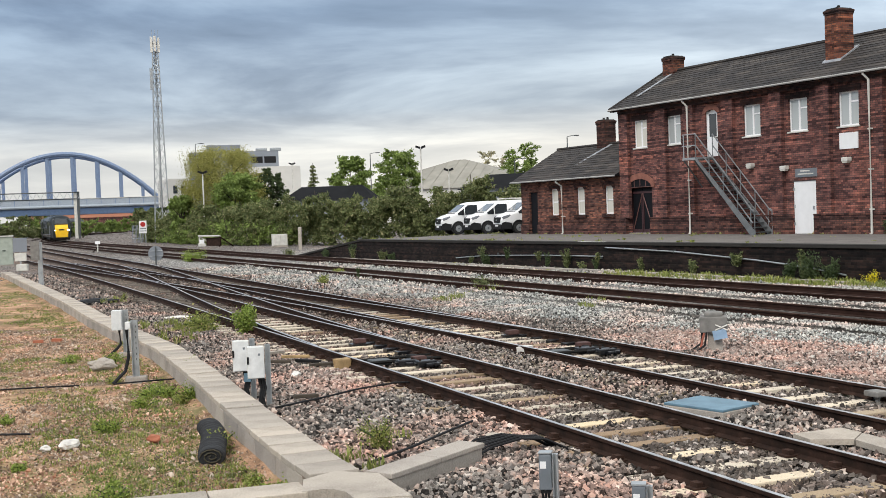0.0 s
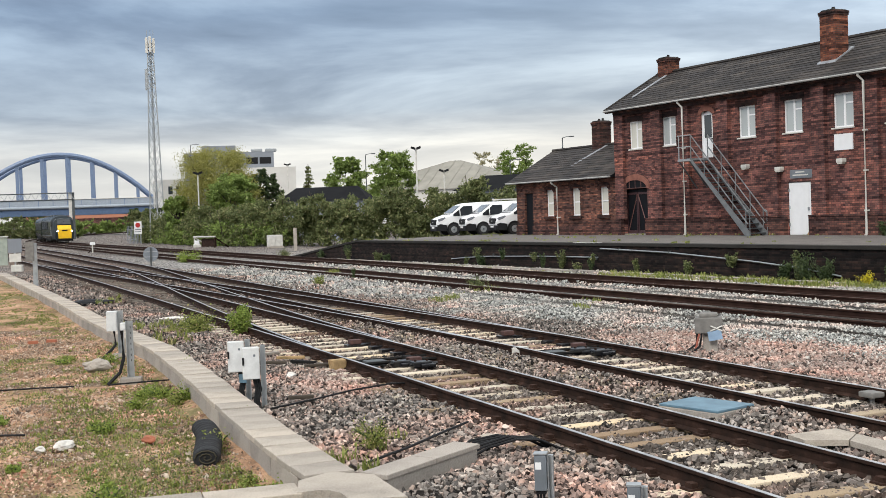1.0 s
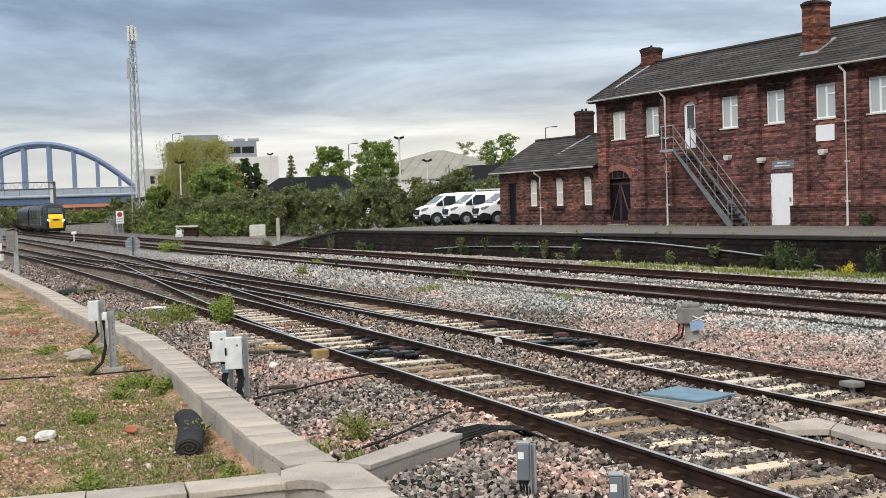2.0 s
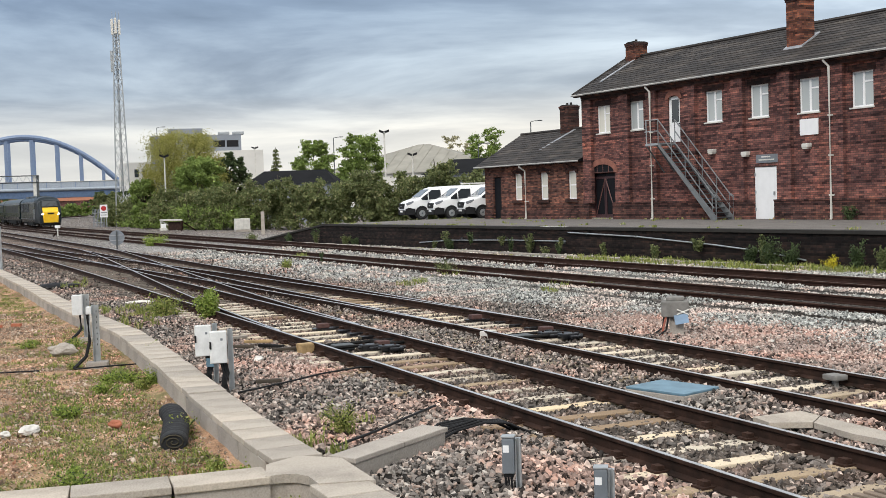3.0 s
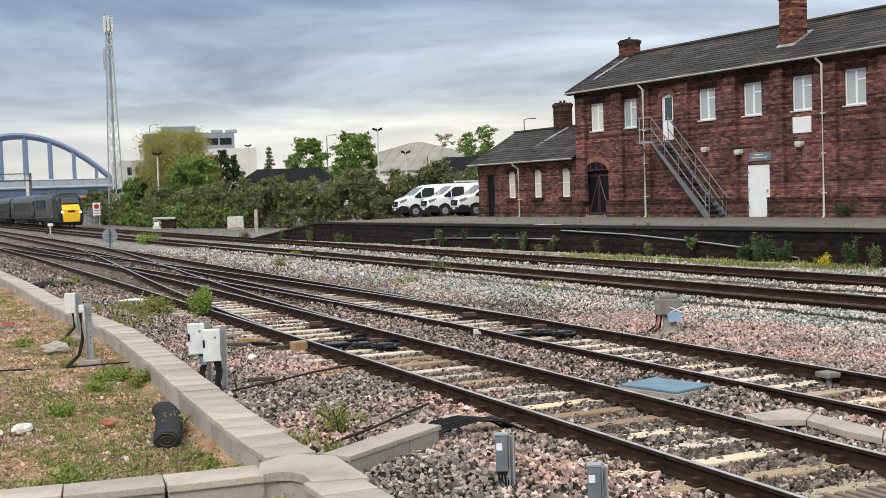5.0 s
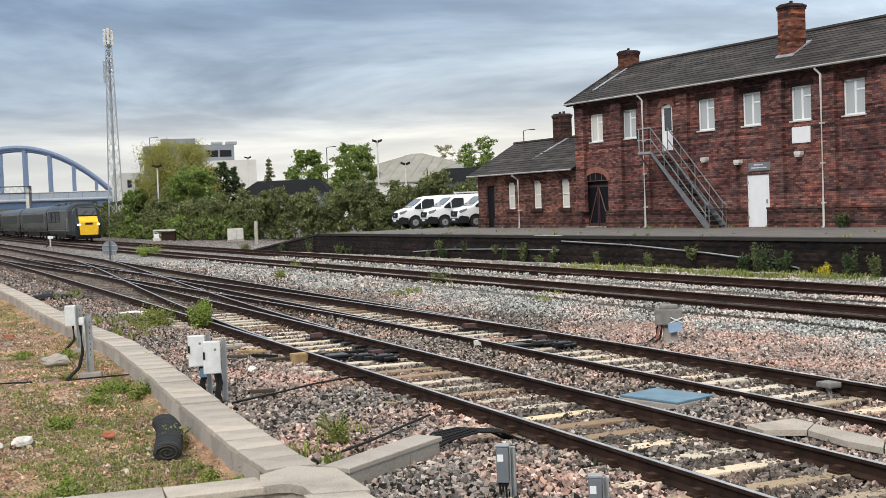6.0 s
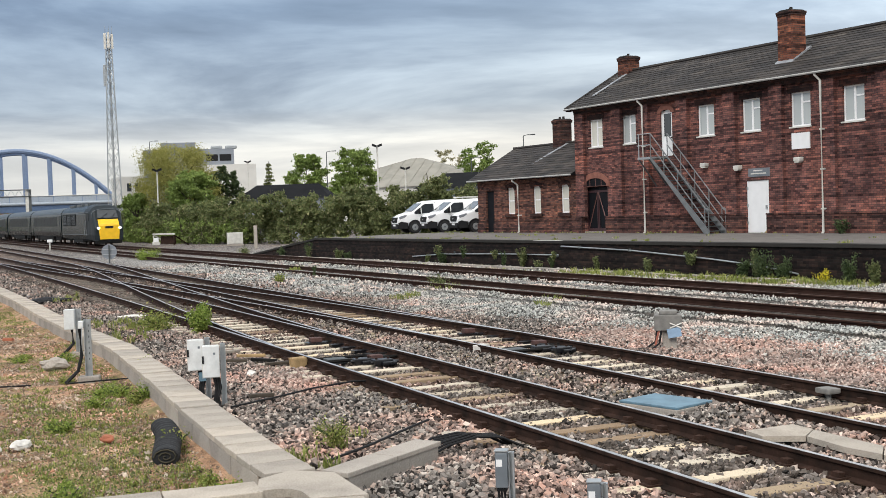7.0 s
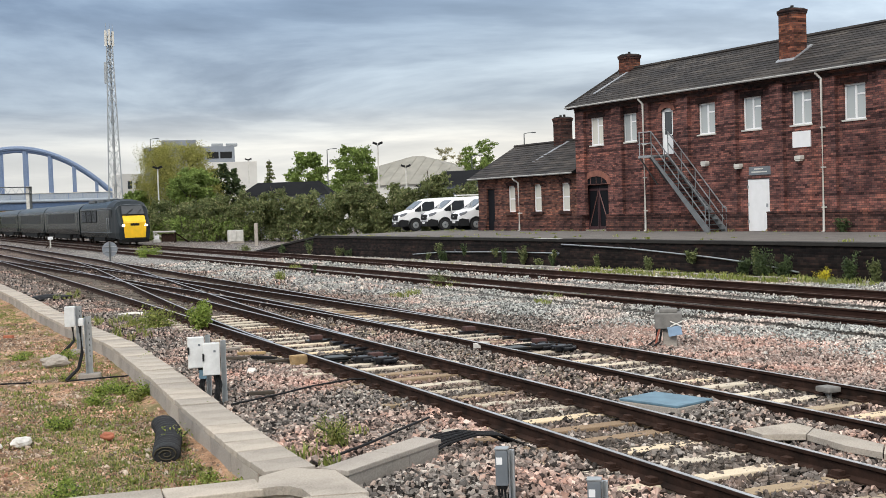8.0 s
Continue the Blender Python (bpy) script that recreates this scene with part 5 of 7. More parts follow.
for k in range(6):
    x = -1.62 - 0.78 * k
    y = 9.92 - 0.245 * (k + 0.5) * 0.78 * 1.0 - 0.02
    part("arm_lid", boxes((-0.396, 0.396, -0.21, 0.21, -0.065, 0), bevel=0.010), CONCRETE_PALE, trough, "", pose(x, y + 0.10, TZ - 0.003 * (k % 2), 0, 0, 17 - 2 * k))
    part("arm_wall", boxes((-0.39, 0.39, -0.19, -0.13, -0.36, -0.068), (-0.39, 0.39, 0.13, 0.19, -0.36, -0.068)), CONCRETE, trough, "", pose(x, y + 0.10, TZ, 0, 0, 17 - 2 * k))
# short low slab with cables running out of its end
low = thing("cable_duct", pose(-0.62, 10.62, 0.0, 0, 0, 55.5), "short concrete cable duct with black cables at its end", "cable duct")
part("lid", boxes((-0.02, 0.76, -0.155, 0.155, -0.05, 0.0), (0.765, 1.53, -0.155, 0.155, -0.05, 0.0), bevel=0.01), CONCRETE, low, "pale concrete lid")
part("body", boxes((0.0, 0.97, -0.14, 0.14, -0.25, -0.052), (0.975, 1.50, -0.14, 0.14, -0.25, -0.052), bevel=0.006), CONCRETE, low)
for k in range(6):
    o = -0.10 + 0.04 * k
    cb = part("cable", tubes([[(1.45, o, -0.13 + 0.015 * (k % 3)), (1.7, o - 0.03, -0.08 + 0.012 * k), (2.0, o * 1.2 - 0.18, -0.03 + 0.012 * (k % 3)), (2.2, o - 0.38, -0.06 + 0.01 * (k % 4)), (2.35, o - 0.55, -0.17)]], 0.014, 6), BLACK, low, "black rubber cable")

# ---- lineside boxes and posts ----
def channel_post(parent, x, y, z0, z1, w=0.06):
    return part("post", boxes((x - w, x + w, y - 0.012, y + 0.012, z0, z1), (x - w, x - w + 0.012, y - 0.05, y - 0.0125, z0, z1), (x + w - 0.012, x + w, y - 0.05, y - 0.0125, z0, z1)), GALV, parent, "galvanised channel post")


boxes_pair = thing("junction_boxes", pose(-2.38, 15.75, -0.2, 0, 0, 10), "two white junction boxes with black cables on steel posts", "junction box")
for x, y, zz in ((0.02, 0.0, 0.85), (-0.17, 0.675, 0.87)):
    channel_post(boxes_pair, x, y, -0.1, zz, 0.035)
    bx = x - 0.15
    b = part("box", boxes((bx - 0.12, bx + 0.10, y - 0.11, y + 0.03, zz - 0.44, zz - 0.02), bevel=0.012), BOXWHITE, boxes_pair, "white enclosure")
    part("lid_edge", boxes((bx - 0.124, bx + 0.104, y - 0.085, y - 0.078, zz - 0.444, zz - 0.016)), OFFWHITE, b)
    part("latch", boxes((bx - 0.125, bx - 0.10, y - 0.125, y - 0.08, zz - 0.25, zz - 0.15), bevel=0.005), BLACK, b)
    part("label_tag", boxes((bx + 0.02, bx + 0.05, y - 0.1115, y - 0.1105, zz - 0.14, zz - 0.11)), GREY, b)
    part("cable", tubes([[(bx + 0.02 + 0.03 * k, y - 0.04, zz - 0.44), (bx + 0.05 + 0.03 * k, y - 0.05, zz - 0.58), (bx + 0.03 + 0.02 * k, y - 0.07, zz - 0.7), (bx + 0.05 * k, y - 0.1, 0.0)] for k in range(3)], 0.017, 6), BLACK, boxes_pair, "black cable")
part("tag", boxes((-0.30, -0.20, 0.56, 0.57, 0.28, 0.40)), BLUE, boxes_pair, "blue tag")


def lineside_post(x, y, hh, box_dim, label, turn=8, mat=None):
    t = thing("lineside_post", pose(x, y, -0.28, 0, 0, turn), label, "lineside post", "lineside posts")
    channel_post(t, 0, 0, -0.05, hh, 0.055)
    for k in range(int(hh / 0.09)):
        if k > 3:
            part("slot", boxes((0.010, 0.022, -0.0145, -0.0122, 0.09 * k, 0.09 * k + 0.035)), GALV_DARK, t)
    part("foot", boxes((-0.17, 0.17, -0.12, 0.12, -0.06, 0.10), bevel=0.02), CONCRETE, t, "concrete foot")
    if box_dim:
        w, d, h0, h1 = box_dim
        b = part("box", boxes((-0.055 - w, -0.055, -d, 0.02, h0, h1), bevel=0.012), mat or BOXWHITE, t, "white enclosure")
        part("cable", tubes([[(-0.12, -0.06, h0), (-0.10, -0.06, h0 * 0.5), (-0.16, -0.10, 0.2), (-0.35, -0.2, 0.02)]], 0.028, 6), BLACK, t, "black cable")
    return t


lineside_post(-6.17, 22.95, 0.93, (0.19, 0.2, 0.55, 0.93), "white box on a galvanised post with concrete foot")
lineside_post(-5.05, 19.3, 1.02, (0.08, 0.12, 0.88, 1.0), "galvanised slotted post with black cable and concrete foot")


def cable_post(x, y, top):
    t = thing("cable_post", pose(x, y, -0.36, 0, 0, -12), "grey plastic box on a galvanised post with black cables", "junction box", "grey post boxes")
    channel_post(t, 0.035, 0, -0.1, top - 0.01, 0.024)
    b = part("box", boxes((-0.095, 0.008, -0.085, 0.02, top - 0.30, top), bevel=0.01), GREY, t, "grey enclosure")
    part("cap", boxes((-0.099, 0.012, -0.089, 0.024, top + 0.002, top + 0.014)), GALV, b)
    part("sticker", boxes((-0.085, -0.035, -0.0875, -0.0855, top - 0.12, top - 0.06)), WHITE, b, "white sticker")
    part("gland", boxes((-0.085, -0.005, -0.07, 0.0, top - 0.33, top - 0.302)), BLACK, b)
    for x0 in (-0.075, -0.05, -0.025):
        part("cable", tubes([[(x0, -0.04, top - 0.33), (x0 + 0.01, -0.05, top - 0.48), (x0 + 0.03, -0.06, -0.05)]], 0.010, 6), BLACK, t, "black cable")


cable_post(0.86, 9.79, 0.655), cable_post(1.485, 8.9, 0.575)

grey_box = thing("point_heater_box", pose(4.60, 20.0, -0.2, 0, 0, -14), "grey concrete-coloured box on a pedestal with a blue tag", "trackside box")
part("pedestal", boxes((-0.11, 0.13, -0.10, 0.10, -0.05, 0.36), bevel=0.015), CONCRETE, grey_box)
part("head", boxes((-0.24, 0.22, -0.17, 0.17, 0.33, 0.60), bevel=0.02), GREY_STONE, grey_box, "grey box head")
part("cover", boxes((-0.16, 0.14, -0.13, 0.13, 0.60, 0.67), bevel=0.02), GREY_STONE, grey_box)
part("tag", boxes((0.03, 0.26, -0.19, -0.175, 0.20, 0.36)), PALE_BLUE, grey_box, "pale blue tag", pose(0, 0, 0, 0, -10, 0))
part("strap", tubes([[(0.02, -0.185, 0.37), (0.22, -0.185, 0.46)], [(0.02, -0.185, 0.46), (0.22, -0.185, 0.37)]], 0.014, 4), OFFWHITE, grey_box)
part("cable", tubes([[(-0.2, -0.1, 0.35), (-0.22, -0.14, 0.15), (-0.4, -0.2, 0.03), (-1.1, -0.35, 0.02)], [(-0.12, -0.15, 0.36), (-0.16, -0.17, 0.12), (-0.3, -0.3, 0.02), (-0.7, -0.45, 0.02)]], 0.018, 6), BLACK, grey_box, "black cable")
part("conduit", tubes([[(-0.16, -0.14, 0.34), (-0.2, -0.16, 0.2), (-0.24, -0.2, 0.0)]], 0.018, 6), CONDUIT, grey_box, "faded orange conduit")

lid_ = thing("blue_lid", pose(3.15, 13.98, -0.05, 0, 0, -52), "blue-painted chamber lid on a concrete rim", "chamber lid")
part("lid", boxes((-0.44, 0.44, -0.335, 0.335, -0.03, 0.0), bevel=0.008), BLUE, lid_, "scuffed blue lid")
part("rim", boxes((-0.45, 0.45, -0.345, 0.345, -0.25, -0.032), bevel=0.01), CONCRETE, lid_)

walkway = thing("crossing_slabs", ORIGIN, "pale concrete slabs lying between the two tracks", "concrete slabs")
for pts, z in (([(3.53, 11.99), (4.10, 12.22), (4.21, 11.93), (4.02, 11.60), (3.60, 11.66)], -0.03), ([(4.03, 11.595), (4.215, 11.92), (4.56, 11.0), (4.40, 10.65), (4.2, 11.0)], -0.035), ([(4.41, 10.64), (4.565, 10.98), (4.95, 9.9), (4.75, 9.6)], -0.04)):
    part("slab", prism(pts, "z", z - 0.09, z - 0.03), CONCRETE_PALE, walkway)

# chocks of stained timber at the switch toes
for k, (x, y) in enumerate(((-1.67, 19.28), (1.38, 20.13))):
    ch = thing("timber_chock", pose(x, y, -0.17, 0, 0, 25 + 30 * k), "short stained timber block beside the rail", "timber block", "timber blocks")
    bm = boxes((-0.13, 0.13, -0.09, 0.09, -0.02, 0.16), bevel=0.03)
    for v in bm.verts:
        v.co += Vector((noise.noise(v.co * 9 + Vector((k, 0, 0))), noise.noise(v.co * 9 + Vector((0, 4, k))), noise.noise(v.co * 8 + Vector((7, k, 0))))) * 0.03
    part("block", bm, WOOD if k == 0 else CHALK, ch)

# switch machinery beside the blades
for f, y0 in ((line_a, 19.6), (line_b, 20.0)):
    c = run(f, [y0])[0]
    sm = thing("point_machine", pose(c.x, c.y, -0.15, 0, 0, 22), "black greasy switch stretcher bars between the rails", "switch gear", "switch gear")
    part("stretcher_bar", tubes([[(-0.75, 0.25, 0.05), (0.75, 0.25, 0.05)], [(-0.75, -0.2, 0.05), (0.75, -0.2, 0.05)]], 0.028, 6), DARKMETAL, sm)
    part("lock_box", boxes((0.25, 0.60, -0.22, 0.0, -0.02, 0.075), (0.34, 0.62, 0.03, 0.30, -0.02, 0.055), (0.28, 0.40, -0.05, 0.2, 0.0, 0.10), bevel=0.02), DARKMETAL, sm, "greasy black lock box")
    part("detector_box", boxes((-0.45, -0.1, -0.15, 0.12, -0.02, 0.08), bevel=0.02), GALV_DARK, sm)
    for k in range(1, 7):
        for x in (-0.62, 0.62):
            part("slide_chair", boxes((x - 0.16, x + 0.12, 0.6 * k - 0.1, 0.6 * k + 0.1, -0.02, 0.030)), GREASE, sm)
for x, y, rz in ((-1.60, 22.4, 20), (1.34, 23.0, 22), (2.42, 20.5, 20), (-0.42, 19.35, 24)):
    ob = thing("cover_plate", pose(x, y, -0.13, 0, 0, rz), "rust-red cover box between the switch rails", "switch gear", "switch covers")
    part("plate", boxes((-0.11, 0.11, -0.09, 0.09, 0.02, 0.11), bevel=0.015), RUST_RED, ob, "rust-red lid")
    part("base", boxes((-0.18, 0.18, -0.14, 0.14, -0.04, 0.018)), GREASE, ob, "greasy base")
for x, y, rz in ((-0.30, 19.0, 22), (-0.62, 19.2, 18), (2.70, 19.7, 24), (2.40, 20.0, 20)):
    ob = thing("lock_casting", pose(x, y, -0.15, 0, 0, rz), "black greasy lock casting at the switch toe", "switch gear", "lock castings")
    part("casting", boxes((-0.16, 0.16, -0.10, 0.10, 0.0, 0.10), (-0.05, 0.20, -0.16, 0.16, 0.0, 0.065), bevel=0.02), GREASE, ob)
    part("lug", tubes([[(-0.2, 0, 0.05), (0.28, 0, 0.05)], [(0.1, -0.2, 0.04), (0.1, 0.22, 0.04)]], 0.025, 6), GREASE, ob)
    for bx_ in (-0.1, 0.1):
        part("bolt", tube(bmesh.new(), [(bx_, 0, 0.10), (bx_, 0, 0.125)], 0.022, 6), RUST, ob)
c = run(line_b, [14.0], 0.60)[0]
treadle = thing("rail_detector", pose(c.x, c.y, -0.15, 0, 0, 22), "small grey axle detector clamped to the rail", "axle counter")
part("head", boxes((-0.10, 0.10, -0.12, 0.12, 0.06, 0.13), bevel=0.02), GREY_STONE, treadle)
for b_ in ((-0.06, -0.02, -0.08, -0.04, -0.03, 0.06), (0.02, 0.06, 0.04, 0.08, -0.03, 0.06)):
    part("leg", boxes(b_), GREY_STONE, treadle)

# ---- things further down the line ----
disc = thing("shunt_disc", pose(-15.7, 65.2, -0.2, 0, 0, 12), "round grey back of a line sign on a short post", "line sign")
part("disc", tube(bmesh.new(), [(0, -0.02, 0.80), (0, 0.02, 0.80)], 0.41, 24), GREYCLAD, disc, "weathered grey disc")
part("stiffener", boxes((-0.36, 0.36, -0.045, -0.022, 0.64, 0.68), (-0.36, 0.36, -0.045, -0.022, 0.92, 0.96)), GALV, disc)
part("post", boxes((-0.04, 0.04, -0.09, -0.047, -0.1, 1.18)), GALV_DARK, disc)

sig = thing("ground_signal", pose(-31.0, 107.0, -0.2), "small white ground signal on a short post", "ground signal")
part("post", tubes([[(0, 0, 0), (0, 0, 0.8)]], 0.07), OFFWHITE, sig)
part("head", boxes((-0.2, 0.24, -0.1, 0.1, 0.72, 0.98), bevel=0.03), WHITE, sig, "white signal head")
part("brace", tubes([[(-0.4, 0, 0), (0, 0, 0.45)]], 0.05), RUST, sig)

sign = thing("warning_sign", pose(-36.6, 146.0, -0.2, 0, 0, 12), "white line sign with a red disc on two posts", "sign")
part("board", boxes((-0.45, 0.45, -0.03, 0.03, 1.2, 2.75)), WHITE, sign, "white board")
part("red_disc", tube(bmesh.new(), [(0, -0.055, 2.30), (0, -0.032, 2.30)], 0.30, 20), RED, sign, "red disc")
part("lettering", boxes((-0.34, 0.34, -0.045, -0.032, 1.72, 1.82), (-0.36, 0.36, -0.045, -0.032, 1.45, 1.53)), GREY, sign)
for x in (-0.4, 0.4):
    part("post", boxes((x * 0.75 - 0.05, x * 0.75 + 0.05, 0.035, 0.12, 0, 2.7)), GALV, sign)

fence = thing("palisade_fence", pose(-37.0, 150.0, -0.2, 0, 0, 8), "grey steel palisade fence by the hedge", "fence")
part("fence_rail", boxes((-2.0, 4.0, 0, 0.06, 0.5, 0.58), (-2.0, 4.0, 0, 0.06, 1.7, 1.78)), GALV, fence)
pale_me = boxes((-0.035, 0.035, -0.035, -0.005, 0, 2.2))
pm = bpy.data.meshes.new("pale")
pale_me.to_mesh(pm), pale_me.free(), pm.materials.append(GREYCLAD)
for k in range(35):
    part_of("pale", pm, None, fence, "", pose(-1.9 + 0.17 * k, 0, 0))

buf = thing("buffer_stop", pose(-21.7, 111.2, -0.2, 0, 0, -50), "rusty rail-built buffer stop with a pale beam", "buffer stop")
part("beam", boxes((-2.0, 2.0, -0.09, 0.09, 0.98, 1.12), bevel=0.03), OFFWHITE, buf, "pale weathered beam")
for x in (-1.9, 1.9):
    part("frame", tubes([[(x, 0, 0), (x, 0, 1.0)], [(x * 0.9, 1.6, 0), (x, 0, 0.98)]], 0.06), OFFWHITE if x < 0 else RUST, buf)
part("backing", boxes((-0.9, 1.7, 0.2, 0.3, 0.1, 0.86)), RUST, buf, "dark rusty backing plate")
wb = thing("point_motor", pose(-21.95, 109.0, -0.2, 0, 0, 20), "small pale point motor casing beside the track", "point motor")
part("casing", boxes((-0.35, 0.3, -0.25, 0.25, 0.1, 0.4), bevel=0.06), OFFWHITE, wb)
part("cover", boxes((-0.2, 0.2, -0.16, 0.16, 0.38, 0.75), bevel=0.05), WHITE, wb)

cab1 = thing("relay_cabinet", pose(-13.7, 101.0, -0.2, 0, 0, 20), "pale grey relay cabinet with two doors", "relay cabinet")
part("body", boxes((-0.62, 0.62, -0.3, 0.4, 0.15, 1.12), bevel=0.02), OFFWHITE, cab1)
part("plinth", boxes((-0.66, 0.66, -0.35, 0.45, 0, 0.15)), CONCRETE, cab1)
for x in (-0.30, 0.30):
    part("door", boxes((x - 0.28, x + 0.28, -0.335, -0.302, 0.2, 1.08), bevel=0.01), OFFWHITE, cab1)
mp = thing("marker_post", pose(-10.64, 89.9, -0.2), "grey concrete marker post", "post")
part("post", boxes((-0.13, 0.13, -0.1, 0.1, 0, 1.75), bevel=0.03), CONCRETE, mp)

cab2 = thing("relay_cabinet", pose(-29.3, 78.9, -0.25, 0, 0, 18), "pale green-grey relay cabinet beside the trough", "relay cabinet")
part("body", boxes((-1.2, 0.75, -0.35, 0.35, 0.1, 1.95), bevel=0.02), CABGREEN, cab2)
part("roof", boxes((-1.26, 0.81, -0.42, 0.42, 1.952, 2.03), bevel=0.02), OFFWHITE, cab2)
part("handle", boxes((0.1, 0.3, -0.38, -0.352, 1.0, 1.06)), BLACK, cab2)
part("plinth", boxes((-1.22, 0.77, -0.38, 0.38, -0.1, 0.098)), CONCRETE, cab2)

bs = thing("line_signs", pose(-24.0, 67.5, -0.25, 0, 0, 10), "two grey line sign backs on a post", "line sign")
part("plate", boxes((-0.35, 0.4, -0.03, 0.03, 1.15, 1.95), bevel=0.01), GREYCLAD, bs)
part("plate", boxes((-0.3, 0.35, -0.035, 0.035, 0.62, 1.1), bevel=0.01), OFFWHITE, bs)
part("post", boxes((-0.03, 0.05, 0.04, 0.1, -0.1, 1.95)), GALV, bs)
part("motor", boxes((-0.2, 0.42, -0.25, 0.25, 0.05, 0.45), bevel=0.06), OFFWHITE, bs, "pale casing")

tall = thing("sign_post", pose(-16.27, 47.7, -0.28, 0, 0, 12), "grey steel post with a dark sign back beside the trough", "sign post")
part("post", boxes((0.02, 0.20, -0.06, 0.06, -0.1, 1.95), bevel=0.01), GALV, tall, "galvanised post")
part("plate", boxes((-0.24, 0.10, -0.10, -0.062, 1.25, 2.02), bevel=0.008), GREY_STONE, tall, "dark grey sign back")

wall_pipe = thing("wall_conduit", facing(0, N_EDGE), "thin grey conduit fixed along the platform wall", "conduit")
part("pipe", tubes([[(-50, -0.05, 0.10), (-47, -0.05, 0.26), (-42, -0.05, 0.35), (-37.9, -0.05, 0.37)]], 0.025, 6), GALV, wall_pipe)
for x in (-46, -42, -38):
    part("clip", boxes((x - 0.03, x + 0.03, -0.07, -0.002, 0.28, 0.40)), GALV_DARK, wall_pipe)

# ---- clutter on the made ground ----
roll = thing("fabric_roll", pose(-2.66, 13.45, -0.14, 0, 0, 99), "black rolled-up ground fabric with frayed end", "fabric roll")
bm = bmesh.new()
rings = []
for i in range(57):
    x = -1.05 + 1.6 * i / 56
    fold = 0.016 * abs(math.sin(i * 0.83)) + 0.010 * noise.noise((i * 0.45, 2.0, 0.0))
    sag = 0.03 * math.sin(x * 2.2)
    bow = 0.16 * max(0.0, x + 0.1) ** 1.6
    r = 0.122 + fold
    rings.append([(x, bow + r * math.cos(a) * (1.08 + 0.08 * noise.noise((x * 4, a, 1))), r * 0.78 * math.sin(a) + sag - 0.01) for a in np.linspace(0, 2 * math.pi, 24, endpoint=False)])
vr = [[bm.verts.new(p) for p in rg] for rg in rings]
for a, b in zip(vr, vr[1:]):
    for j in range(24):
        bm.faces.new((a[j], a[(j + 1) % 24], b[(j + 1) % 24], b[j]))
bm.faces.new(vr[-1])
bm.faces.new(vr[0][::-1])
part("roll", bm, FABRIC, roll, "black woven fabric")
sp = [(-1.055, (0.125 - 0.0095 * i / 2) * math.cos(i * 0.6), (0.085 - 0.0064 * i / 2) * math.sin(i * 0.6) - 0.03) for i in range(24)]
part("rolled_layers", tubes([sp], 0.008, 4), MUSTARD, roll, "mud-stained edge of the layers")


def rock(name, x, y, z, s, mat, label, flat=0.6, seed=0):
    bm = bmesh.new()
    bmesh.ops.create_icosphere(bm, subdivisions=3, radius=1.0)
    for v in bm.verts:
        n = 1 + 0.35 * noise.noise(v.co * 1.3 + Vector((seed * 3.1, 0, 0))) + 0.12 * noise.noise(v.co * 3.5 + Vector((seed, 5, 0)))
        v.co = Vector((v.co.x * s[0], v.co.y * s[1], v.co.z * s[2])) * n
    me = bpy.data.meshes.new(name)
    bm.to_mesh(me), bm.free(), me.materials.append(mat)
    ob = new(name, me)
    ob.matrix_basis = pose(x, y, z, 0, 0, seed * 40)
    return tagged(ob, label, "rock" if "rock" in name or "stone" in name else "rubble")


rock("boulder_rock", -6.15, 21.2, -0.2, (0.25, 0.16, 0.12), CONCRETE, "pale rough rock lying among the weeds", seed=1)
rock("white_stone", -4.4, 13.7, -0.22, (0.16, 0.1, 0.06), CHALK, "bright white stone on the gravel", seed=2)
rock("white_stone", -4.65, 13.6, -0.24, (0.08, 0.06, 0.04), CHALK, "small white stone on the gravel", seed=3)
rock("brick_rubble", -3.47, 13.92, -0.23, (0.09, 0.06, 0.05), TERRA, "broken orange brick on the gravel", seed=4)
rock("chalk_stone", -6.78, 30.3, -0.15, (0.36, 0.12, 0.06), CHALK, "flat pale stone beside the trough", seed=5)
rock("chalk_stone", -6.2, 29.0, -0.16, (0.14, 0.08, 0.05), CHALK, "small pale stone beside the trough", seed=6)
rock("chalk_stone", -2.35, 18.6, -0.15, (0.2, 0.08, 0.04), CHALK, "flat pale stone beside the rail", seed=7)
rock("concrete_rubble", 0.55, 12.9, -0.15, (0.16, 0.08, 0.03), CONCRETE_PALE, "flat concrete fragment on the ballast", seed=8)
# This black lump is added to stand in for a dark hole.
rock("dark_hole_rubble", -11.0, 37.8, -0.16, (0.62, 0.42, 0.13), BLACK, "black lump put in for a dark hole beside the trough", seed=9)
for k, (x, y, l, rz, mt) in enumerate(((-2.6, 20.6, 0.5, 20, WOOD), (-3.1, 21.3, 0.65, 62, CONCRETE_PALE), (-2.3, 19.9, 0.45, -15, DARKMETAL), (-2.9, 20.0, 0.6, 8, BARK), (-2.0, 19.4, 0.5, 40, BARK), (-3.6, 21.9, 0.4, -30, CONCRETE), (-1.9, 16.0, 0.35, 30, BARK))):
    ob = part("timber_offcut", boxes((-l / 2, l / 2, -0.045, 0.045, 0, 0.05), bevel=0.012), mt, None, "", pose(x, y, -0.13, 0, 3, rz))
    tagged(ob, "weathered offcut lying on the ballast beside the rail", "offcut", "offcuts by the rail")
for k, (x, y, rz) in enumerate(((-9.0, 26.2, 12), (-8.65, 26.4, -8))):
    ob = part("loose_brick", boxes((-0.11, 0.11, -0.05, 0.05, 0, 0.065), bevel=0.008), TERRA, None, "", pose(x, y, -0.26, 0, 0, rz))
    tagged(ob, "loose red brick lying on the sand", "brick", "loose bricks")


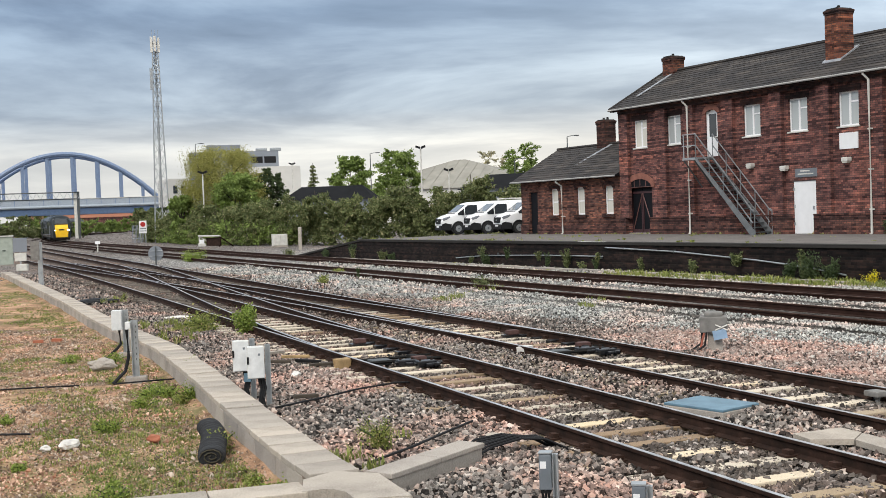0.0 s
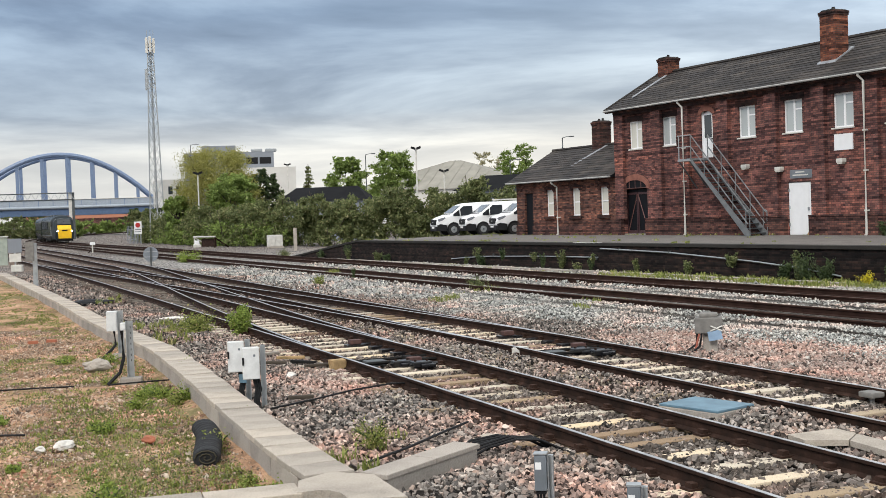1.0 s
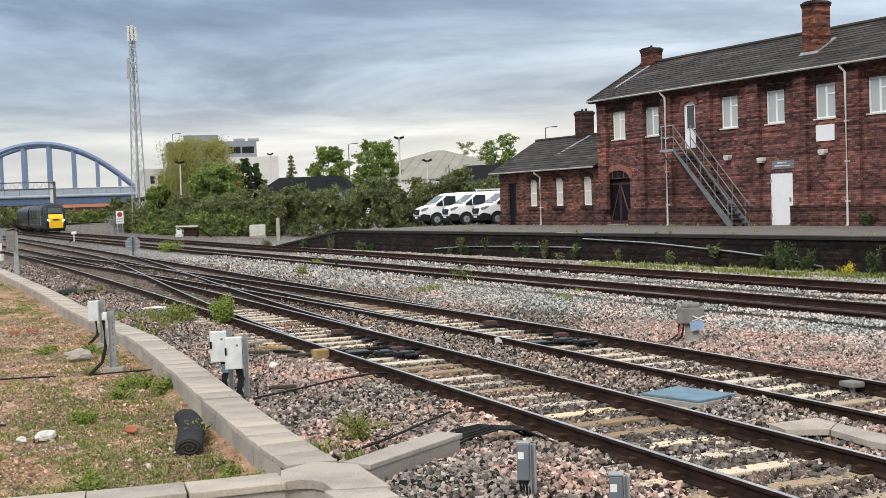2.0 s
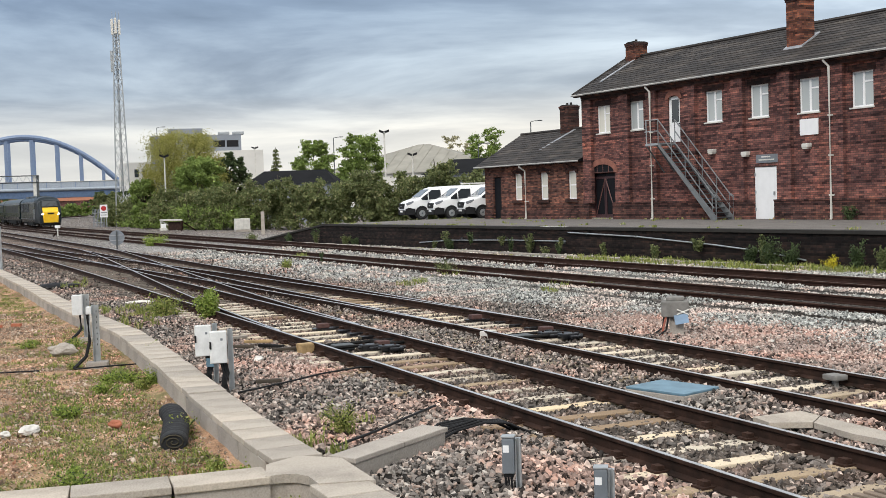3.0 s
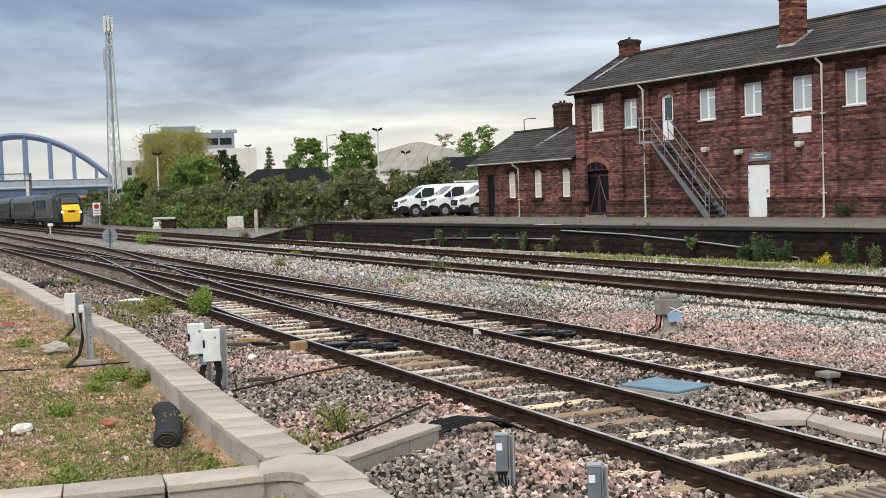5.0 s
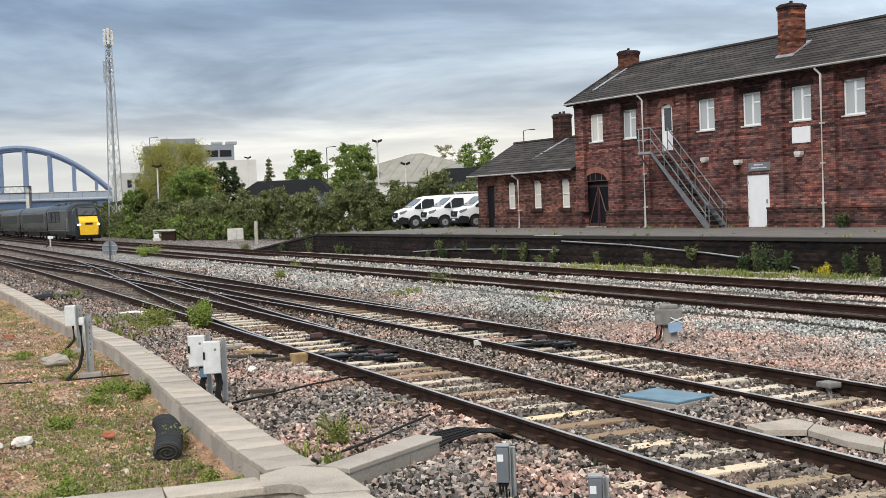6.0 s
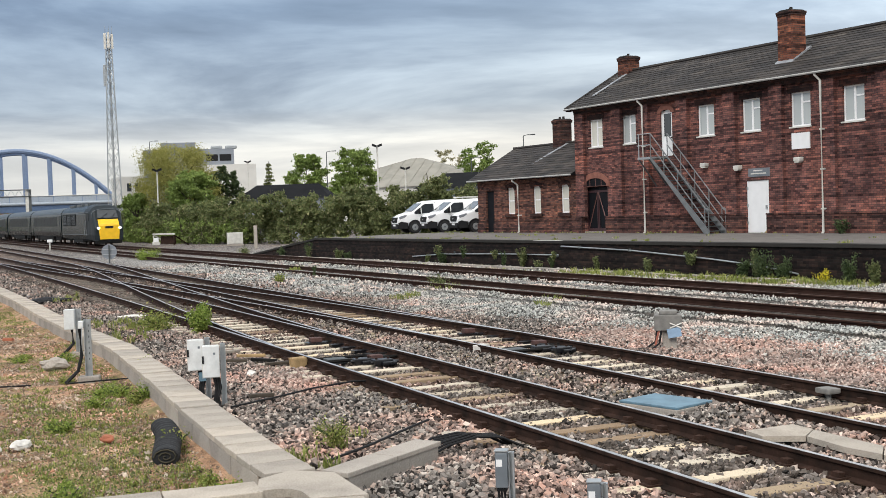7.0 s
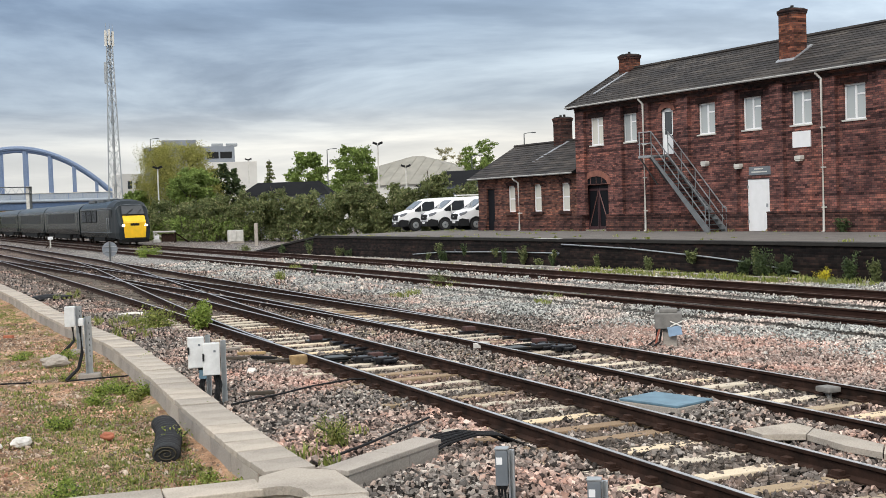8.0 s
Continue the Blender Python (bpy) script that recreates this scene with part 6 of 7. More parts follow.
def loose_cable(pts, label, r=0.014):
    ob = part("loose_cable", tubes([[(x, y, z) for x, y, z in pts]], r, 6), BLACK, None)
    return tagged(ob, label, "cable", "loose cables")


loose_cable([(-8.2, 18.4, -0.25), (-7.2, 18.5, -0.22), (-6.4, 18.8, -0.24), (-5.9, 19.0, -0.26)], "black cable lying on the sand")
loose_cable([(-5.3, 18.9, -0.24), (-4.7, 19.0, -0.22), (-4.2, 19.3, -0.24)], "black cable at the post's foot")
loose_cable([(-6.8, 14.4, -0.25), (-5.8, 14.6, -0.23), (-5.2, 14.7, -0.26)], "black cable lying on the sand")
loose_cable([(-2.2, 15.2, -0.12), (-1.7, 15.7, -0.1), (-1.2, 16.4, -0.09), (-0.7, 16.8, -0.08), (-0.3, 16.9, -0.1)], "thin black cable over the ballast")
loose_cable([(-0.75, 11.6, -0.11), (-0.35, 12.2, -0.09), (0.05, 13.0, -0.08), (0.3, 13.6, -0.1)], "black rubber hose over the ballast", 0.014)
slung = thing("slung_pipe", facing(0, N_EDGE), "pale grey pipe sloping down the sooty platform wall", "conduit")
part("pipe", tubes([[(-37.7, -0.07, 0.72), (-33.5, -0.07, 0.62), (-29.4, -0.07, 0.40), (-27.1, -0.07, 0.23), (-25.5, -0.07, 0.02)]], 0.026, 6), GALV, slung)
for x, z in ((-36.5, 0.69), (-33.5, 0.62), (-30.5, 0.46)):
    part("hook", boxes((x - 0.02, x + 0.02, -0.10, -0.002, z - 0.05, z + 0.06)), GALV_DARK, slung)

# low concrete kerb between the last track and the platform wall
kerb = thing("low_kerb", ORIGIN, "low weathered concrete cable route along the platform's foot", "cable trough", kind="structure")
for k in range(50):
    p = site(24.0 + 1.0 * k, 26.0 + 0.02 * math.sin(k))
    part("kerb_slab", boxes((-0.49, 0.49, -0.12, 0.12, -0.25, -0.10 + 0.008 * (k % 3)), bevel=0.012), CONCRETE, kerb, "", pose(p.x, p.y, 0, 0, 0, YAW_B + 90))

grate = thing("walk_grating", pose(3.80, 8.62, -0.15, 0, 0, 22.5), "rusty slatted timber walkway panel between the rails", "grating")
for k in range(9):
    x = -0.44 + 0.11 * k
    part("slat", boxes((x - 0.032, x + 0.032, -0.75, 0.45, 0.035, 0.075), bevel=0.008), WALKWOOD, grate)
for y in (-0.7, -0.15, 0.40):
    part("bearer", boxes((-0.48, 0.48, y - 0.04, y + 0.04, -0.04, 0.034)), BARK, grate)


# ---- vegetation ----
def leaves_mesh(name, centers, size, rng, up=0.3):
    """Many small folded leaves (two triangles each) at the given centres."""
    n = len(centers)
    d = rng.normal(size=(n, 3))
    d /= np.linalg.norm(d, axis=1, keepdims=True) + 1e-9
    e = rng.normal(size=(n, 3))
    e -= d * (e * d).sum(1, keepdims=True)
    e /= np.linalg.norm(e, axis=1, keepdims=True) + 1e-9
    sz = size * rng.uniform(0.6, 1.35, (n, 1))
    nrm = np.cross(d, e)
    a, c = centers - d * sz, centers + d * sz
    b, g = centers + e * sz * 0.55 + nrm * sz * 0.18, centers - e * sz * 0.55 + nrm * sz * 0.18
    verts = np.stack([a, b, c, g], 1).reshape(-1, 3)
    i = np.arange(n)[:, None] * 4
    return tri_mesh(name, verts, i + np.array([[0, 1, 2, 3]]))


def blob_points(rng, n, c, r, shell=0.5):
    """A loose tuft of points, dense at the heart and fraying outwards along a few twigs."""
    k = max(3, n // 40)
    d = rng.normal(size=(k, 3))
    d /= np.linalg.norm(d, axis=1, keepdims=True)
    d[:, 2] = d[:, 2] * 0.8 + 0.15
    pick = rng.integers(0, k, n)
    along = rng.uniform(0.15, 1.12, (n, 1))
    return np.asarray(c) + (d[pick] * along + rng.normal(0, 0.16, (n, 3))) * np.asarray(r)


def limbs(rng, h, spread, trunk, count):
    bm = bmesh.new()
    tube(bm, [(0, 0, -0.3), (0.1, 0.05, h * 0.25), (0, 0, h * 0.5)], trunk, 8, trunk * 0.6)
    ends = []
    for k in range(count):
        a = 2 * math.pi * k / count + rng.uniform(-0.4, 0.4)
        z0 = h * rng.uniform(0.22, 0.5)
        e = (math.cos(a) * spread * rng.uniform(0.5, 0.9), math.sin(a) * spread * rng.uniform(0.5, 0.9), h * rng.uniform(0.55, 0.92))
        tube(bm, [(0, 0, z0), (e[0] * 0.45, e[1] * 0.45, z0 + (e[2] - z0) * 0.6), e], trunk * 0.4, 5, trunk * 0.08)
        ends.append(e)
    return bm, ends


def tree(x, y, h, spread, leaf, label, seed, n=5000, size=0.16, base=0.25, clumps=26, droop=0.0, trunk=0.22, flat=1.0):
    rng = np.random.default_rng(seed)
    t = thing("tree", pose(x, y, 0), label, "tree", "trees behind the hedge")
    bm, ends = limbs(rng, h, spread, trunk, 9)
    part("trunk", bm, BARK, t)
    pts, core = [], []
    for k in range(clumps):
        if k < len(ends):
            c = np.array(ends[k])
        else:
            a = rng.uniform(0, 2 * math.pi)
            zz = rng.uniform(base, 0.95)
            lim = spread * math.sqrt(max(0.05, 1 - ((zz - 0.5) / 0.52) ** 2)) * flat
            q = lim * math.sqrt(rng.uniform(0.1, 1)) * 0.85
            c = np.array([math.cos(a) * q, math.sin(a) * q, h * zz])
        r = spread * rng.uniform(0.16, 0.30)
        p = blob_points(rng, n // clumps, c, (r, r, r * rng.uniform(0.6, 0.9)))
        core.append(c + rng.normal(0, 0.4, (max(3, n // clumps // 8), 3)) * r)
        if droop:
            p[:, 2] -= droop * rng.uniform(0, 1, len(p)) ** 2 * (np.hypot(p[:, 0], p[:, 1]) / spread)
        pts.append(p)
    pts = np.concatenate(pts)
    pts = pts[(pts[:, 2] < h) & (pts[:, 2] > h * base * 0.5)]
    part_of("crown", leaves_mesh("crown", pts, size, rng), leaf, t, "uneven leafy crown")
    q = np.concatenate(core)
    part_of("inner_crown", leaves_mesh("inner_crown", q[q[:, 2] < h * 0.93], size * 1.45, rng), leaf, t)
    return t


def conifer(x, y, h, r, seed):
    rng = np.random.default_rng(seed)
    t = thing("conifer_tree", pose(x, y, 0), "slim blue-green conifer behind the roofs", "tree")
    part("trunk", tube(bmesh.new(), [(0, 0, -0.3), (0, 0, h)], 0.2, 6, 0.03), BARK, t)
    pts = []
    for k in range(16):
        z = h * (0.15 + 0.85 * k / 16)
        w = r * (1 - k / 17)
        for j in range(9):
            a = rng.uniform(0, 6.28)
            s = rng.uniform(0.1, 1, (40, 1)) * w
            pts.append(np.c_[np.cos(a) * s, np.sin(a) * s, z - 0.25 * s] + rng.normal(0, 0.10, (40, 3)))
    part_of("crown", leaves_mesh("crown", np.concatenate(pts), 0.12, rng), LEAF_HEDGE, t)


tree(-24.3, 133.5, 10.7, 5.4, LEAF_WILLOW, "broad willow in yellow-green spring leaf behind the hedge", 1, 64000, 0.075, 0.12, 300, 2.4, 0.35)
tree(-21.8, 127.5, 7.4, 3.0, LEAF_GREEN, "bright green young tree before the willow", 2, 22000, 0.125, 0.15, 110)
tree(-19.6, 137.0, 8.2, 2.2, LEAF_DARK, "dark green tree beside the willow", 3, 14000, 0.135, 0.15, 80)
tree(-28.4, 131.0, 5.2, 1.8, LEAF_GREEN, "dull green shrubby tree by the mast", 13, 14000, 0.135, 0.1, 80)
tree(-11.7, 159.6, 10.4, 3.0, LEAF_GREEN, "round green tree behind the low roof", 4, 20000, 0.135, 0.25, 110)
tree(-5.0, 149.9, 10.5, 3.1, LEAF_GREEN, "tall green tree behind the low roof", 5, 22000, 0.135, 0.2, 110)
tree(12.0, 169.6, 12.0, 3.0, LEAF_GREEN, "loose-leaved green tree beyond the pale hall", 6, 10000, 0.13, 0.3, 60)
tree(9.2, 199.8, 13.0, 3.4, LEAF_PALE, "pale tree in early leaf beyond the hall", 7, 3500, 0.13, 0.3, 26)
tree(17.5, 175.0, 9.3, 2.0, LEAF_PALE, "pale thin tree beyond the station wing", 8, 2000, 0.13, 0.3, 16)
conifer(-19.9, 189.0, 10.8, 2.3, 9)
# trees and scrub round the bridge
for k, (x, y, h, r, lf) in enumerate(((-103, 262, 6.0, 4.0, LEAF_GREEN), (-96, 270, 5.0, 3.0, LEAF_HEDGE), (-104, 300, 7, 5, LEAF_HEDGE), (-62, 268, 5.5, 3.4, LEAF_DARK), (-58, 262, 6.0, 4.0, LEAF_GREEN), (-64, 262, 4.5, 2.6, LEAF_GREEN), (-70, 232, 3.0, 2.0, LEAF_GREEN), (-52, 215, 5.0, 4.0, LEAF_DARK), (-47, 190, 4.6, 3.6, LEAF_HEDGE), (-112, 330, 8, 6, LEAF_GREEN), (-88, 380, 6, 6, LEAF_HEDGE), (-120, 300, 8, 6, LEAF_GREEN))):
    tree(x, y, h, r, lf, "scrubby green tree near the arch bridge", 40 + k, 2600, 0.22, 0.05, 20, trunk=0.15)


def hedge(name, course, width, height, n, leaf, label, seed, size=0.13):
    """A long uneven bank of brambles: stems inside and many leaves, in humps of different size."""
    rng = np.random.default_rng(seed)
    course = np.asarray(course, float)
    s = np.concatenate([[0], np.cumsum(np.hypot(*np.diff(course, axis=0).T))])
    m = int(s[-1] * 10.0)
    pts, stems, core = [], [], []
    for k in range(m):
        q = rng.uniform(0, s[-1])
        cx, cy = np.interp(q, s, course[:, 0]), np.interp(q, s, course[:, 1])
        hh = np.interp(q, s, height)
        off = rng.uniform(-1, 1)
        zc = hh * rng.uniform(0.06, 0.9) * (1 - 0.3 * off * off)
        r = rng.uniform(0.45, 1.0)
        c = np.array([cx + off * width * 0.62, cy + off * width * 0.8, zc])
        pts.append(blob_points(rng, n // m, c, (r, r, r * 0.75), 0.55))
        core.append(c + rng.normal(0, 0.3, (max(2, n // m // 3), 3)) * r)
        if k % 12 == 0:
            stems.append([(c[0], c[1], -0.2), (c[0] + rng.uniform(-0.4, 0.4), c[1], zc * 0.6), (c[0] + rng.uniform(-0.8, 0.8), c[1], zc + r * 0.9)])
    p = np.concatenate(pts)
    p = p[p[:, 2] > -0.15]
    h = thing(name, ORIGIN, label, "hedge", kind="stuff")
    part("stalk", tubes(stems, 0.03, 4), BARK, h)
    part_of("foliage", leaves_mesh("foliage", p, size, rng), leaf, h)
    q = np.concatenate(core)
    q[:, 2] = np.maximum(q[:, 2] - 0.15, -0.1)
    part_of("inner_foliage", leaves_mesh("inner_foliage", q, size * 1.5, rng), leaf, h)
    return h


hedge("hedge", [(-39, 158), (-33.5, 146.2), (-24.5, 125), (-16.5, 111.5), (-10, 104.2), (-4.6, 98.5), (0.5, 94), (6.5, 88), (14, 82)], 1.9, [3.2, 3.4, 4.1, 4.3, 4.5, 4.7, 5.1, 4.9, 4.5], 195000, LEAF_HEDGE, "long untrimmed hedge of brambles and shrubs behind the platform", 21, 0.10)
hedge("hedge", [(-36, 152), (-28, 131), (-20, 115.5), (-13, 106)], 1.2, [1.6, 2.0, 2.4, 2.0], 20000, LEAF_GREEN, "fresh green shrubs at the foot of the hedge", 22, 0.11)

hedge("far_scrub", [(-150, 318), (-120, 322), (-104, 326), (-92, 330), (-80, 338), (-66, 330), (-55, 318)], 2.2, [5.6, 5.0, 4.3, 3.9, 3.5, 3.9, 5.2], 24000, LEAF_GREEN, "green scrub along the line beyond the bridge", 23, 0.3)
hedge("far_scrub", [(-100, 232), (-92, 238), (-86, 246), (-80, 262)], 1.6, [2.4, 2.8, 2.4, 2.0], 7000, LEAF_HEDGE, "dull scrub beside the line before the bridge", 24, 0.22)


def weeds(name, spots, label, seed, leaf=GRASS, kind="", blade=0.012):
    """Tufts of blades: spots are (x, y, z, radius, height, count)."""
    rng = np.random.default_rng(seed)
    V, F, base = [], [], 0
    for x, y, z, r, h, n in spots:
        a, q = rng.uniform(0, 2 * math.pi, n), r * np.sqrt(rng.uniform(0, 1, n))
        p0 = np.c_[x + np.cos(a) * q, y + np.sin(a) * q, np.full(n, z)]
        b = rng.uniform(0, 2 * math.pi, n)
        lean = h * rng.uniform(0.15, 0.75, n)
        hh = h * rng.uniform(0.45, 1.1, n)
        w = blade * rng.uniform(0.6, 1.6, n)
        side = np.c_[-np.sin(b), np.cos(b), np.zeros(n)] * w[:, None]
        mid = p0 + np.c_[np.cos(b) * lean * 0.35, np.sin(b) * lean * 0.35, hh * 0.65]
        tip = p0 + np.c_[np.cos(b) * lean, np.sin(b) * lean, hh]
        v = np.stack([p0 - side * 0.6, p0 + side * 0.6, mid + side, mid - side, tip], 1).reshape(-1, 3)
        V.append(v)
        i = base + np.arange(n)[:, None] * 5
        F.append(np.concatenate([i + [[0, 1, 2]], i + [[0, 2, 3]], i + [[3, 2, 4]]]))
        base += n * 5
    ob = part_of(name, tri_mesh(name, np.concatenate(V), np.concatenate(F)), leaf)
    return tagged(ob, label, "weeds", kind=kind)


def leafy_plant(name, x, y, z, r, h, n, size, label, seed, leaf=LEAF_GREEN):
    rng = np.random.default_rng(seed)
    p = thing(name, pose(x, y, z), label, "plant", "weeds in the yard")
    st, pts = [], []
    for k in range(9):
        a, q = rng.uniform(0, 6.28), r * rng.uniform(0.2, 0.9)
        top = (math.cos(a) * q, math.sin(a) * q, h * rng.uniform(0.5, 1))
        st.append([(0, 0, -0.03), (top[0] * 0.4, top[1] * 0.4, top[2] * 0.6), top])
        u = rng.uniform(0.15, 1, (n // 9, 1))
        pts.append(np.asarray(top) * u + rng.normal(0, r * 0.16, (n // 9, 3)))
    P = np.concatenate(pts)
    P[:, 2] = np.maximum(P[:, 2], 0.0)
    tagged(part("stalk", tubes(st, 0.008, 4), LEAF_DARK, p), kind="stuff")
    part_of("leaves", leaves_mesh("leaves", P, size, rng), leaf, p)


leafy_plant("bush", -4.22, 25.5, -0.16, 0.40, 0.62, 2200, 0.032, "leafy green weed growing beside the rail", 31, WEED)
leafy_plant("bush", -5.4, 26.8, -0.16, 0.7, 0.32, 1400, 0.03, "low leafy weeds beside the rail", 32, GRASS)
leafy_plant("weed_clump", -0.72, 12.4, -0.12, 0.26, 0.30, 1500, 0.012, "yellow-green weed between trough and ballast", 33, GRASS)
leafy_plant("weed_clump", -2.36, 14.5, -0.27, 0.24, 0.22, 900, 0.018, "fresh green weed beside the fabric roll", 34, WEED)
leafy_plant("weed_clump", -3.7, 17.0, -0.27, 0.3, 0.2, 900, 0.018, "fresh green weed at the trough's foot", 35, WEED)
leafy_plant("weed_clump", -4.3, 19.6, -0.27, 0.35, 0.26, 900, 0.02, "fresh green weed at the trough's foot", 36, WEED)
leafy_plant("weed_clump", -15.5, 73.8, -0.17, 1.0, 0.5, 1400, 0.05, "low green bush between the tracks", 37, WEED)
leafy_plant("weed_clump", 1.25, 37.2, -0.17, 0.45, 0.4, 600, 0.03, "grey-green weed in the ballast", 38, LEAF_HEDGE)
leafy_plant("weed_clump", -4.36, 44.1, -0.17, 0.4, 0.28, 600, 0.03, "yellow-green weed in the ballast", 39, GRASS)
leafy_plant("weed_clump", -3.2, 45.5, -0.17, 0.13, 0.5, 250, 0.03, "thin dark weed in the ballast", 40, LEAF_DARK)
for k, (u, n, z, r, h) in enumerate(((40.1, 26.5, -0.15, 0.30, 1.05), (46.5, 26.5, -0.15, 0.35, 0.6), (35.1, 26.5, -0.15, 0.22, 0.6), (26.4, 26.3, -0.15, 0.55, 1.0), (32.1, 26.4, -0.15, 0.25, 0.6), (25.7, 26.3, -0.15, 0.45, 0.85), (30.1, 26.55, 0.2, 0.30, 0.55), (23.1, 26.2, -0.15, 0.35, 1.05), (22.3, 26.3, -0.15, 0.3, 0.8), (27.4, 26.4, -0.15, 0.3, 0.6), (58.0, 26.5, -0.15, 0.4, 0.7), (66, 26.5, -0.15, 0.5, 0.6), (72, 26.4, -0.15, 0.7, 0.5))):
    p = site(u, n)
    leafy_plant("wall_weed", p.x, p.y, z, r * 0.85, h * 0.85, 700, 0.04, "leafy weed growing up the platform wall", 60 + k, LEAF_DARK if k % 2 else LEAF_HEDGE)
rw = random.Random(12)
for k in range(18):
    p = site(rw.uniform(24, 62), 26.55 - rw.uniform(0, 0.25))
    leafy_plant("wall_weed", p.x, p.y, rw.choice((-0.17, -0.15, 0.15)), rw.uniform(0.15, 0.35), rw.uniform(0.25, 0.7), 300, 0.035, "small dull weed at the foot of the platform wall", 90 + k, LEAF_DARK if k % 2 else LEAF_HEDGE)
p = site(23.8, 26.0)
leafy_plant("ragwort", p.x, p.y, -0.17, 0.35, 0.4, 420, 0.03, "yellow-flowered weed beside the platform track", 80, FLOWER)
p = site(30.6, 34.3)
leafy_plant("wall_weed", p.x, p.y, Z_PLAT, 0.35, 0.55, 350, 0.05, "dark weed against the brick wall", 81, LEAF_DARK)

rp = random.Random(77)
for k in range(34):
    y = 9.5 + 18 * rp.random() ** 1.3
    x = float(trough_x(y)) - 0.45 - (rp.random() ** 1.6) * (0.28 * y)
    r = rp.uniform(0.12, 0.30)
    leafy_plant("weed_clump", x, y, waste_height(x, y) - 0.01, r, r * rp.uniform(0.5, 0.9), 620, 0.017, "fresh green weed clump on the sandy ground", 200 + k, WEED if k % 3 else GRASS)

# scattered weeds over the made ground and along the platform's foot
rng = np.random.default_rng(5)
spots = []
for k in range(11500):
    y = 7.5 + 40 * rng.uniform() ** 1.5
    x = float(trough_x(y)) - 0.35 - rng.uniform(0, 0.36 * y + 1)
    green = noise.noise((x * 0.55, y * 0.55, 3.0)) + 0.5 * noise.noise((x * 1.7, y * 1.7, 8.0)) + max(0, 0.62 - 0.24 * (float(trough_x(y)) - x))
    if green < 0.10:
        continue
    spots.append((x, y, waste_height(x, y) - 0.01, rng.uniform(0.03, 0.14), rng.uniform(0.025, 0.085), int(rng.uniform(6, 18))))
weeds("ground_weeds", spots, "short patchy weeds and moss on the sandy ground", 6, GRASS, "stuff", 0.006)
pts = []
for x, y, z, r, h, n in spots:
    pts.append(np.c_[rng.normal(x, r * 1.3, n), rng.normal(y, r * 1.3, n), z + rng.uniform(0.005, 0.04, n)])
ob = part_of("ground_moss", leaves_mesh("ground_moss", np.concatenate(pts), 0.016, rng), LEAF_HEDGE)
tagged(ob, "low moss and creeping leaves on the sandy ground", "weeds", kind="stuff")
spots = []
for k in range(260):
    u = rng.uniform(25, 50) if k % 4 == 0 else rng.uniform(22, 36)
    p = site(u, rng.uniform(25.1, 26.6))
    spots.append((p.x, p.y, -0.18, rng.uniform(0.1, 0.3), rng.uniform(0.06, 0.22) * (1.0 if u < 36 else 0.5), 22))
weeds("track_side_grass", spots, "rough grass between the last track and the platform wall", 7, GRASS, "stuff", 0.012)
spots = []
for x0, y0 in ((0.15, 33.5), (3.85, 29.8), (-4.3, 52.3), (-6.6, 28.4), (-7.4, 27.4), (-6.0, 27.2), (-10.5, 38), (1.6, 36.2), (-0.7, 12.1), (-5.6, 24.6)):
    for k in range(9):
        spots.append((x0 + rng.normal(0, 0.35), y0 + rng.normal(0, 0.5), -0.16, 0.12, rng.uniform(0.08, 0.22), 22))
weeds("ballast_weeds", spots, "sparse yellowish weeds in the ballast", 8, GRASS, "stuff", 0.008)

spots = []
rng = np.random.default_rng(15)
for k in range(120):
    edge = k % 3
    p = site(rng.uniform(24, 62), N_FACE - 0.12 - rng.uniform(0, 0.25) if edge == 0 else N_EDGE + rng.uniform(0.3, 0.8) if edge == 1 else rng.uniform(N_EDGE + 1, N_FACE - 0.5))
    spots.append((p.x, p.y, Z_PLAT - 0.005, rng.uniform(0.05, 0.2), rng.uniform(0.03, 0.14), 14))
weeds("platform_grass", spots, "thin grass tufts in the cracks of the platform", 16, GRASS, "stuff", 0.010)

# ---- sleepers and fastenings ----
def box_mesh(name, mat, *b, bevel=0.0):
    bm = boxes(*b, bevel=bevel)
    me = bpy.data.meshes.new(name)
    bm.to_mesh(me), bm.free(), me.materials.append(mat)
    return me


SLEEPERS = [box_mesh("sleeper", SLEEPER, (-1.28 + d, 1.28 + d, -0.10, 0.10, -0.32, -0.150), bevel=0.012) for d in (-0.03, 0.0, 0.04)]
SLEEPERS_OILY = [box_mesh("sleeper", SLEEPER_OILY, (-1.28 + d, 1.28 + d, -0.10, 0.10, -0.32, -0.150), bevel=0.012) for d in (-0.03, 0.0, 0.04)]
CLIP = box_mesh("rail_chair", RUST, (-0.17, 0.17, -0.075, 0.075, -0.149, -0.128), (-0.13, -0.06, -0.05, 0.05, -0.128, -0.085), (0.06, 0.13, -0.05, 0.05, -0.128, -0.085))
rs = random.Random(4)
for tr, f, y_end in ((track_a, line_a, 62.0), (track_b, line_b, 62.0)):
    y = 5.0
    while y < y_end:
        p, q = run(f, [y, y + 0.1])
        turn = math.degrees(math.atan2(q.y - p.y, q.x - p.x)) - 90
        sl = part_of("sleeper", (SLEEPERS if y < 27 + rs.uniform(0, 7) else SLEEPERS_OILY)[rs.randrange(3)], None, tr, "", pose(p.x, p.y, rs.uniform(-0.012, 0.006), 0, 0, turn + rs.uniform(-1.2, 1.2)))
        if y < 34:
            for off in (-GAUGE / 2, GAUGE / 2):
                c = run(f, [y], off)[0]
                part_of("rail_chair", CLIP, None, tr, "", pose(c.x, c.y, 0, 0, 0, turn))
        y += 0.66 * math.cos(radians(22.5))

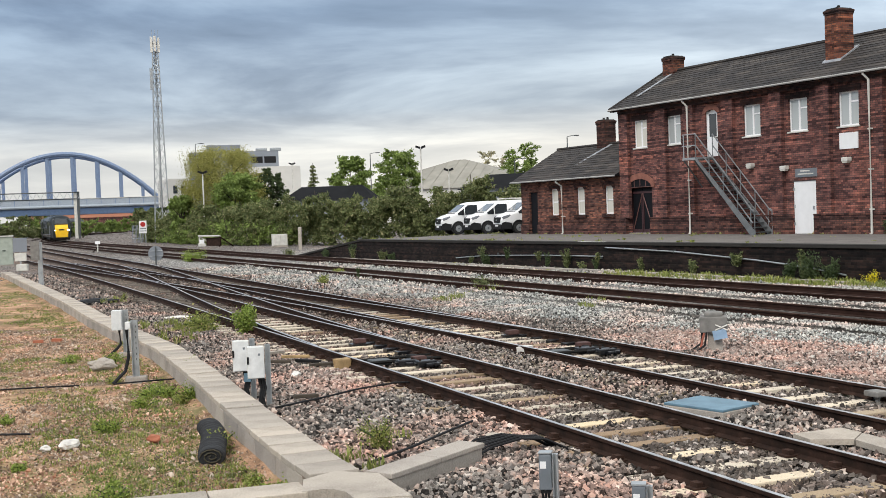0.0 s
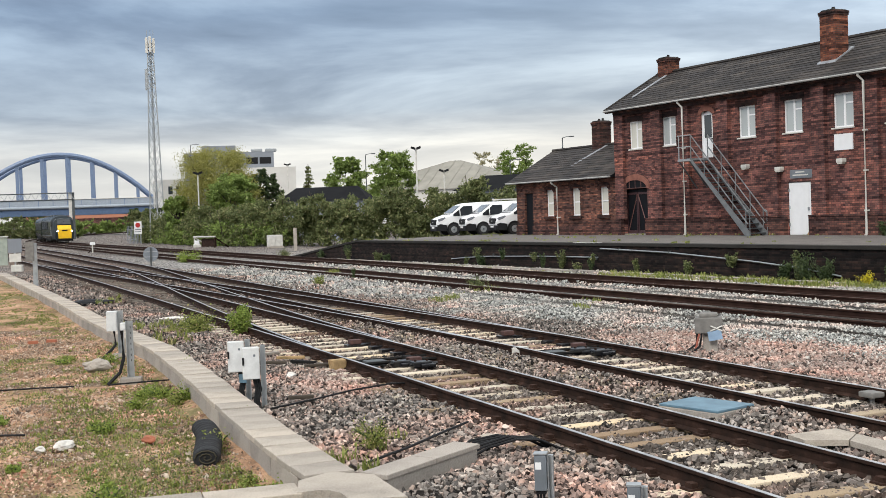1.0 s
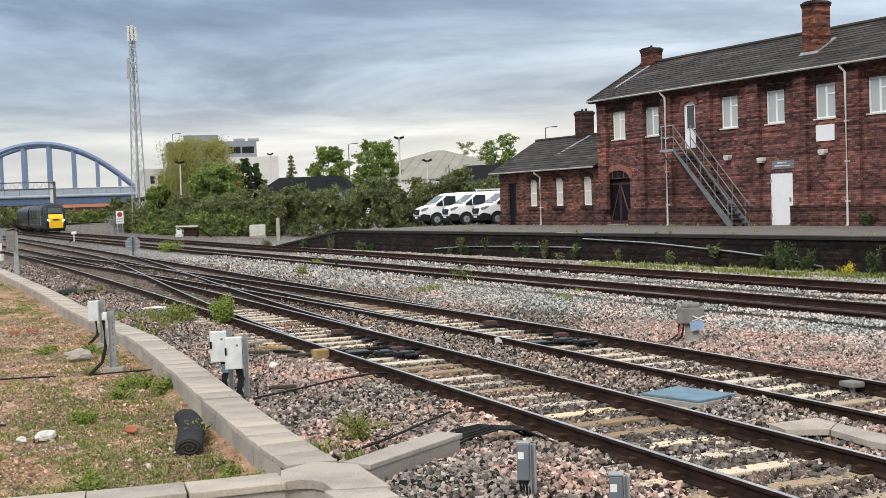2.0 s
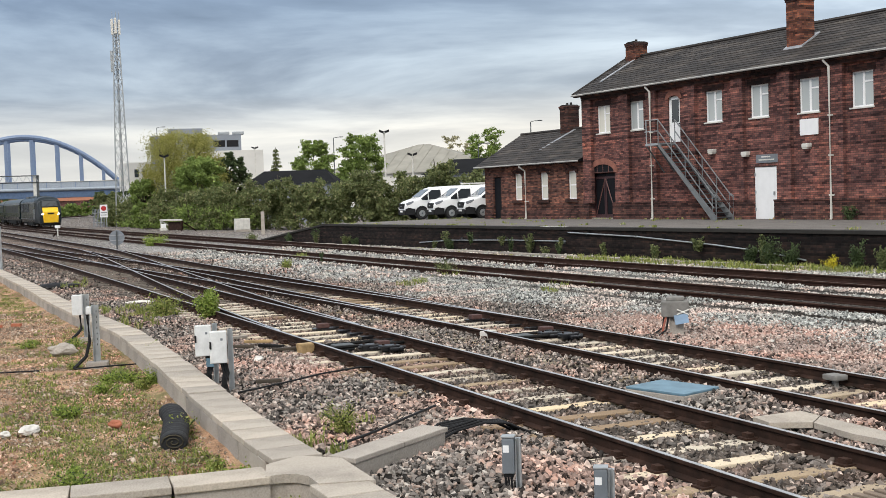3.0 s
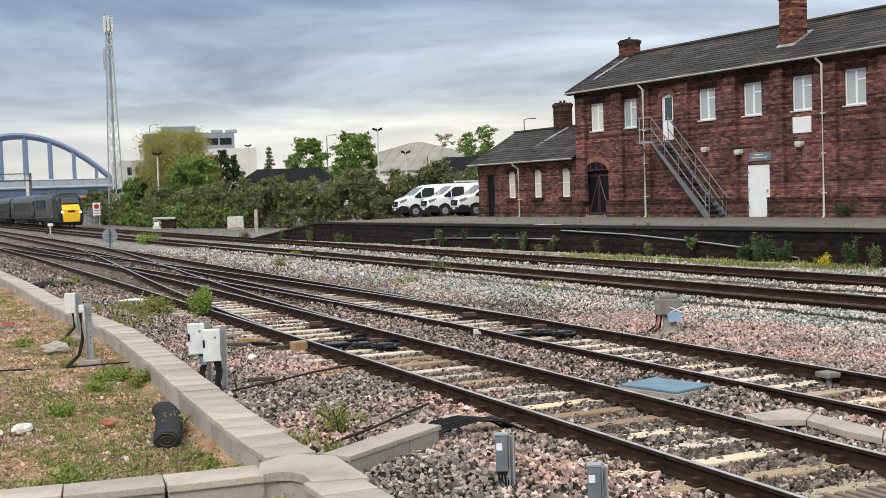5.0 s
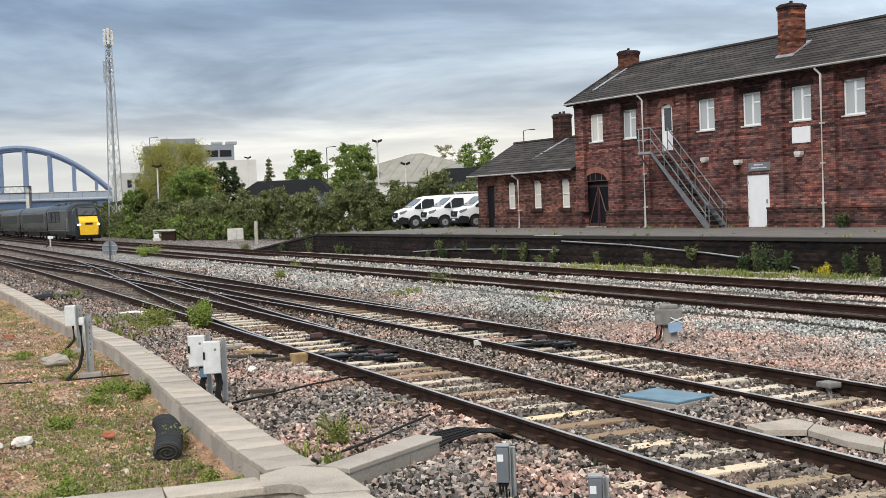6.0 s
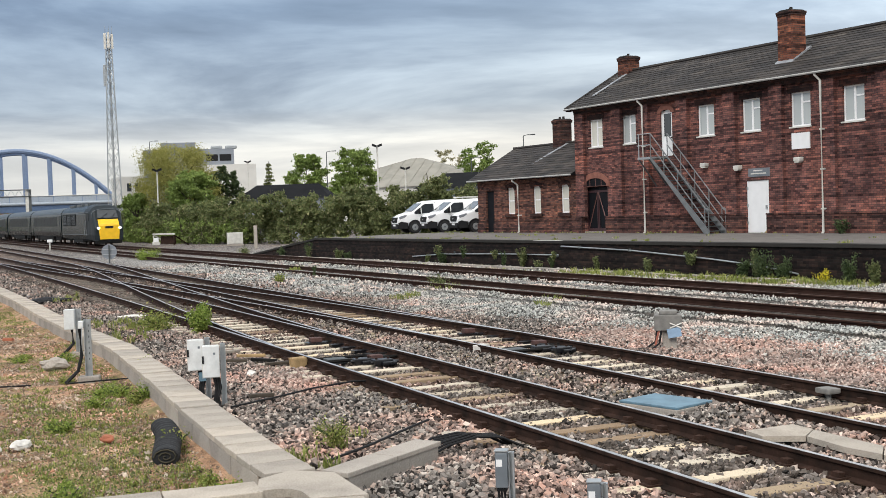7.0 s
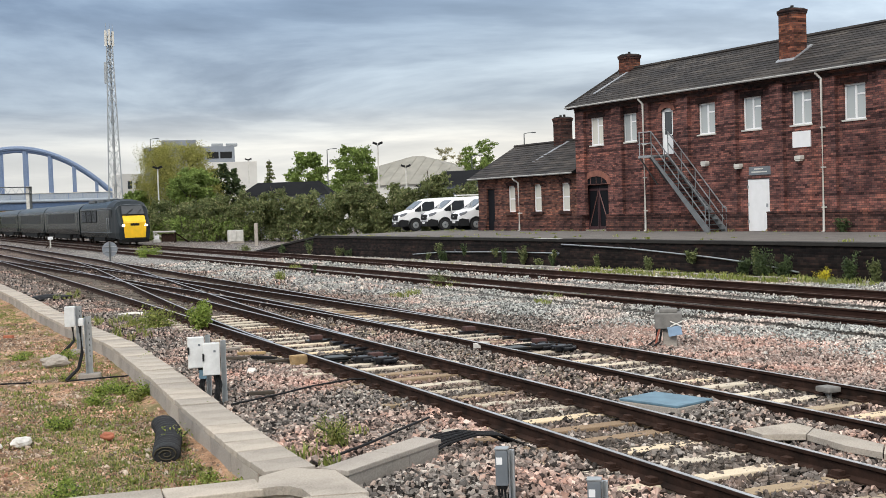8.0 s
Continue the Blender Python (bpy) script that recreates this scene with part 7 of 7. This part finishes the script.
# ---- ballast stones ----
def stone_shapes(count, seed):
    """Angular broken stones: cubes with their corners knocked about."""
    rng = np.random.default_rng(seed)
    v = np.array([(x, y, z) for x in (-1, 1) for y in (-1, 1) for z in (-1, 1)], float) * 0.72
    f = np.array([(0, 1, 3), (0, 3, 2), (4, 6, 7), (4, 7, 5), (0, 4, 5), (0, 5, 1), (2, 3, 7), (2, 7, 6), (0, 2, 6), (0, 6, 4), (1, 5, 7), (1, 7, 3)])
    return [v * np.array([1.15, rng.uniform(0.65, 1.0), rng.uniform(0.5, 0.8)]) + rng.uniform(-0.34, 0.34, (8, 3)) for _ in range(count)], f


def octa_shapes(count, seed):
    rng = np.random.default_rng(seed)
    v = np.array([(1, 0, 0), (-1, 0, 0), (0, 1, 0), (0, -1, 0), (0, 0, 1), (0, 0, -1)], float)
    f = np.array([(0, 2, 4), (2, 1, 4), (1, 3, 4), (3, 0, 4), (2, 0, 5), (1, 2, 5), (3, 1, 5), (0, 3, 5)])
    return [v * np.array([1, rng.uniform(0.6, 1), rng.uniform(0.55, 0.85)]) + rng.uniform(-0.28, 0.28, (6, 3)) for _ in range(count)], f


def scatter_stones(name, pos, rad, material, label, seed, fine=True):
    rng = np.random.default_rng(seed)
    shapes, f = (stone_shapes if fine else octa_shapes)(40, seed)
    shapes = np.array(shapes)
    n = len(pos)
    pick = rng.integers(0, len(shapes), n)
    q = rng.normal(size=(n, 4))
    q /= np.linalg.norm(q, axis=1, keepdims=True)
    w, x, y, z = q.T
    R = np.stack([1 - 2 * (y * y + z * z), 2 * (x * y - z * w), 2 * (x * z + y * w), 2 * (x * y + z * w), 1 - 2 * (x * x + z * z), 2 * (y * z - x * w), 2 * (x * z - y * w), 2 * (y * z + x * w), 1 - 2 * (x * x + y * y)], 1).reshape(n, 3, 3)
    V = np.einsum("nij,nvj->nvi", R, shapes[pick]) * rad[:, None, None] + pos[:, None, :]
    k = shapes.shape[1]
    F = (np.arange(n)[:, None, None] * k + f[None]).reshape(-1, 3)
    ob = part_of(name, tri_mesh(name, V.reshape(-1, 3), F), material)
    return tagged(ob, label, "ballast", kind="stuff")


def bed_samples(rng, n, y0, y1):
    """Even samples over the wedge of ballast that lies in view between two depths."""
    y = np.sqrt(rng.uniform(y0 * y0, y1 * y1, n))
    x = y * rng.uniform(-0.40, 0.46, n)
    return x, y


def bed_height(x, y):
    gz = np.array([ground_height(a, b) for a, b in zip(x, y)])
    return gz


PINK_PATCHES = ((-1.6, 17.8, 1.0, 2.2), (-4.2, 27.0, 1.0, 4.0), (5.6, 19.2, 1.8, 2.2), (4.3, 22.4, 1.2, 1.8), (6.4, 16.2, 1.2, 1.6), (0.9, 13.1, 0.6, 0.7))


def stones(y0, y1, density, rmin, rmax, fine, seed):
    rng = np.random.default_rng(seed)
    n = int(0.43 * (y1 * y1 - y0 * y0) * density)
    x, y = bed_samples(rng, n, y0, y1)
    keep = x > trough_x(y) + 0.27
    z = np.full(n, 0.0)
    cosa = math.cos(radians(22.5))
    for f in (line_a, line_b, line_c, line_d):
        off = (x - f(y)) * cosa
        along = ((y - 5.0) / (0.66 * cosa) + 0.41 * off / 0.66) % 1.0
        inside = np.abs(off) < 1.30
        near_rail = np.abs(np.abs(off) - GAUGE / 2) < 0.10
        keep &= ~near_rail
        if f is line_a or f is line_b:
            on = inside & ((along < 0.115) | (along > 0.885))
            keep &= ~(on & (rng.uniform(0, 1, n) < 0.82))
            z = np.where(inside & (np.abs(off) < 0.66), z - 0.012, z)
        else:
            z = np.where(np.abs(off) < 1.6, z + 0.07, z)
            keep &= ~((off > -0.79) & (off < 0.80))
    dx, dy = x - 3.15, y - 13.98
    keep &= ~((np.abs(dx * 0.62 - dy * 0.79) < 0.46) & (np.abs(dx * 0.79 + dy * 0.62) < 0.36))
    sx, sy = x + 0.62, y - 10.62
    u_, v_ = sx * 0.566 + sy * 0.824, -sx * 0.824 + sy * 0.566
    keep &= ~((u_ > -0.05) & (u_ < 1.53) & (np.abs(v_ + 0.05) < 0.23))
    x, y, z = x[keep], y[keep], z[keep]
    z = z + bed_height(x, y)
    # a heap of fresh stone by the near end of the trough and along the mid shoulder
    z += 0.045 * np.exp(-(((x - 0.6) / 0.9) ** 2 + ((y - 10.4) / 1.0) ** 2))
    z += 0.09 * np.exp(-(((x - 3.55) / 0.5) ** 2 + ((y - 13.25) / 0.35) ** 2))
    z += 0.07 * np.exp(-(((x - line_a(y) - 2.15) / 0.35) ** 2))
    rad = rng.uniform(rmin, rmax, len(x)) * np.where(rng.uniform(0, 1, len(x)) < 0.12, 1.35, 1.0)
    pos = np.c_[x, y, z + rad * rng.uniform(-0.2, 0.55, len(x))]
    side = (x + 0.41 * y + 0.0004 * y * y) - 13.5 + 0.7 * np.sin(y * 0.7) + rng.normal(0, 0.5, len(x))
    oily = (side < 0) & (x > line_a(y) - 1.7) & (x < line_b(y) + 1.8) & (y + rng.normal(0, 2, len(x)) > 27) & (rng.uniform(0, 1, len(x)) < 0.5)
    oily |= (np.abs(x - line_a(y)) < 0.85) & (rng.uniform(0, 1, len(x)) < 0.65)
    oily |= (np.abs(x - line_b(y)) < 0.85) & (rng.uniform(0, 1, len(x)) < 0.55)
    # fresher pink stone was tipped in a few patches
    tint = sum(np.exp(-(((x - a) / ra) ** 2 + ((y - b) / rb) ** 2)) for a, b, ra, rb in PINK_PATCHES)
    pink = (tint + rng.normal(0, 0.22, len(x)) > 0.55) & ~oily
    side = np.where(pink, np.nan, side)
    if pink.sum() > 10:
        scatter_stones("ballast_stones", pos[pink], rad[pink], BALLAST_PINK, "pink broken ballast stones in a fresh patch", seed, fine)
    for sel, mat, lab in ((oily, BALLAST_OILY, "oil-darkened brown ballast stones between the rails"), ((side < 0) & ~oily, BALLAST, "pinkish grey broken ballast stones round the tracks"), ((side >= 0) & ~oily, BALLAST_CLEAN, "clean pale grey ballast stones beyond the tracks")):
        if sel.sum() > 10:
            scatter_stones("ballast_stones", pos[sel], rad[sel], mat, lab, seed, fine)


stones(7.4, 14.5, 760, 0.013, 0.033, True, 101)
stones(14.5, 23.0, 480, 0.016, 0.036, False, 102)
stones(23.0, 36.0, 230, 0.018, 0.037, False, 103)
stones(36.0, 62.0, 34, 0.032, 0.055, False, 104)

# grit and pebbles on the made ground
rng = np.random.default_rng(11)
n = 104000
y = np.sqrt(rng.uniform(7.5 ** 2, 30.0 ** 2, n))
x = trough_x(y) - 0.28 - rng.uniform(0, 1, n) * (0.30 * y + 1.5)
ok = x > -0.42 * y
x, y = x[ok], y[ok]
z = np.array([waste_height(a, b) for a, b in zip(x, y)])
rad = rng.uniform(0.007, 0.021, len(x)) * np.where(rng.uniform(0, 1, len(x)) < 0.06, 2.2, 1.0)
scatter_stones("gravel", np.c_[x, y, z + rad * 0.3], rad, GRAVEL, "sandy gravel and pebbles beside the trough", 12, False)


# ---- the train: poses along the platform line ----
def line_table():
    ys = np.arange(20.0, 480.0, 0.5)
    xs = line_d(ys)
    s = np.concatenate([[0], np.cumsum(np.hypot(np.diff(xs), np.diff(ys)))])
    return ys, xs, s


TY, TX, TS = line_table()


def on_line(s):
    return Vector((float(np.interp(s, TS, TX)), float(np.interp(s, TS, TY)), 0.0))


def nose_at(t):
    return float(np.interp(172.08 - 8.767 * t - 0.0547 * t * t, TY, TS))


def vehicle_pose(s_front, length):
    """x runs out of the vehicle's nose; the origin is at the middle of its floor plan on the rails."""
    a, b = on_line(s_front + 0.16 * length), on_line(s_front + 0.84 * length)
    d, mid = (a - b).normalized(), (a + b) / 2
    return pose(mid.x, mid.y, 0.0, 0, 0, math.degrees(math.atan2(d.y, d.x)))


def body_profile(w, z0, zs, zt, sq=1.0):
    """A coach section: straight sides to zs, then a curved roof to zt."""
    side = [(-w * 0.94, z0), (-w, z0 + 0.5), (-w, zs)]
    roof_ = [(-w * math.copysign(abs(math.cos(a)) ** sq, math.cos(a)), zs + (zt - zs) * math.sin(a) ** sq) for a in (math.pi * k / 12 for k in range(1, 12))]
    return side + roof_ + [(w, zs), (w, z0 + 0.5), (w * 0.94, z0)]


def bogie(parent, x):
    b = part("bogie", boxes((x - 1.9, x + 1.9, -1.15, -0.95, 0.42, 0.72), (x - 1.9, x + 1.9, 0.95, 1.15, 0.42, 0.72), (x - 0.5, x + 0.5, -1.2, 1.2, 0.5, 0.85), bevel=0.03), DARKMETAL, parent, "dark wheel bogie")
    for wx in (x - 1.3, x + 1.3):
        bm = bmesh.new()
        for y in (-0.8, 0.67):
            tube(bm, [(wx, y, 0.46), (wx, y + 0.13, 0.46)], 0.46, 16)
        tube(bm, [(wx, -0.7, 0.46), (wx, 0.7, 0.46)], 0.08, 6)
        part("wheelset", bm, RUST, b)


def power_car():
    L = 17.8
    car = thing("power_car", ORIGIN, "dark green diesel power car with yellow nose and lit headlamps", "locomotive")
    h = L / 2
    xs, ps = [], []
    for x, w, zt, zs in ((-h, 1.33, 3.86, 2.95), (h - 4.6, 1.35, 3.86, 2.95)):
        xs.append(x), ps.append(body_profile(w, 0.62, zs, zt))
    part("body", hull(xs, ps), TRAIN_GREEN, car, "dark green body side")
    # cab shell narrows and slopes to the nose
    cx, cp = [], []
    for x, w, z0, zt in ((h - 4.58, 1.35, 0.62, 3.86), (h - 2.6, 1.35, 0.60, 3.84), (h - 1.75, 1.32, 0.56, 3.70), (h - 1.2, 1.33, 0.52, 3.36), (h - 0.72, 1.31, 0.50, 2.66), (h - 0.22, 1.28, 0.48, 2.02), (h, 1.22, 0.52, 1.75)):
        zs = z0 + (zt - z0) * 0.74
        cx.append(x), cp.append(body_profile(w, z0, zs, zt, 1.0 if x < h - 2.0 else 0.62))
    part("cab", hull(cx, cp), TRAIN_GREY, car, "slate grey cab shell")
    # edge highlight round the brow of the cab, modelled as a pale tube
    part("brow_highlight", tubes([[(h - 1.19, y, z) for y, z in cp[3][2:15]]], 0.035, 5), TRIM_HIGHLIGHT, car, "pale highlight along the edge of the cab front")
    nose = part("nose_panel", hull([h - 0.75, h - 0.45, h - 0.15, h + 0.0, h + 0.06], [[(-0.84, zb), (-0.90, (zb + zt) / 2), (-0.90, zt), (0.90, zt), (0.90, (zb + zt) / 2), (0.84, zb)] for zb, zt in ((2.2, 2.46), (1.6, 2.42), (0.62, 2.10), (0.60, 1.98), (0.62, 1.84))]), YELLOW, car, "warning yellow nose")
    for y in (-0.95, 0.95):
        part("lamp_housing", boxes((h - 0.25, h + 0.045, y - 0.17, y + 0.17, 1.46, 1.78), bevel=0.03), BLACK, nose)
        part("headlamp", boxes((h + 0.02, h + 0.09, y - 0.11, y + 0.11, 1.56, 1.70), bevel=0.02), HEADLAMP, nose, "lit headlamp")
    part("lamp_recess", boxes((h - 0.02, h + 0.075, -0.36, 0.36, 1.60, 1.80), bevel=0.01), BLACK, nose)
    screen_back = [(h - 0.55, 2.54), (h - 1.12, 3.24)]
    (xa_, za_), (xb_, zb_) = screen_back
    part("screen_surround", mesh_bm([(xa_ + 0.02, -1.02, za_ - 0.10), (xa_ + 0.02, 1.02, za_ - 0.10), (xb_ + 0.02, 0.92, zb_ + 0.08), (xb_ + 0.02, -0.92, zb_ + 0.08), (xa_ - 0.3, -1.02, za_ - 0.25), (xa_ - 0.3, 1.02, za_ - 0.25), (xb_ - 0.3, 0.92, zb_ - 0.15), (xb_ - 0.3, -0.92, zb_ - 0.15)], [(0, 1, 2, 3), (4, 7, 6, 5), (0, 4, 5, 1), (1, 5, 6, 2), (2, 6, 7, 3), (3, 7, 4, 0)]), TRAIN_GREY, car)
    part("windscreen", mesh_bm([(xa_ + 0.04, -0.92, za_), (xa_ + 0.04, 0.92, za_), (xb_ + 0.04, 0.83, zb_), (xb_ + 0.04, -0.83, zb_), (xa_ - 0.2, -0.92, za_ - 0.15), (xa_ - 0.2, 0.92, za_ - 0.15), (xb_ - 0.2, 0.83, zb_ - 0.15), (xb_ - 0.2, -0.83, zb_ - 0.15)], [(0, 1, 2, 3), (4, 7, 6, 5), (0, 4, 5, 1), (1, 5, 6, 2), (2, 6, 7, 3), (3, 7, 4, 0)]), SCREEN, car, "sloping windscreen", pose(0.02, 0, 0.02))
    part("wiper", tubes([[(xa_ + 0.10, -0.55, za_ + 0.06), (xa_ - 0.20, 0.02, za_ + 0.45)], [(xa_ + 0.10, 0.35, za_ + 0.06), (xa_ - 0.20, 0.72, za_ + 0.45)]], 0.022, 5), BLACK, car)
    part("valance", boxes((h - 1.2, h - 0.02, -1.12, 1.12, 0.22, 0.56), bevel=0.08), DARKMETAL, car, "black front valance")
    part("coupler", tubes([[(h - 0.3, 0, 0.5), (h + 0.1, 0, 0.5)]], 0.12, 8), BLACK, car)
    for y in (-1.365, 1.365):
        part("cab_door", boxes((h - 4.35, h - 3.65, y - 0.012, y + 0.012, 0.9, 3.0)), TRAIN_GREEN, car)
        part("cab_window", boxes((h - 3.3, h - 2.5, y - 0.012, y + 0.012, 2.3, 2.95)), TRAIN_GLASS, car)
        for x in (-h + 1.0, -h + 3.6, -h + 6.2):
            g = part("side_grille", boxes((x, x + 2.2, y - 0.02, y + 0.02, 1.9, 3.0)), DARKMETAL, car, "dark louvred grille")
            part("louvre_slat", boxes(*[(x + 0.1 + 0.2 * k, x + 0.14 + 0.2 * k, y - 0.03, y + 0.03, 1.95, 2.95) for k in range(11)]), TRIM_HIGHLIGHT, g, "pale grille bars")
        for x in (h - 4.45, h - 3.55):
            part("door_handrail", tubes([[(x, y * 1.03, 1.0), (x, y * 1.03, 2.3)]], 0.02, 5), GALV, car)
        part("body_line", boxes((-h + 0.2, h - 2.7, y - 0.014, y + 0.014, 1.02, 1.07)), TRIM_HIGHLIGHT, car, "pale line along the body")
        # Pale strip imitates the sheen along the top of the body side.
        part("cantrail_sheen", boxes((-h + 0.2, h - 2.7, y - 0.016, y + 0.016, 3.06, 3.11)), TRIM_HIGHLIGHT, car)
    part("roof_pods", boxes((-h + 1.5, -h + 4.5, -0.75, 0.75, 3.70, 3.93), (-h + 5.5, -h + 8.5, -0.7, 0.7, 3.70, 3.95), (-h + 9.5, -h + 11.0, -0.6, 0.6, 3.70, 3.94), bevel=0.04), TRAIN_ROOF, car)
    part("underframe", boxes((-h + 0.3, h - 1.3, -1.15, 1.15, 0.74, 0.90), (-2.6, 2.6, -1.25, 1.25, 0.28, 0.735)), DARKMETAL, car, "dark underframe")
    bogie(car, -h + 3.0), bogie(car, h - 4.4)
    return car, L


def coach():
    L = 22.6
    car = thing("coach", ORIGIN, "dark green passenger coach with tinted windows", "train coach", "coaches")
    h = L / 2
    part("body", hull([-h, h], [body_profile(1.35, 0.80, 2.90, 3.76)] * 2), TRAIN_GREEN, car, "dark green body side")
    part("roof", hull([-h + 0.05, h - 0.05], [[(-1.30, 3.08)] + [(-1.31 * math.cos(a), 3.05 + 0.735 * math.sin(a)) for a in (math.pi * k / 12 for k in range(1, 12))] + [(1.30, 3.08)]] * 2), TRAIN_ROOF, car, "grimy grey roof with sheen in its colour")
    for y in (-1.352, 1.352):
        for k in range(8):
            x = -h + 3.0 + k * 2.13
            part("window", boxes((x, x + 1.65, y - 0.012, y + 0.012, 1.95, 2.75), bevel=0.006), TRAIN_GLASS, car, "tinted window")
        # Sheen below the roof curve, put in as a thin pale strip.
        part("cantrail_sheen", boxes((-h + 0.1, h - 0.1, y - 0.016, y + 0.016, 2.93, 2.97)), TRIM_HIGHLIGHT, car, "pale sheen line under the roof")
        part("window_band", boxes((-h + 2.6, h - 2.5, y - 0.006, y + 0.006, 1.86, 2.84)), TRAIN_GLASS, car, "dark window band")
        for x in (-h + 0.9, h - 1.8):
            part("door", boxes((x, x + 0.9, y - 0.014, y + 0.014, 0.95, 2.95), bevel=0.01), TRAIN_GREEN, car)
    part("underframe", boxes((-h + 0.4, h - 0.4, -1.1, 1.1, 0.75, 0.84), (-5.0, 5.0, -1.25, 1.25, 0.32, 0.745)), DARKMETAL, car, "dark underframe")
    part("gangway", boxes((-h - 0.25, -h, -0.6, 0.6, 0.9, 3.1), (h, h + 0.25, -0.6, 0.6, 0.9, 3.1)), BLACK, car)
    bogie(car, -h + 3.3), bogie(car, h - 3.3)
    return car, L


TRAIN = []
loco, loco_len = power_car()
TRAIN.append((loco, 0.0, loco_len))
first, coach_len = coach()
gap_s = loco_len + 0.55
for k in range(4):
    c = first if k == 0 else copy_thing(first, ORIGIN)
    TRAIN.append((c, gap_s, coach_len))
    gap_s += coach_len + 0.55


def motions():
    times = [i * 0.5 for i in range(17)]
    for ob, back, length in TRAIN:
        walk(ob, [(t, vehicle_pose(nose_at(t) + back, length)) for t in times])


motions()
